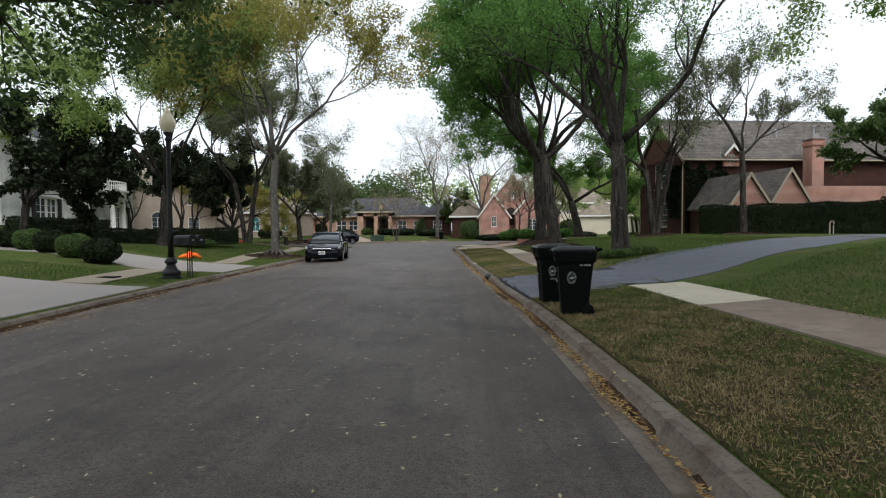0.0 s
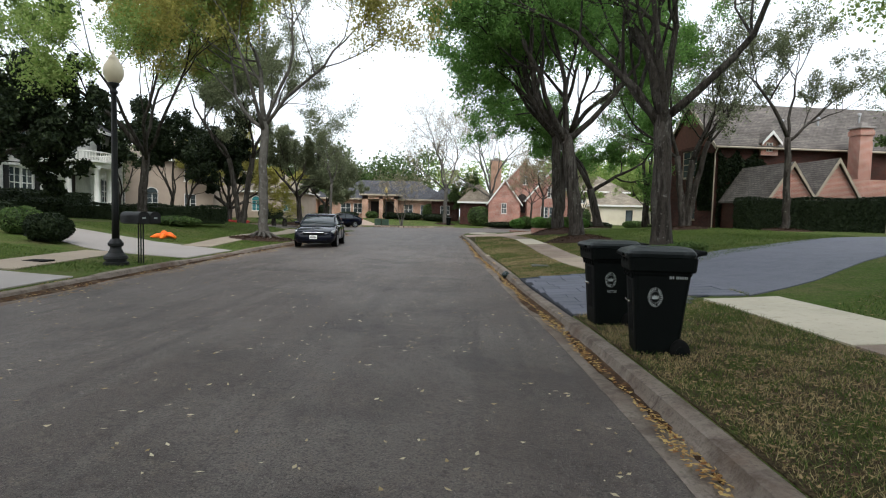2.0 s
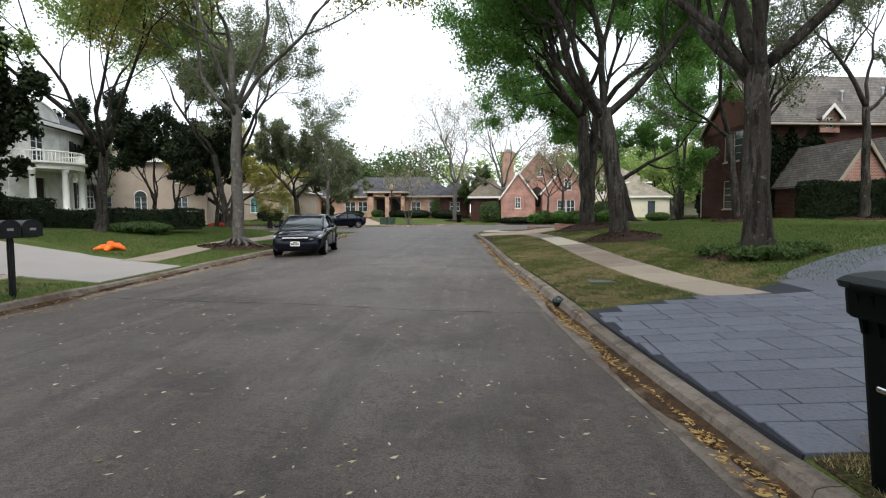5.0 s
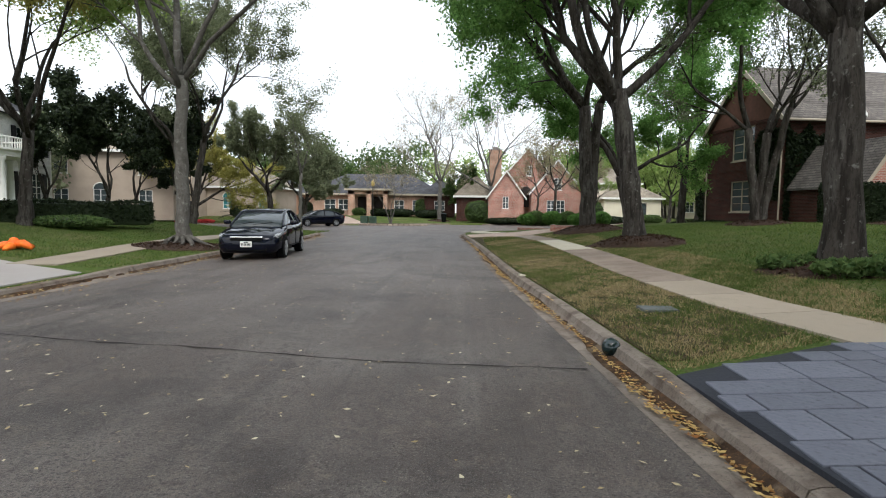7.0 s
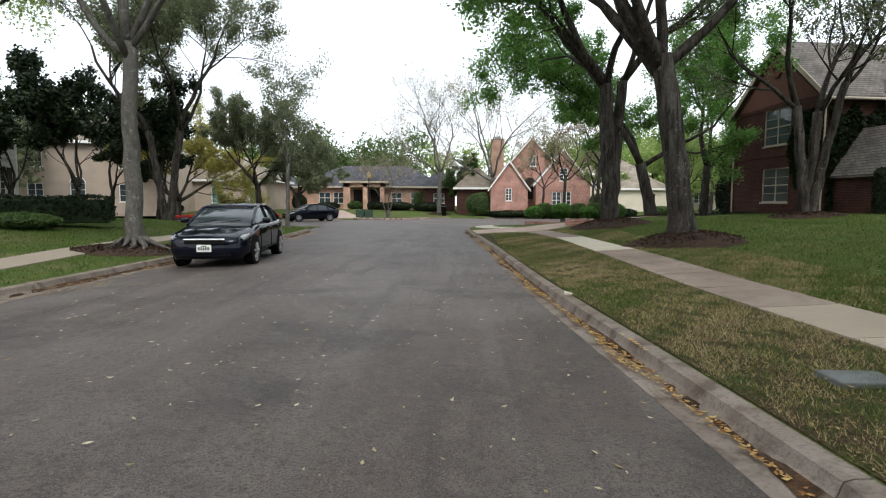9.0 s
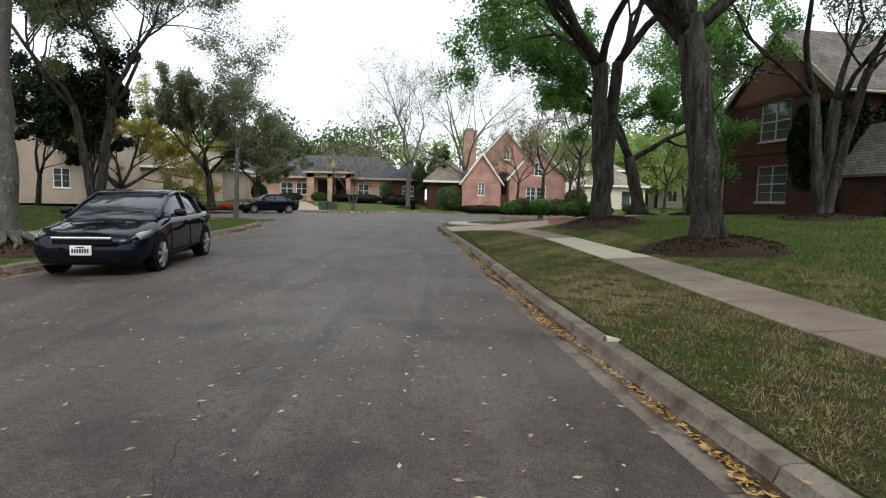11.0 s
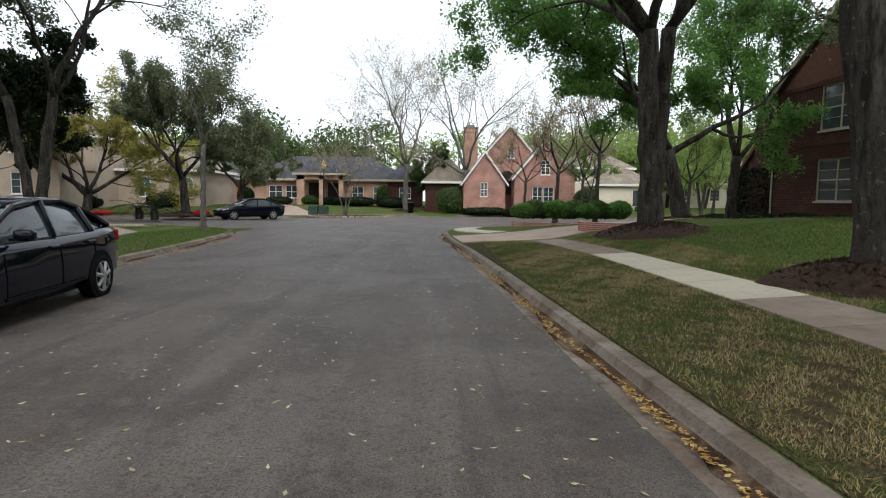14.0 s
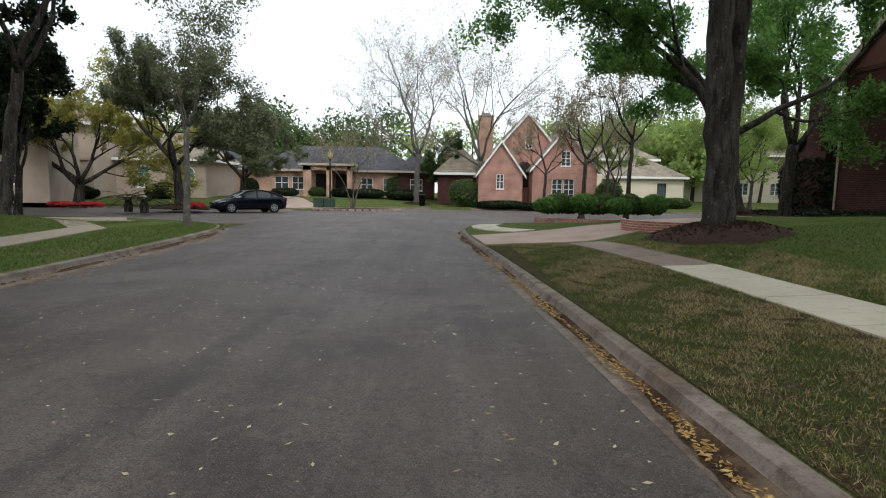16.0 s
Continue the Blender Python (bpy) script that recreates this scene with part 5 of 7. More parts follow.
    Mesh().box(13.8, -0.1, 2.98, L, -0.004, 3.12).make("string_course", WHITE, root, at=f)
    Mesh().tube([(L - 0.1, -0.4, E - 0.1), (L - 0.1, -0.08, E - 0.5), (L - 0.1, -0.08, 0)], 0.05, 8).make("downpipe", WHITE, root)
    # second, nearer wing at the left
    wing = thing("white_house", pose(-21.8, 16.5, 1.5, 0, 0, 101.7), "side wing of the white painted house", "house")
    shell(wing, 0, 8, 2, 9, 4.2, WHITEBRICK)
    hip_roof(wing, 0, 8, 2, 9, 4.3, 6.6, ROOFDARK, 0.4)


def stucco_house():
    root = thing("stucco_house", pose(-46, 74, 0.75, 0, 0, -4), "beige two-storey stucco house with arched windows", "house")
    ops = [(1.2, 0.7, 2.8, 2.4), (5.0, 0.4, 6.3, 2.2), (11.3, 0.7, 12.6, 2.4), (1.4, 3.9, 3.0, 5.3), (5.0, 3.9, 6.4, 5.3), (8.6, 0, 10.4, 2.7)]
    at = shell(root, 0, 14, 0, 10, 6.2, STUCCO, front=ops, right=[(3, 0.7, 4.4, 2.4)])
    for k, o in enumerate(ops[:5]):
        window(root, *o, WHITE, 2, 3, at["front"], arch=k == 1, blinds=k in (0, 2))
    Mesh().box(8.6, 0.12, 0, 10.4, 0.18, 2.7, 0.01).make("door", DOORP, root, at=at["front"])
    m = Mesh().box(0, -0.12, 3.1, 14, -0.004, 3.35).box(7.7, -0.9, -0.4, 8.4, -0.004, 3.1, 0.02).box(10.6, -0.9, -0.4, 11.3, -0.004, 3.1, 0.02)
    m.make("trim", STUCCO, root, at=at["front"])
    arch = [(9.5 + 1.8 * math.cos(k * math.pi / 14), 3.1 + 1.5 * math.sin(k * math.pi / 14)) for k in range(15)]
    Mesh().tube([(a, -0.45, b) for a, b in arch], 0.22, 8).make("entrance_arch", STUCCO, root, at=at["front"])
    hip_roof(root, 0, 14, 0, 10, 6.35, 9.2, ROOFTAN, 0.5)
    wing = thing("stucco_house", pose(-31.8, 76, 0.75), "single-storey stucco wing with arched teal window", "house")
    ops = [(2.0, 0.8, 3.2, 2.2), (6.4, 0.8, 7.4, 2.2)]
    at = shell(wing, 0, 8.5, 0, 8, 3.4, STUCCO, front=ops)
    for o in ops:
        window(wing, *o, WHITE, 2, 3, at["front"], arch=True, pane=TEAL)
    hip_roof(wing, 0, 8.5, 0, 8, 3.5, 6.4, ROOFTAN, 0.5)
    peach = thing("stucco_house", pose(-39, 59, 0.9, 0, 0, 20), "peach stucco house with arched window behind magnolias", "house")
    ops = [(1.0, 0.7, 2.2, 2.3), (4.2, 0.7, 5.4, 2.3), (8.0, 0.7, 9.2, 2.3), (1.0, 3.7, 2.2, 5.0), (8.0, 3.7, 9.2, 5.0)]
    at = shell(peach, 0, 11, 0, 8, 5.9, STUCCO, front=ops)
    for k, o in enumerate(ops):
        window(peach, *o, WHITE, 2, 3, at["front"], arch=k == 1, blinds=k == 0)
    hip_roof(peach, 0, 11, 0, 8, 6.0, 8.6, ROOFTAN, 0.5)


def low_house():
    """The long single-storey brick house that closes the street."""
    root = thing("low_house", pose(-28.5, 88, 0.85), "long low salmon brick house with slate hip roof", "house")
    ops = [(8.0, 0.75, 9.6, 2.25), (10.0, 0.75, 11.4, 2.25), (18.0, 0.6, 19.4, 2.2), (20.6, 0.6, 21.8, 2.2)]
    at = shell(root, 4.6, 25.0, 0, 11, 2.9, BRICKPALE, front=[(a - 4.6, b, c - 4.6, d) for a, b, c, d in ops])
    f = at["front"]
    for a, b, c, d in ops:
        window(root, a - 4.6, b, c - 4.6, d, WHITE, 2, 2, f, blinds=True)
    hip_roof(root, 4.6, 25.0, 0, 11, 3.05, 6.2, ROOFDARK, 0.6, trim=TAN)
    gar = shell(root, -1.0, 4.4, -3.5, 7, 2.9, PEACH, front=[(0.5, 0, 4.9, 2.2)])
    door = Mesh()
    for k in range(4):
        door.box(0.5, 0.1, 0.02 + k * 0.55, 4.9, 0.16, 0.54 + k * 0.55, 0.02)
    door.make("garage_door", PEACH, root, at=gar["front"])
    hip_roof(root, -1.0, 4.5, -3.5, 7, 3.0, 5.2, ROOFDARK, 0.5, trim=TAN)
    # raised entrance porch
    por = Mesh().box(11.9, -2.4, -0.5, 12.8, -1.6, 3.5, 0.02).box(14.5, -2.4, -0.5, 15.1, -1.6, 3.5, 0.02).box(16.8, -2.4, -0.5, 17.3, -1.6, 3.5, 0.02).box(11.9, -2.4, 2.9, 17.3, -1.6, 3.6, 0.02)
    por.make("porch", BRICKPALE, root)
    Mesh().box(12.8, -0.08, 0, 14.4, -0.01, 2.6, 0.02).box(15.1, -0.08, 0, 16.7, -0.01, 2.6, 0.02).make("door", DOORP, root)
    hip_roof(root, 11.9, 17.3, -2.4, 3.5, 3.65, 5.9, ROOFDARK, 0.4, trim=TAN)
    shell(root, 22.4, 26.5, -1.4, 6, 2.9, BRICK, front=[(1.4, 0.8, 2.8, 2.1)])
    window(root, 1.4, 0.8, 2.8, 2.1, WHITE, 2, 2, pose(22.4, -1.4, 0), blinds=True)
    hip_roof(root, 22.4, 26.5, -1.4, 6, 3.0, 5.4, ROOFDARK, 0.5, trim=TAN)


def gabled_house():
    root = thing("gabled_house", pose(0, 0, 0.9), "pink brick house with three steep white-edged gables", "house")

    def gable(x0, x1, y0, y1, e, a, ops, mat_=BRICKPINK):
        W = x1 - x0
        wall([(0, -0.6), (W, -0.6), (W, e), (W / 2, a - 0.1), (0, e)], ops, 0.25).make("wall", mat_, root, at=pose(x0, y0, 0))
        wall([(0.25, -0.6), (y1 - y0, -0.6), (y1 - y0, e), (0.25, e)], [], 0.25).make("wall", mat_, root, at=pose(x1, y0, 0, 0, 0, 90))
        wall([(0, -0.6), (y1 - y0 - 0.25, -0.6), (y1 - y0 - 0.25, e), (0, e)], [], 0.25).make("wall", mat_, root, at=pose(x0, y1, 0, 0, 0, 270))
        gable_roof(root, x0, x1, y0, y1, e, a, "y", 0.3, 0.14, ROOFTAN, WHITE)
        for o in ops:
            window(root, *o, WHITE, 2, 4 if o[3] - o[1] > 1.2 else 3, pose(x0, y0, 0))

    gable(3.4, 11.0, 78, 90, 3.9, 8.3, [(3.6, 5.0, 4.3, 6.2)])
    gable(2.4, 6.6, 76.2, 80, 2.5, 5.4, [(1.7, 1.0, 2.4, 2.4)])
    gable(7.4, 13.4, 75.4, 82, 3.0, 6.6, [(1.8, 0.1, 2.8, 2.0), (2.9, 0.1, 3.9, 2.0), (2.6, 3.2, 3.5, 4.6)])
    arch = [(6.95 + 0.7 * math.cos(k * math.pi / 12), 3.0 + 0.7 * math.sin(k * math.pi / 12)) for k in range(13)]
    Mesh().prism(arch + [(6.25, 1.2), (7.65, 1.2)], 77.85, 77.99, "y").make("entrance", DOORP, root)
    chimney(root, 3.5, 83, 3, 8.6, 1.5, 1.2, BRICKPALE)
    hip_roof(root, -1.5, 3.4, 80, 88, 2.6, 5.4, ROOFTAN, 0.4)
    shell(root, -1.5, 3.3, 80, 88, 2.5, BRICK)
    cream = thing("cream_house", pose(0, 0, 0.95), "cream stucco house with tan hip roof and garage", "house")
    at = shell(cream, 15.5, 23.5, 88, 96, 4.6, CREAM, front=[(1.0, 2.9, 1.9, 4.2), (5.5, 2.9, 6.5, 4.2)])
    window(cream, 1.0, 2.9, 1.9, 4.2, WHITE, 2, 3, at["front"])
    window(cream, 5.5, 2.9, 6.5, 4.2, WHITE, 2, 3, at["front"])
    hip_roof(cream, 15.5, 23.5, 88, 96, 4.7, 7.6, ROOFTAN, 0.5)
    at = shell(cream, 18.0, 25.5, 84.5, 92, 2.5, CREAM, front=[(4.6, 0.2, 5.6, 1.9)])
    window(cream, 4.6, 0.2, 5.6, 1.9, BLACKP, 1, 2, at["front"])
    hip_roof(cream, 18.0, 25.5, 84.5, 92, 2.6, 5.2, ROOFTAN, 0.4)
    far = thing("cream_house", pose(0, 0, 0.95), "pale two-storey house seen between the trees", "house")
    ops = [(1.5, 0.8, 2.8, 2.3), (5.5, 0.8, 6.8, 2.3), (9.5, 0.8, 10.8, 2.3), (1.5, 3.6, 2.8, 4.9), (9.5, 3.6, 10.8, 4.9)]
    at = shell(far, 30, 43, 92, 101, 5.6, CREAM, front=ops)
    for o in ops:
        window(far, *o, WHITE, 2, 3, at["front"])
    hip_roof(far, 30, 43, 92, 101, 5.7, 8.6, ROOFTAN, 0.5)


brick_house()
white_house()
stucco_house()
low_house()
gabled_house()

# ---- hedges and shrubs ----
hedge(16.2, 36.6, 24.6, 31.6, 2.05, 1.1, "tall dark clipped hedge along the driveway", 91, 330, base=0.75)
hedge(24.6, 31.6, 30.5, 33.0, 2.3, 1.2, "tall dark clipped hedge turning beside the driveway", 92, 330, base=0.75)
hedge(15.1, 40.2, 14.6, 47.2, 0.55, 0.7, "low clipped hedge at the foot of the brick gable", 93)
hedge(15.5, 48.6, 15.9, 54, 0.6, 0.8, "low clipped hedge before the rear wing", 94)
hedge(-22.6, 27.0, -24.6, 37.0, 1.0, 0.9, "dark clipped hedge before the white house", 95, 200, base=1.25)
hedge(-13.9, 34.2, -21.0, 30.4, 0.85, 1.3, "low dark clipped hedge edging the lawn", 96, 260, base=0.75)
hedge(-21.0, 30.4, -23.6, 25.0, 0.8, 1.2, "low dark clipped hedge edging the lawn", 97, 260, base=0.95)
for k in range(7):
    f = k / 6
    bush("round_bush", -12.3 - 1.75 * k, 18.9 + 1.05 * k, 0.62 - 0.02 * k, 0.62, 0.44, "clipped round boxwood bush in a row", MIDG if k % 2 else HEDGE, 3800, 0.05, 2.2, seed=100 + k, group="clipped bushes")
bush("bush", -15.6, 31.6, 1.5, 1.0, 0.26, "low spreading groundcover round the oak", MIDG, 3000, 0.07, seed=110)
for k, (x, y, rx, rz, lf) in enumerate(((-33.0, 73.0, 1.3, 0.55, HEDGE), (-36.5, 73.2, 1.2, 0.5, MIDG), (-40, 73, 1.3, 0.5, HEDGE), (-26.5, 74.4, 1.6, 0.7, HEDGE), (-21.8, 83.5, 0.9, 0.9, HEDGE), (-18.6, 85.5, 1.5, 0.45, HEDGE), (-15.2, 86.0, 1.0, 0.5, MIDG), (-9.5, 85.6, 2.2, 0.5, HEDGE), (-5.2, 85.2, 2.0, 0.55, HEDGE), (-6.6, 87.0, 0.8, 1.2, MIDG), (1.2, 77.2, 1.5, 1.3, MIDG), (4.5, 75.4, 2.4, 0.35, HEDGE), (8.5, 73.4, 2.6, 0.3, HEDGE), (14.4, 74.8, 1.2, 1.3, MIDG), (16, 73.6, 2.0, 0.5, HEDGE), (22, 78, 1.4, 0.5, MIDG), (-12.2, 85.9, 1.3, 0.5, HEDGE))):
    bush("bush", x, y, rx, rx * 0.7, rz, "clipped evergreen shrub before the far houses", lf, 2600, 0.11, 2.4, seed=120 + k, group="foundation shrubs")
for k, (x, y, rx) in enumerate(((-26.4, 60.8, 1.0), (-24.6, 61.0, 0.8), (-15.6, 56.6, 0.45))):
    bush("flower_bed", x, y, rx, 0.5, 0.15, "bed of red flowers before the stucco house", REDLEAF, 2400, 0.09, 2.2, seed=150 + k, category="flowers", group="flower beds")
for k in range(10):
    rng = np.random.default_rng(160 + k)
    bush("fern_clump", 4.6 + 0.62 * k, 52.9 + 0.3 * (k % 3), 0.75, 0.6, 0.42 + 0.1 * (k % 2), "green fern clump in the raised corner bed", MIDG if k % 3 else LIVE, 1600, 0.13, 1.7, seed=160 + k, group="corner bed plants", category="plant", z=0.45)

# ---- vehicles ----


def ring_loft(stations, closed=True):
    """Joins rings of equally many points."""
    m, n = Mesh(), len(stations[0])
    for r in stations:
        m.v += [tuple(p) for p in r]
    for i in range(len(stations) - 1):
        for j in range(n):
            k = (j + 1) % n
            m.f.append((i * n + j, i * n + k, (i + 1) * n + k, (i + 1) * n + j))
    m.f += [tuple(reversed(range(n))), tuple((len(stations) - 1) * n + j for j in range(n))]
    return m


def car(x, y, z, turn, label, plate=True):
    """A dark saloon, its nose towards -y before the turn."""
    root = thing("car", pose(x, y, z, 0, 0, turn), label, "car", "parked cars")
    body = []
    for yy, w, lo, hi, tw in ((-2.25, 0.55, 0.32, 0.58, 0.6), (-2.2, 0.70, 0.24, 0.66, 0.7), (-2.05, 0.80, 0.2, 0.72, 0.78), (-1.75, 0.86, 0.2, 0.80, 0.82), (-1.3, 0.875, 0.2, 0.88, 0.84), (-0.85, 0.875, 0.2, 0.95, 0.86), (0, 0.875, 0.2, 0.96, 0.87), (0.9, 0.875, 0.2, 0.98, 0.87), (1.5, 0.87, 0.2, 1.02, 0.84), (1.95, 0.83, 0.22, 1.04, 0.78), (2.18, 0.76, 0.3, 1.02, 0.72), (2.26, 0.66, 0.4, 0.9, 0.62)):
        ring = [(-w * 0.86, lo), (-w, lo + 0.14), (-w * 1.005, (lo + hi) / 2 + 0.02), (-w * 0.985, hi - 0.13), (-tw * 0.985, hi - 0.035), (-tw * 0.75, hi), (0, hi + 0.025), (tw * 0.75, hi), (tw * 0.985, hi - 0.035), (w * 0.985, hi - 0.13), (w * 1.005, (lo + hi) / 2 + 0.02), (w, lo + 0.14), (w * 0.86, lo)]
        body.append([(a, yy, b) for a, b in ring])
    shell_ = ring_loft(body).make("body", CARPAINT, root, smooth=True)
    cab = []
    for yy, wb, wt, hi in ((-1.15, 0.74, 0.72, 0.945), (-0.75, 0.79, 0.70, 1.14), (-0.25, 0.80, 0.64, 1.36), (0.25, 0.80, 0.615, 1.43), (0.75, 0.80, 0.61, 1.425), (1.2, 0.79, 0.62, 1.33), (1.6, 0.76, 0.66, 1.18), (1.95, 0.70, 0.66, 1.05)):
        cab.append([(-wb, yy, 0.9), (-wb * 0.985, yy, min(0.97, hi - 0.01)), (-wt, yy, hi - 0.03), (-wt * 0.9, yy, hi), (0, yy, hi + 0.015), (wt * 0.9, yy, hi), (wt, yy, hi - 0.03), (wb * 0.985, yy, min(0.97, hi - 0.01)), (wb, yy, 0.9)])
    ring_loft(cab).make("cabin_glass", CARGLASS, root, smooth=True)
    roof = []
    for yy, w, h in ((-0.32, 0.60, 1.365), (-0.1, 0.60, 1.415), (0.3, 0.60, 1.452), (0.75, 0.595, 1.446), (1.1, 0.59, 1.372), (1.22, 0.59, 1.335)):
        roof.append([(-w, yy, h - 0.04), (-w * 0.92, yy, h), (0, yy, h + 0.012), (w * 0.92, yy, h), (w, yy, h - 0.04)])
    ring_loft(roof).make("roof", CARPAINT, root, smooth=True)
    for s in (-1, 1):
        p = Mesh()
        p.tube([(s * 0.76, -1.12, 0.93), (s * 0.715, -0.75, 1.125), (s * 0.655, -0.28, 1.345), (s * 0.625, 0.25, 1.415), (s * 0.62, 0.75, 1.41), (s * 0.63, 1.2, 1.32), (s * 0.69, 1.62, 1.16), (s * 0.70, 1.98, 1.03)], [0.03, 0.032, 0.034, 0.03, 0.03, 0.04, 0.05, 0.04], 7)
        p.tube([(s * 0.625, 0.32, 1.41), (s * 0.81, 0.28, 0.95)], 0.035, 6)
        p.tube([(s * 0.635, 1.2, 1.32), (s * 0.80, 1.28, 0.97)], 0.04, 6)
        p.make("pillar", CARPAINT, root)
        mi = Mesh().box(s * 0.98 - 0.1, -0.72, 0.97, s * 0.98 + 0.1, -0.58, 1.1, 0.04).tube([(s * 0.8, -0.62, 0.98), (s * 0.92, -0.64, 1.0)], 0.02, 6)
        mi.make("wing_mirror", CARPAINT, root, smooth=True)
        for yy in (0.12, 1.05):
            Mesh().box(s * 0.885 - 0.018, yy - 0.1, 0.83, s * 0.885 + 0.018, yy + 0.1, 0.865, 0.012).make("door_handle", CARPAINT, root)
        seam = Mesh()
        for yy in (-0.82, 0.3, 1.2):
            seam.tube([(s * 0.879, yy, 0.36), (s * 0.884, yy, 0.6), (s * 0.868, yy, 0.84)], 0.006, 4)
        seam.tube([(s * 0.879, -0.85, 0.34), (s * 0.879, 0.9, 0.34)], 0.016, 5)
        seam.make("door_seam", RUBBER, root)
        hl = []
        for yy, a, b, lo, hi in ((-2.15, 0.46, 0.70, 0.60, 0.65), (-2.02, 0.50, 0.795, 0.615, 0.70), (-1.85, 0.60, 0.842, 0.65, 0.74), (-1.66, 0.76, 0.860, 0.71, 0.765)):
            hl.append([(s * a, yy - 0.045, lo), (s * b, yy - 0.01, lo), (s * b, yy, hi), (s * a, yy - 0.02, hi + 0.012)])
        ring_loft(hl).make("headlight", LENS, root, smooth=True)
        Mesh().box(s * 0.6 - 0.2, 2.2, 0.78, s * 0.6 + 0.16, 2.262, 0.95, 0.02).make("tail_light", mat("tail_red", (0.25, 0.01, 0.012), 0.2), root)
    g = Mesh().box(-0.44, -2.28, 0.625, 0.44, -2.17, 0.672, 0.018)
    g.make("grille_bar", CHROME, root)
    Mesh().box(-0.42, -2.268, 0.555, 0.42, -2.2, 0.624).box(-0.55, -2.24, 0.27, 0.55, -2.16, 0.36, 0.02).make("grille", RUBBER, root)
    if plate:
        pl = Mesh().box(-0.155, -2.305, 0.38, 0.155, -2.27, 0.535, 0.008).make("number_plate", WHITE, root)
        b = Mesh()
        for k in range(7):
            b.box(-0.125 + k * 0.037, -2.309, 0.42, -0.125 + k * 0.037 + 0.024, -2.3045, 0.485)
        b.box(-0.06, -2.309, 0.5, 0.06, -2.3045, 0.52)
        b.make("plate_bars", BLACKP, pl)
    wip = Mesh().tube([(-0.1, -1.13, 0.965), (0.45, -0.98, 1.045)], 0.01, 4).tube([(-0.6, -1.1, 0.96), (-0.1, -0.99, 1.05)], 0.01, 4)
    wip.make("wiper", RUBBER, root)
    for s in (-1, 1):
        for yy in (-1.36, 1.34):
            Mesh().lathe([(0.365, -0.01), (0.365, 0.012), (0.34, 0.016)], 28).make("wheel_arch", RUBBER, root, at=pose(s * 0.872, yy, 0.34, 0, 90 * s, 0))
            wh = Mesh().lathe([(0.215, -0.2), (0.29, -0.2), (0.315, -0.16), (0.315, 0.0), (0.295, 0.03), (0.225, 0.035), (0.215, 0.0)], 28)
            w = wh.make("wheel", RUBBER, root, smooth=True, at=pose(s * 0.865, yy, 0.315, 0, 90 * s, 0))
            rim = Mesh().lathe([(0.225, -0.05), (0.225, 0.035), (0.2, 0.03), (0.2, -0.03)], 28)
            for k in range(7):
                a = 2 * math.pi * k / 7
                rim.tube([(0.04 * math.cos(a), 0.04 * math.sin(a), 0.03), (0.13 * math.cos(a), 0.13 * math.sin(a), 0.033), (0.21 * math.cos(a), 0.21 * math.sin(a), 0.02)], [0.036, 0.028, 0.034], 6)
            rim.lathe([(0.05, 0.0), (0.05, 0.045), (0.03, 0.05)], 14)
            rim.make("rim", ALLOY, w)
    return root


car(-6.3, 27.6, -0.07, 7.5, "black four-door saloon parked at the kerb", True)
car(-13.4, 59.2, 0.0, -52, "black saloon parked near the street corner", False)

# ---- bins ----


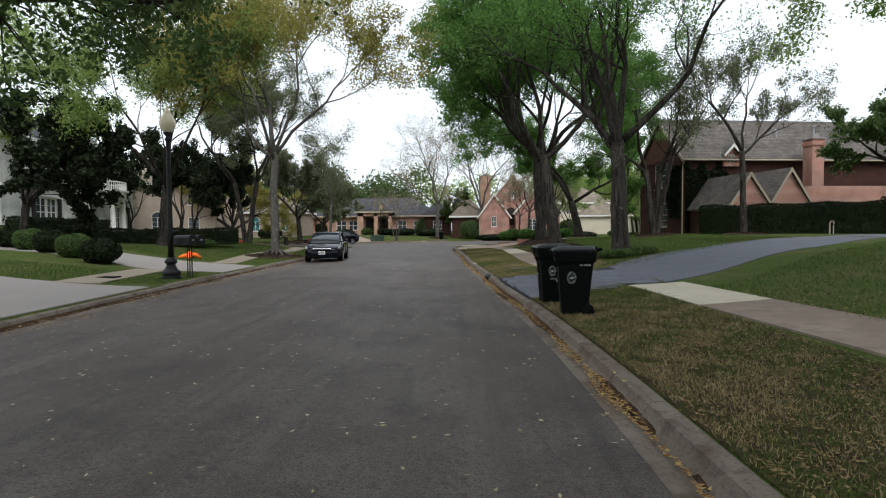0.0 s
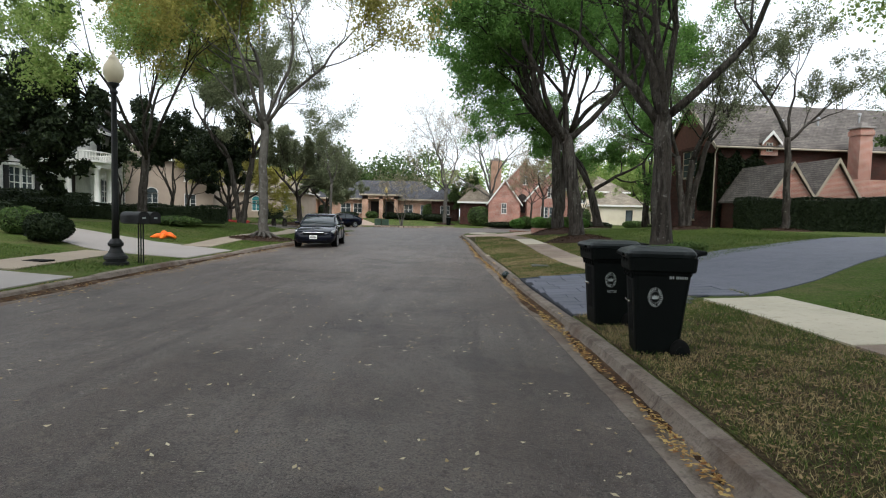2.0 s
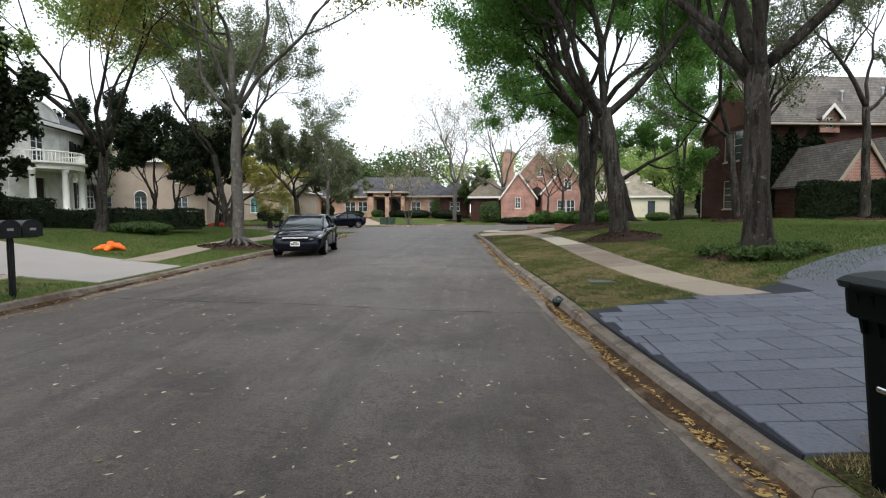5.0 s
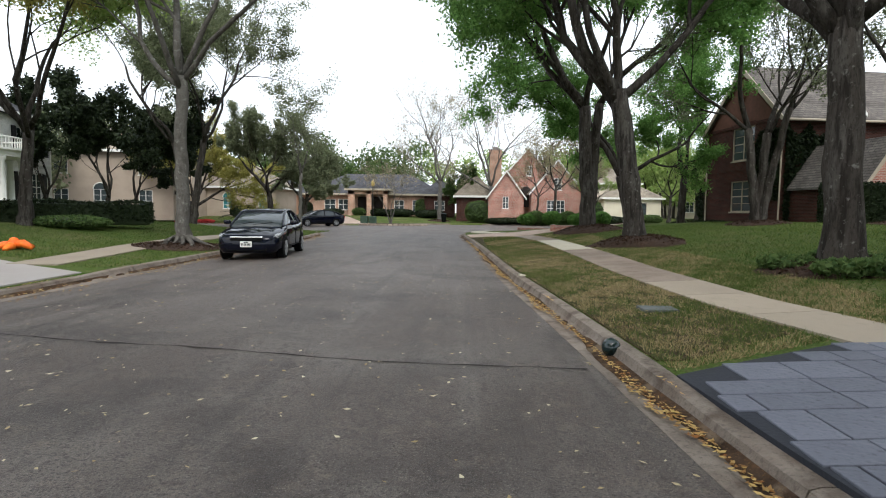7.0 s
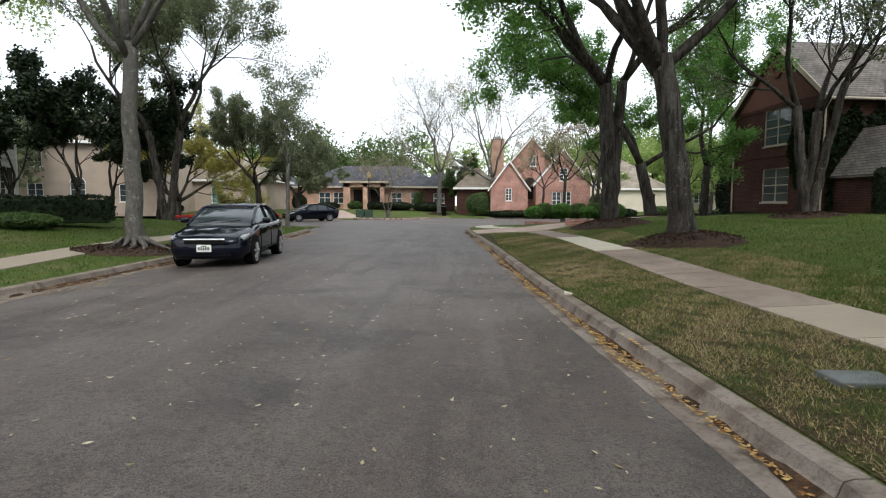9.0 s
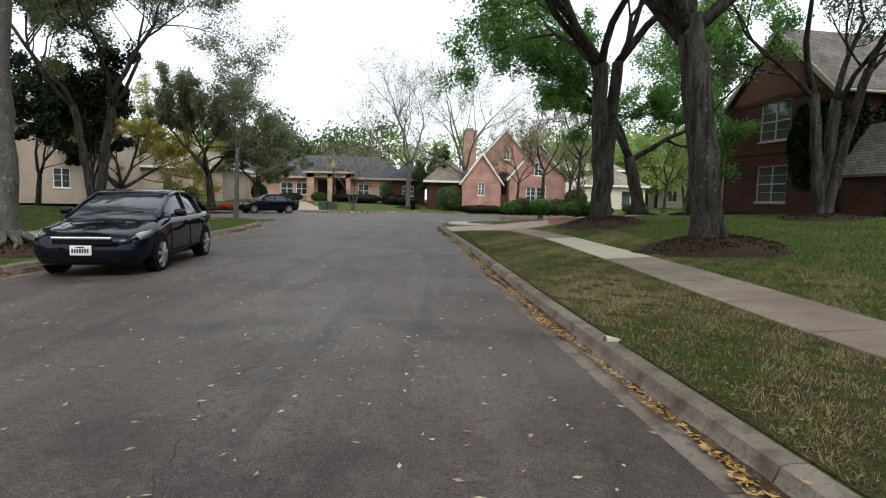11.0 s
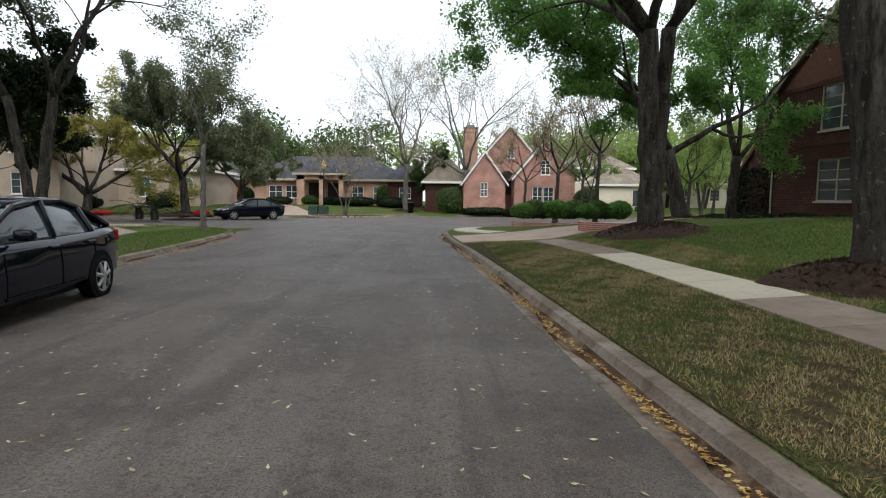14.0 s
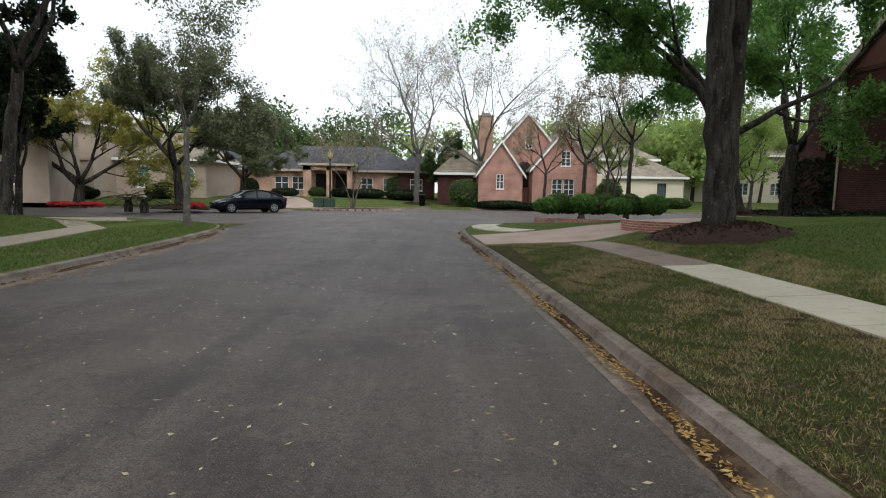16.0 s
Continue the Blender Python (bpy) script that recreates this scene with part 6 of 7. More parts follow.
def bin_(x, y, z, turn, label, recycle):
    """A wheeled bin, its front towards -x, the printed side towards -y."""
    root = thing("wheeled_bin", pose(x, y, z, 0, 0, turn) @ Matrix.Diagonal((0.77, 0.88, 1.04, 1)), label, "bin", "wheeled bins")

    def ring(zz, x0, x1, hw, r=0.06):
        out = []
        for cx, cy, a0 in ((x1 - r, hw - r, 0), (x0 + r, hw - r, 90), (x0 + r, -hw + r, 180), (x1 - r, -hw + r, 270)):
            for k in range(4):
                a = radians(a0 + k * 30)
                out.append((cx + r * math.cos(a), cy + r * math.sin(a), zz))
        return out

    ring_loft([ring(0.0, -0.24, 0.22, 0.235), ring(0.03, -0.25, 0.26, 0.245), ring(0.55, -0.30, 0.33, 0.275), ring(0.82, -0.325, 0.37, 0.29), ring(0.84, -0.335, 0.385, 0.30), ring(0.99, -0.345, 0.395, 0.31)]).make("tub", BINP, root, smooth=False)
    rim = ring_loft([ring(0.86, -0.37, 0.41, 0.325), ring(0.875, -0.385, 0.42, 0.34), ring(0.99, -0.395, 0.43, 0.35), ring(1.005, -0.38, 0.42, 0.335)]).make("rim", BINP, root)
    ribs = Mesh()
    for k in range(5):
        ribs.prism([(-0.37, 0.99), (-0.405, 0.97), (-0.345, 0.79), (-0.32, 0.79)], -0.22 + k * 0.11 - 0.012, -0.22 + k * 0.11 + 0.012, "y")
    ribs.make("rib", BINP, root)
    lid = ring_loft([ring(1.0, -0.43, 0.40, 0.355), ring(1.03, -0.44, 0.41, 0.365), ring(1.055, -0.40, 0.40, 0.34), ring(1.085, -0.28, 0.38, 0.26, 0.1)]).make("lid", BINLID, root, "dusty black lid")
    Mesh().box(-0.47, -0.2, 1.0, -0.41, 0.2, 1.03, 0.01).make("lid_grip", BINP, lid)
    h = Mesh().tube([(0.36, -0.25, 1.0), (0.47, -0.25, 1.04), (0.52, -0.24, 1.045)], 0.022, 8).tube([(0.36, 0.25, 1.0), (0.47, 0.25, 1.04), (0.52, 0.24, 1.045)], 0.022, 8).tube([(0.52, -0.27, 1.045), (0.52, 0.27, 1.045)], 0.02, 10)
    h.make("handle", BINP, root)
    Mesh().prism([(-0.277, 0.27), (-0.3235, 0.76), (-0.30, 0.76), (-0.25, 0.27)], -0.10, 0.10, "y").make("catch_recess", RUBBER, root)
    Mesh().tube([(-0.338, -0.105, 0.56), (-0.338, 0.105, 0.56)], 0.013, 8).make("catch_bar", CHROME, root)
    for s in (-1, 1):
        wh = Mesh().lathe([(0.05, -0.035), (0.1, -0.035), (0.118, -0.02), (0.118, 0.02), (0.1, 0.035), (0.05, 0.035)], 20)
        w = wh.make("wheel", RUBBER, root, smooth=True, at=pose(0.27, s * 0.27, 0.118, 90, 0, 0))
        Mesh().lathe([(0.055, -0.04), (0.055, 0.04), (0.02, 0.045)], 14).make("hub", BINP, w)
    Mesh().tube([(0.30, -0.29, 0.125), (0.30, 0.29, 0.125)], 0.014, 8).make("axle", ALLOY, root)
    # printed badge, as plain shapes
    b = Mesh()
    at = pose(-0.06, -0.2915, 0.625, 90 - 3.2, 0, 0) @ Matrix.Diagonal((0.8, 0.8, 1, 1))
    for ro in (0.112, 0.072):
        n0 = len(b.v)
        for k in range(36):
            a = 2 * math.pi * k / 36
            b.v += [(ro * math.cos(a), ro * math.sin(a), 0.004), ((ro - 0.004) * math.cos(a), (ro - 0.004) * math.sin(a), 0.004)]
        for k in range(36):
            j = (k + 1) % 36
            b.f.append((n0 + 2 * k, n0 + 2 * k + 1, n0 + 2 * j + 1, n0 + 2 * j))
    for k in range(24):
        if k in (5, 19):
            continue
        a = 2 * math.pi * k / 24
        t = pose(0, 0, 0, 0, 0, math.degrees(a))
        b.box(0.082, -0.006, 0.002, 0.102, 0.006, 0.004, 0, t)
    b.prism([(-0.045, -0.022), (0.045, -0.022), (0.055, 0.022), (0.028, 0.004), (0.016, 0.03), (0, 0.006), (-0.016, 0.03), (-0.028, 0.004), (-0.055, 0.022)], 0.002, 0.004)
    b.make("badge", PRINT, root, "faded white round badge", at=at)
    bars = Mesh()
    for k in range(11):
        if k != 3:
            bars.box(0.12 + k * 0.021, -0.318, 0.835, 0.132 + k * 0.021, -0.3135, 0.865)
    if not recycle:
        bars2 = Mesh()
        for k in range(11):
            if k != 3:
                bars2.box(0.10 + k * 0.02, -0.3, 0.80, 0.112 + k * 0.02, -0.2975, 0.826)
        bars2.make("serial_bars", PRINT, root)
    else:
        cu = bpy.data.curves.new("lettering", "FONT")
        cu.body, cu.size, cu.extrude, cu.align_x = "RECYCLE", 0.036, 0.001, "CENTER"
        cu.materials.append(PRINT)
        t = new("lettering", cu)
        t.parent = root
        t.matrix_basis = pose(-0.03, -0.286, 0.475, 90 - 3.2, 0, 0)
    return root


bin_(2.58, 8.5, 0.0, -6, "black wheeled refuse bin with white badge at the kerb", False)
bin_(2.46, 9.95, 0.0, 4, "black wheeled recycling bin standing on the driveway apron", True)

# ---- street furniture ----


def street_lamp(x, y, height, label, globe):
    root = thing("street_lamp", pose(x, y, gz(x, y) - 0.02), label, "street lamp", "street lamps")
    base = Mesh().lathe([(0.27, 0), (0.27, 0.08), (0.225, 0.10), (0.225, 0.14), (0.262, 0.17), (0.25, 0.23), (0.17, 0.3), (0.125, 0.4), (0.12, 0.44), (0.165, 0.48), (0.17, 0.53), (0.125, 0.6), (0.09, 0.64)], 24)
    base.make("base", IRON, root, smooth=False)
    post = Mesh().lathe([(0.085, 0.58), (0.075, 1.5), (0.058, height - 1.0), (0.058, height - 0.95), (0.085, height - 0.93), (0.085, height - 0.88), (0.055, height - 0.85), (0.06, height - 0.8), (0.12, height - 0.74), (0.12, height - 0.7)], 16)
    post.make("post", IRON, root, smooth=True)
    g = Mesh().lathe([(0.105, height - 0.7), (0.17, height - 0.62), (0.215, height - 0.5), (0.22, height - 0.42), (0.19, height - 0.3), (0.13, height - 0.2), (0.11, height - 0.17), (0.115, height - 0.14), (0.07, height - 0.08), (0.04, height - 0.05)], 24).make("globe", globe, root, smooth=True)
    Mesh().lathe([(0.04, height - 0.06), (0.03, height - 0.03), (0.045, height - 0.01), (0.01, height + 0.06)], 12).make("finial", globe, g, smooth=True)
    return root


street_lamp(-7.72, 15.3, 4.95, "black cast-iron street lamp with cream acorn globe", GLOBE)
street_lamp(-10.3, 69.6, 4.75, "black street lamp with amber globe in the island", AMBER)
street_lamp(24.5, 62.0, 4.6, "black street lamp with cream globe beyond the lawn", GLOBE)


def mailbox(x, y, turn):
    root = thing("mailbox", pose(x, y, gz(x, y), 0, 0, turn), "pair of black mailboxes on thin iron posts", "mailbox")
    for s in (-0.18, 0.18):
        prof = [(s - 0.16, 1.0), (s + 0.16, 1.0), (s + 0.16, 1.16)] + [(s + 0.16 * math.cos(k * math.pi / 10), 1.16 + 0.11 * math.sin(k * math.pi / 10)) for k in range(1, 10)] + [(s - 0.16, 1.16)]
        b = Mesh().prism(prof, -0.25, 0.27, "y").make("box", BLACKP, root)
        Mesh().prism([((a - s) * 1.05 + s, (c - 1.1) * 1.05 + 1.1) for a, c in prof], -0.275, -0.25, "y").make("flap", BLACKP, b)
        Mesh().box(s - 0.05, -0.283, 1.1, s + 0.05, -0.276, 1.14).make("number_bars", PRINT, b)
    Mesh().box(-0.34, -0.2, 0.975, 0.34, 0.22, 1.0, 0.01).make("shelf", BLACKP, root)
    for s in (-0.1, 0.0, 0.1):
        Mesh().tube([(s * 0.3, s, -0.1), (s * 0.3, s, 0.9), (s * 0.6, s * 1.3, 0.98)], 0.018, 8).make("post", IRON, root)
    return root


mailbox(-7.42, 15.8, 78)

# glass ball on the kerb, drain pipe, utility lids
ball = thing("glass_ball", pose(1.5, 15.88, -0.060), "dark green glass float lying on the kerb", "ball")
Mesh().lathe([(0.004 + 0.088 * math.sin(math.pi * k / 18), 0.088 - 0.088 * math.cos(math.pi * k / 18)) for k in range(19)], 28).make("ball", BALL, ball, smooth=True)
Mesh().lathe([(0.016, 0.165), (0.016, 0.182), (0.008, 0.184)], 12).make("stopper", IRON, ball)
pipe = thing("drain_pipe", pose(1.2, 21.6, 0.015), "broken white drain pipe end in the kerb", "pipe")
Mesh().lathe([(0.05, -0.2), (0.05, 0.08), (0.043, 0.08), (0.043, -0.2)], 14).make("pipe_end", PALE, pipe, at=pose(0, 0, 0.03, 0, -75, 12))
lidm = thing("valve_box", pose(2.5, 17.55, gz(2.5, 17.55) + 0.02), "grey-green metal utility lid set in the verge", "lid")
Mesh().box(-0.22, -0.15, -0.02, 0.22, 0.15, 0.03, 0.012).make("cover", LIDGREY, lidm)
lidm2 = thing("valve_box", pose(-9.4, 15.0, gz(-9.4, 15.0)), "dark plastic utility lid set in the lawn", "lid")
Mesh().box(-0.26, -0.2, -0.02, 0.26, 0.2, 0.05, 0.015).make("cover", RUBBER, lidm2)
stand = thing("standpipe", pose(20.6, 30.6, gz(20.6, 30.6)), "pale bent standpipe beside the hedge", "pipe")
Mesh().tube([(0, 0, -0.1), (0, 0, 0.6), (0.08, 0, 0.72), (0.2, 0, 0.7), (0.22, 0, 0.55)], 0.04, 8).tube([(0.2, 0, -0.1), (0.2, 0, 0.5)], 0.03, 8).make("pipe", WALK, stand)
toy = thing("toy", pose(-12.0, 24.6, gz(-12.0, 24.6)), "crumpled orange and yellow plastic toy on the lawn", "toy")
rngt = np.random.default_rng(9)
for k in range(5):
    a = k * 1.25
    pts = [(0, 0, 0.12), (0.25 * math.cos(a), 0.25 * math.sin(a), 0.16 - 0.02 * k), (0.5 * math.cos(a), 0.5 * math.sin(a), 0.03)]
    Mesh().tube(pts, [0.12, 0.11, 0.05], 7).make("arm", ORANGE, toy, smooth=True)
Mesh().lathe([(0.02, 0.02), (0.16, 0.06), (0.17, 0.16), (0.08, 0.3), (0.02, 0.32)], 12).make("head", ORANGE, toy, smooth=True)
box_g = thing("utility_box", pose(-11.1, 69.2, 0.1), "dark green utility cabinets beside the street lamp", "cabinet")
Mesh().box(-0.45, -0.3, 0, 0.35, 0.3, 0.8, 0.03).make("cabinet", COPPER, box_g)
Mesh().box(0.45, -0.25, 0, 1.25, 0.25, 0.75, 0.03).make("cabinet", COPPER, box_g)
rb = thing("refuse_bin", pose(-2.95, 77.3, gz(-2.95, 77.3)), "dark green bin at the far kerb", "bin")
Mesh().lathe([(0.25, 0), (0.33, 0.9), (0.36, 0.92), (0.36, 1.0), (0.2, 1.08)], 14).make("tub", BINP, rb)
Mesh().lathe([(0.37, 1.0), (0.37, 1.04), (0.15, 1.12)], 14).make("lid", BINLID, rb)
isl = thing("planted_island", pose(-7.6, 66.2, 0.0), "stone-edged mulch island with low plants", "planting bed")
ringp = [(3.3 * math.cos(k * math.pi / 16), 2.2 * math.sin(k * math.pi / 16)) for k in range(32)]
Mesh().prism(ringp, -0.05, 0.14).make("mulch", MULCH, isl)
for k in range(40):
    a = 2 * math.pi * k / 40
    Mesh().box(-0.22, -0.13, 0, 0.22, 0.13, 0.2, 0.05, pose(3.4 * math.cos(a), 2.3 * math.sin(a), -0.05, 0, 0, math.degrees(a) + 90)).make("stone", STONE, isl)


def mulch_ring(x, y, r, h, seed, material=MULCH):
    """A low mound of bark round a tree, ragged at its edge."""
    rng = np.random.default_rng(seed)
    root = thing("mulch_bed", pose(x, y, 0), "dark bark mulch mound round a tree", "mulch", "mulch rings")
    m, n = Mesh(), 40
    for ri, f in enumerate((0.12, 0.4, 0.7, 0.9, 1.0, 1.06)):
        for k in range(n):
            a = 2 * math.pi * k / n
            rr = r * f * (1 + 0.07 * math.sin(3 * a + seed) + 0.04 * math.sin(7 * a))
            px, py = rr * math.cos(a), rr * math.sin(a)
            zz = gz(x + px, y + py) + h * (1 - f ** 2) + (0.03 if f < 1.05 else -0.06) + rng.normal() * 0.012
            m.v.append((px, py, zz))
    for i in range(5):
        for k in range(n):
            j = (k + 1) % n
            m.f.append((i * n + k, i * n + j, (i + 1) * n + j, (i + 1) * n + k))
    m.f.append(tuple(range(n)))
    m.make("mound", material, root, smooth=True)
    q = rng.normal(size=(1300, 2)) * r * 0.45
    q = q[np.hypot(*q.T) < r * 0.97]
    zz = lawn_z(x + q[:, 0], y + q[:, 1]) + h * np.clip(1 - (np.hypot(*q.T) / r) ** 2, 0, 1) + 0.045
    tagged(leaves_mesh("bark_litter", np.c_[q, zz], 0.045, MULCH, root, rng, 2.2), kind="stuff")


for k, (x, y, r, h) in enumerate(((6.5, 20.3, 1.2, 0.12), (5.5, 28.3, 1.5, 0.3), (5.9, 37.6, 1.7, 0.3), (12.8, 35.4, 1.3, 0.15), (17.4, 33.4, 1.2, 0.1), (9.9, 44.3, 1.2, 0.15), (-9.2, 28.0, 1.5, 0.12), (-3.6, 79.5, 1.4, 0.2), (2.9, 79.5, 1.4, 0.2), (-17.2, 58, 1.5, 0.15))):
    mulch_ring(x, y, r, h, 200 + k)
roots = thing("tree_roots", pose(-9.2, 28.0, gz(-9.2, 28.0)), "bare grey roots spreading from the tree", "roots")
rr = np.random.default_rng(33)
for k in range(14):
    a, ln = k * 0.45 + rr.uniform(-0.2, 0.2), rr.uniform(0.7, 1.6)
    Mesh().tube([(0.22 * math.cos(a), 0.22 * math.sin(a), 0.35), (0.5 * ln * math.cos(a + 0.1), 0.5 * ln * math.sin(a + 0.1), 0.17), (ln * math.cos(a - 0.15), ln * math.sin(a - 0.15), 0.02)], [0.09, 0.055, 0.025], 6).make("root", PALEBARK, roots, smooth=True)
for k, (x, y) in enumerate(((6.1, 19.5), (7.2, 19.7), (6.9, 20.9), (5.8, 20.6), (6.5, 19.2))):
    bush("ivy_clump", x, y, 0.5, 0.4, 0.13, "low ivy at the foot of the oak", MIDG, 900, 0.07, 2, seed=230 + k, core=False, group="ivy clumps", category="plant")

# brick-edged bed near the twin oak
bed = thing("brick_planter", pose(5.0, 40.6, gz(5.0, 40.6) - 0.05), "low curved brick planter wall by the driveway", "planter")
for k in range(16):
    a0 = radians(150 + k * 8)
    for c in range(5):
        Mesh().box(-0.115, -0.05, 0, 0.115, 0.05, 0.068, 0.008, pose(1.6 * math.cos(a0) + 1.2, 1.6 * math.sin(a0), 0.074 * c, 0, 0, math.degrees(a0) + 90)).make("brick", BRICKPINK, bed)
edge = thing("bed_edging", pose(0, 0, 0), "brown brick edging of the raised corner bed", "edging")
for k in range(30):
    x = 3.9 + 0.24 * k
    y = 52.2 - 0.35 * math.sin(k / 30 * math.pi)
    Mesh().box(-0.11, -0.06, -0.1, 0.11, 0.06, 0.16, 0.01, pose(x, y, gz(x, y), 0, 0, 0)).make("brick", BRICKPINK, edge)

def sago(x, y, n, length, seed):
    """A sago palm: stiff fronds arching from a short trunk."""
    rng = np.random.default_rng(seed)
    root = thing("sago_palm", pose(x, y, gz(x, y)), "dark green sago palm beside the walk", "palm", "palms")
    Mesh().lathe([(0.22, -0.1), (0.25, 0.3), (0.16, 0.6)], 10).make("trunk", BARK, root)
    for k in range(n):
        a, e = k * 2.4, rng.uniform(0.2, 1.2)
        m, pts = Mesh(), []
        for i in range(9):
            t = i / 8
            pts.append(Vector((math.cos(a) * length * t * math.cos(e * (1 - t)), math.sin(a) * length * t * math.cos(e * (1 - t)), 0.55 + length * (math.sin(e) * t - 0.55 * t * t))))
        m.tube(pts, 0.012, 4)
        s = Vector((-math.sin(a), math.cos(a), 0))
        for i in range(1, 40):
            t = i / 40 * 8
            q = pts[int(t)].lerp(pts[int(t) + 1], t - int(t))
            w = 0.2 * math.sin(math.pi * min(1, i / 40 + 0.12))
            for sg in (-1, 1):
                c = q + s * (sg * w) + Vector((math.cos(a) * 0.06, math.sin(a) * 0.06, 0.03))
                m.add([q, q + Vector((math.cos(a) * 0.025, math.sin(a) * 0.025, 0)), c], [(0, 1, 2)])
        m.make("frond", DARK, root)


sago(-19.0, 55.5, 22, 1.7, 1)
sago(-17.6, 54.6, 18, 1.4, 2)

# ---- stamped slabs of the driveway, nearest the street ----
rngs = np.random.default_rng(44)
kinds = {}
row = 0
yy = 10.45
while yy < 15.5:
    d = 0.30 if row % 3 else 0.45
    xx = 1.5 + rngs.uniform(-0.3, 0.0)
    while xx < 5.25:
        w = rngs.choice([0.3, 0.45, 0.6, 0.75])
        xr = float(np.interp(yy + d / 2, KR[:208, 1], KR[:208, 0])) + 0.078
        x0, x1 = max(xx, xr), min(xx + w, 5.2)
        lim = 14.75 + 0.5 * (x0 - 1.65) + (0.12 if x0 > 3 else 0)
        if x1 - x0 > 0.1 and yy + d * 0.6 < lim and yy + d * 0.4 > 10.2 + 0.72 * (x0 - 2.1):
            key = (round(x1 - x0, 2), d)
            if key not in kinds:
                kinds[key] = Mesh().box(0.006, 0.006, -0.1, key[0] - 0.006, d - 0.006, 0.0, 0.006)
                ob = kinds[key].make("paver", BLUESLAB, drive)
                kinds[key] = ob.data
            else:
                ob = new("paver", kinds[key])
                ob.parent = drive
            xm, ym = x0 + key[0] / 2, yy + d / 2
            e = 0.2
            sx, sy = (gz(xm + e, ym) - gz(xm - e, ym)) / (2 * e), (gz(xm, ym + e) - gz(xm, ym - e)) / (2 * e)
            ob.matrix_basis = pose(x0, yy, gz(xm, ym) + 0.03 - sx * key[0] / 2 - sy * d / 2, math.degrees(math.atan(sy)), -math.degrees(math.atan(sx)), 0)
        xx += w
    yy += d
    row += 1
kx = [float(np.interp(v, KR[:208, 1], KR[:208, 0])) + 0.05 for v in (14.85, 13.5, 12.5, 11.5, 10.45)]
path_piece([(5.3, 12.4), (5.3, 16.7), (3.6, 15.75)] + list(zip(kx, (14.85, 13.5, 12.5, 11.5, 10.45))), BLUEJOINT, "joint_bed", drive, lift=0.018)

# ---- grass blades and fallen leaves ----


def scatter(name, x0, x1, y0, y1, n, size, material, seed, label, keep, lift=0.0, flat=False, height=0.05):
    rng = np.random.default_rng(seed)
    x, y = rng.uniform(x0, x1, n), rng.uniform(y0, y1, n)
    k = keep(x, y)
    x, y = x[k], y[k]
    n = len(x)
    out = np.minimum(away(KR, x, y), away(KL, x, y))
    side = np.interp(y, KR[:208, 1], KR[:208, 0])
    left = np.interp(y, KL[:204, 1], KL[:204, 0])
    on_road = (x < side - 0.36) & (x > left + 0.36)
    gut = ((x >= side - 0.36) & (x < side - 0.1)) | ((x <= left + 0.36) & (x > left + 0.1))
    z = np.where(on_road, road_z(x, y), np.where(gut, -0.062, np.maximum(lawn_z(x, y), 0.02)))
    root = thing(name, pose(0, 0, 0), label, "grass" if not flat else "leaves", kind="stuff")
    a = rng.uniform(0, 6.283, n)
    s = size * rng.uniform(0.5, 1.4, n)
    if flat:
        t = rng.normal(size=n) * 0.25
        dx, dy = np.cos(a) * s, np.sin(a) * s
        wx, wy = -np.sin(a) * s * 0.42, np.cos(a) * s * 0.42
        zz = z + lift + rng.uniform(0.004, 0.012, n)
        v = np.stack([np.c_[x - dx, y - dy, zz + np.abs(t) * s], np.c_[x + wx, y + wy, zz], np.c_[x + dx, y + dy, zz + np.abs(t) * s * 0.6], np.c_[x - wx, y - wy, zz + 0.004]], 1)
        per = 4
    else:
        h = height * rng.uniform(0.5, 1.5, n)
        bx, by = np.cos(a) * size * 0.5, np.sin(a) * size * 0.5
        lx, ly = rng.normal(size=n) * height * 0.9, rng.normal(size=n) * height * 0.9
        v = np.stack([np.c_[x - bx, y - by, z - 0.01], np.c_[x + bx, y + by, z - 0.01], np.c_[x + lx, y + ly, z + h]], 1)
        per = 3
    me = bpy.data.meshes.new(name)
    me.vertices.add(per * n)
    me.vertices.foreach_set("co", v.reshape(-1))
    me.loops.add(per * n)
    me.loops.foreach_set("vertex_index", np.arange(per * n))
    me.polygons.add(n)
    me.polygons.foreach_set("loop_start", np.arange(0, per * n, per))
    me.update(calc_edges=True)
    me.materials.append(material)
    ob = new("blades" if not flat else "leaf_litter", me)
    ob.parent = root


def right_side(x, y):
    return np.interp(y, KR[:208, 1], KR[:208, 0])


def left_side(x, y):
    return np.interp(y, KL[:204, 1], KL[:204, 0])


def verge(x, y):
    e = right_side(x, y)
    drv = (y > 10.35 + 0.72 * np.maximum(x - 2.1, 0)) & (y < 15.0 + 0.5 * np.maximum(x - 1.8, 0)) & (x < 5.6)
    inner = np.interp(y, [-30, 10.7, 15.6, 18, 22, 34, 38.9], [6.0, 4.4, 3.6, 3.25, 3.05, 2.95, 2.25])
    on_walk = (x > inner) & (x < inner + np.where(y < 11, 1.15, 0.98))
    dd = (x - 5.2) * 0.64 - (y - 13.4) * 0.77
    long_drive = (x > 5.2) & (np.abs(dd - 0.25) < 2.2)
    drv2 = (y > 38.4) & (y < 43.5 + (x > 4) * 3) & (x < 12)
    return (x > e + 0.1) & ~drv & ~on_walk & ~long_drive & ~drv2


def clumps(x, y):
    """Uneven patches a few hands wide, 0 to 1."""
    return 0.5 + 0.17 * (np.sin(x * 7.1 + 2.3 * np.sin(y * 3.7)) + np.sin(y * 8.3 + 1.9 * np.sin(x * 5.3)) + np.sin((x + y) * 15.7 + 2.0 * np.sin(y * 6.1 - x * 4.3)))


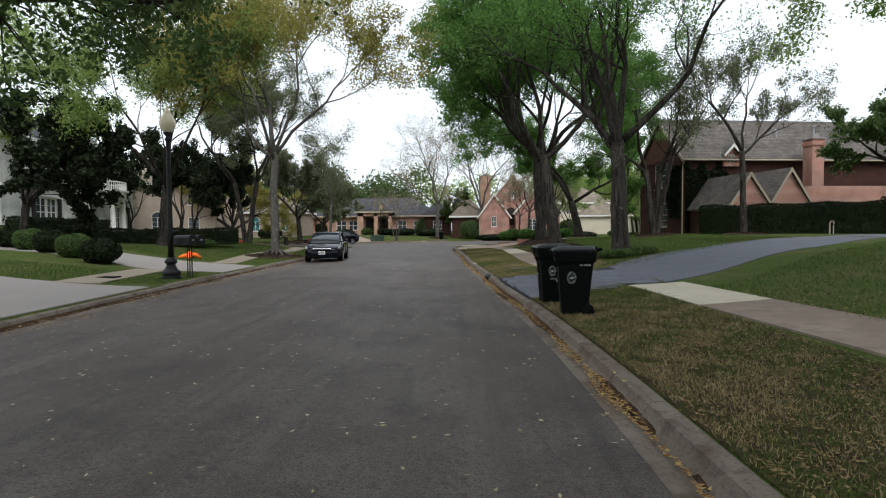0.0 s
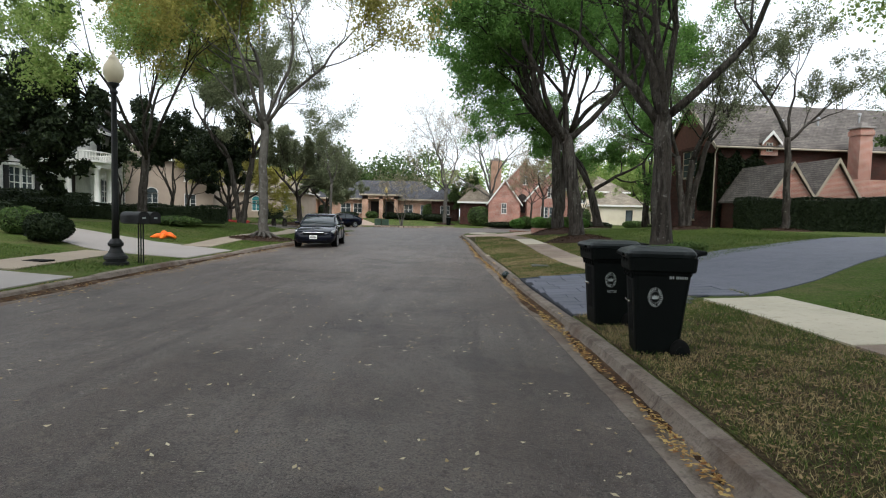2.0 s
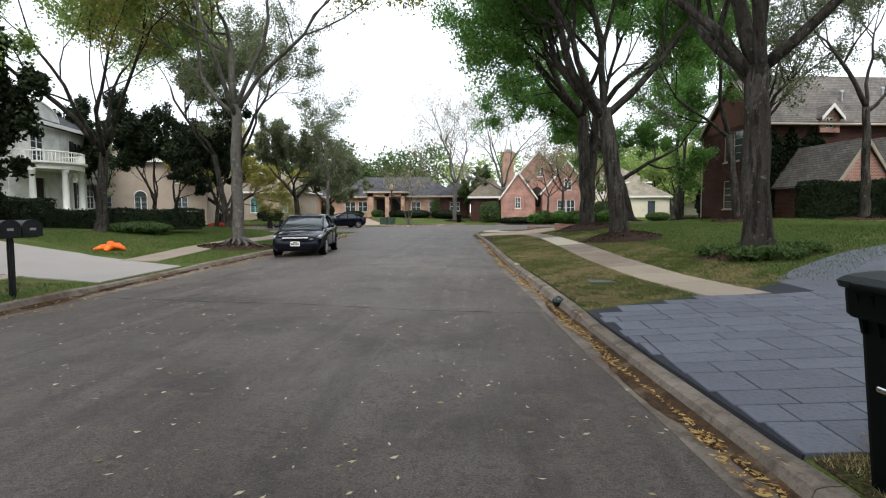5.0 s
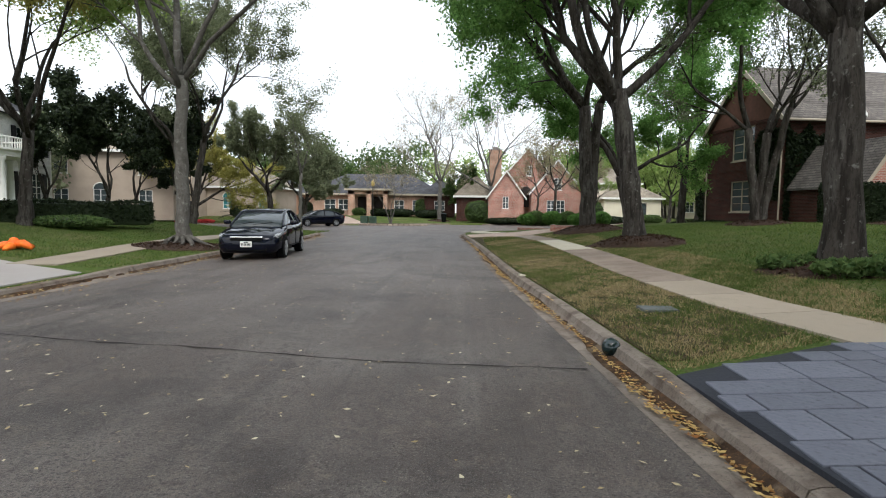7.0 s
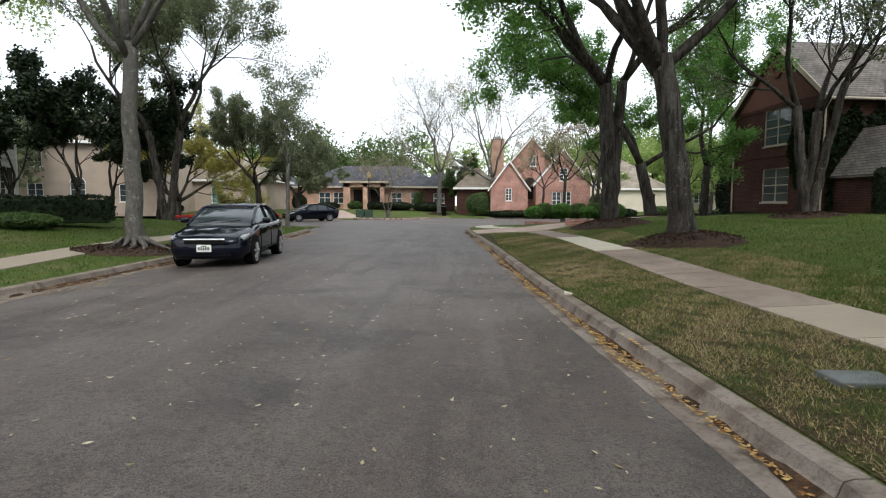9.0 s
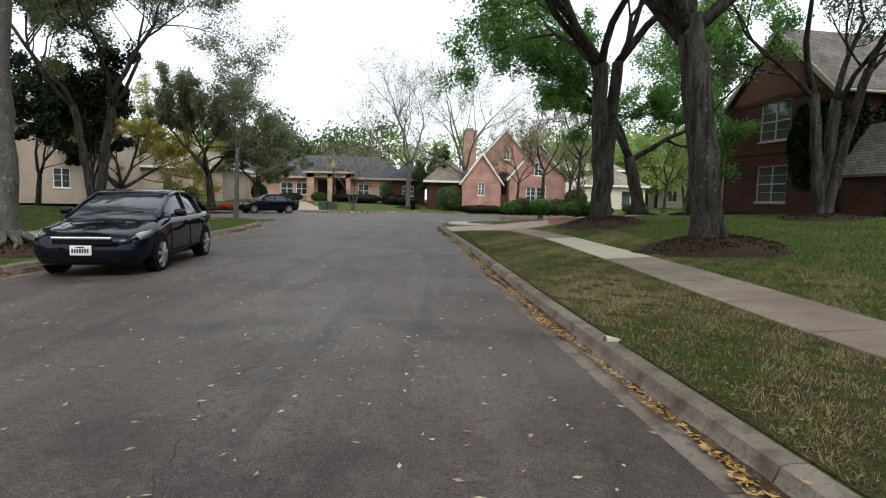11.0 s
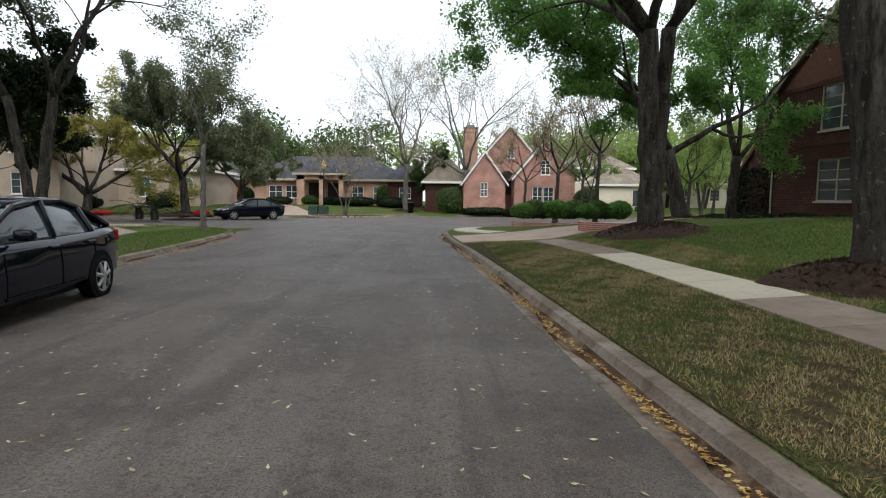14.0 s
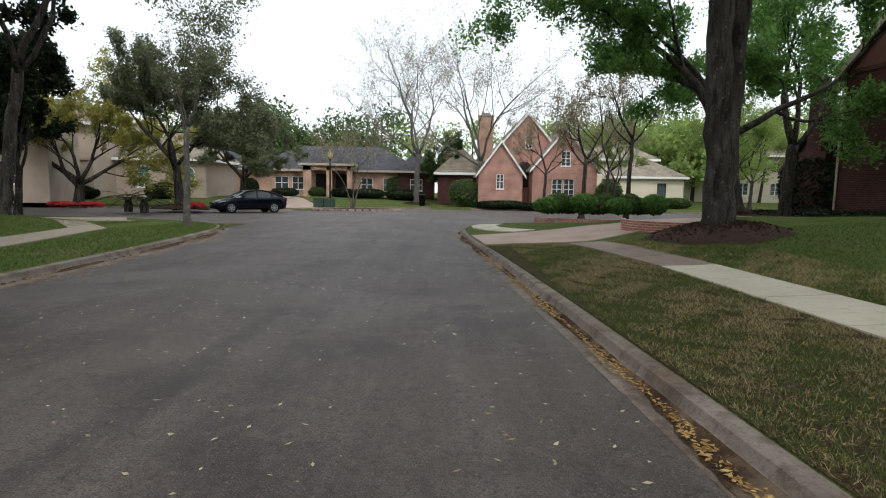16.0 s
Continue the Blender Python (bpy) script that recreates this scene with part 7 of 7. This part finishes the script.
def chance(x, y):
    """An even scatter of numbers from 0 to 1, one for each place."""
    return np.modf(np.abs(np.sin(x * 12.9898 + y * 78.233) * 43758.5453))[0]


def greenness(x, y):
    """How green the verge is: worn straw patches a stride wide between fresher ones, 0 to 1."""
    w = 0.5 + 0.24 * np.sin(x * 1.9 + 1.7 * np.sin(y * 0.83)) + 0.24 * np.sin(y * 1.27 + 1.4 * np.sin(x * 1.7 + 0.6)) + 0.18 * np.sin(x * 5.1 - y * 4.3)
    return np.clip(w, 0.08, 0.92)


scatter("grass", 0.8, 5.5, 1.0, 40, 700000, 0.008, GRASSB, 301, "short fresh green grass of the verge", lambda x, y: verge(x, y) & (clumps(x, y) > 0.34) & (chance(x, y) < greenness(x, y)), height=0.05)
scatter("grass", 0.8, 5.5, 1.0, 40, 700000, 0.009, STRAWB, 317, "dry straw-coloured grass of the verge", lambda x, y: verge(x, y) & (clumps(x, y) < 0.68) & (chance(x, y) > 0.85 * greenness(x, y)), height=0.04)
scatter("fallen_leaves", 1.0, 5.5, 1.0, 40, 60000, 0.015, BROWNLEAF, 316, "brown and straw-coloured leaves caught between the grass tufts", lambda x, y: verge(x, y) & (clumps(x, y) < 0.5), lift=0.012, flat=True)
scatter("grass", 4.0, 15.0, 6.0, 44, 150000, 0.016, GRASSB, 302, "short lawn grass before the brick house", verge, height=0.05)
scatter("grass", -17.0, -7.0, 12.0, 46, 110000, 0.016, GRASSB, 303, "short lawn grass across the street", lambda x, y: (x < left_side(x, y) - 0.1) & ~((y > 17.4) & (y < 21.5 - 0.45 * (x + 7.4))) & ~(y < 13.6) & (np.abs(x - np.interp(y, [13, 18, 22, 27, 36, 41], [-9.2, -10, -9.2, -10.2, -11.0, -12])) > 0.6), height=0.05)
scatter("fallen_leaves", 0.0, 3.0, 1.0, 44, 150000, 0.024, DRYLEAF, 311, "brown leaves lying in the gutter", lambda x, y: (np.abs(x - right_side(x, y) + 0.2) < 0.02 + 0.11 * np.abs(np.sin(y * 0.7 + 1)) * (0.6 + 0.4 * np.sin(y * 3.1))), flat=True)
scatter("fallen_leaves", -6.0, 2.2, 2.0, 42, 2800, 0.024, ROADLEAF, 312, "single leaves scattered over the road", lambda x, y: (x < right_side(x, y) - 0.36) & (x > left_side(x, y) + 0.6), flat=True)
scatter("fallen_leaves", 1.2, 7.0, 1.0, 36, 13000, 0.019, BROWNLEAF, 313, "brown leaves scattered on the verge", verge, lift=0.035, flat=True)
scatter("fallen_leaves", 1.8, 6.0, 1.0, 8.4, 7000, 0.022, BROWNLEAF, 314, "drift of brown leaves on the near verge", verge, lift=0.03, flat=True)
scatter("fallen_leaves", -8.5, -4.5, 6.0, 42, 16000, 0.026, DRYLEAF, 315, "orange-brown leaves along the far gutter", lambda x, y: (np.abs(x - left_side(x, y) - 0.4) < 0.1 + 0.35 * np.abs(np.sin(y * 0.9)) ** 3) | ((np.abs(np.sin(y * 1.3) * np.cos(x * 2.1)) > 0.97) & (x > left_side(x, y) + 0.3)), flat=True)
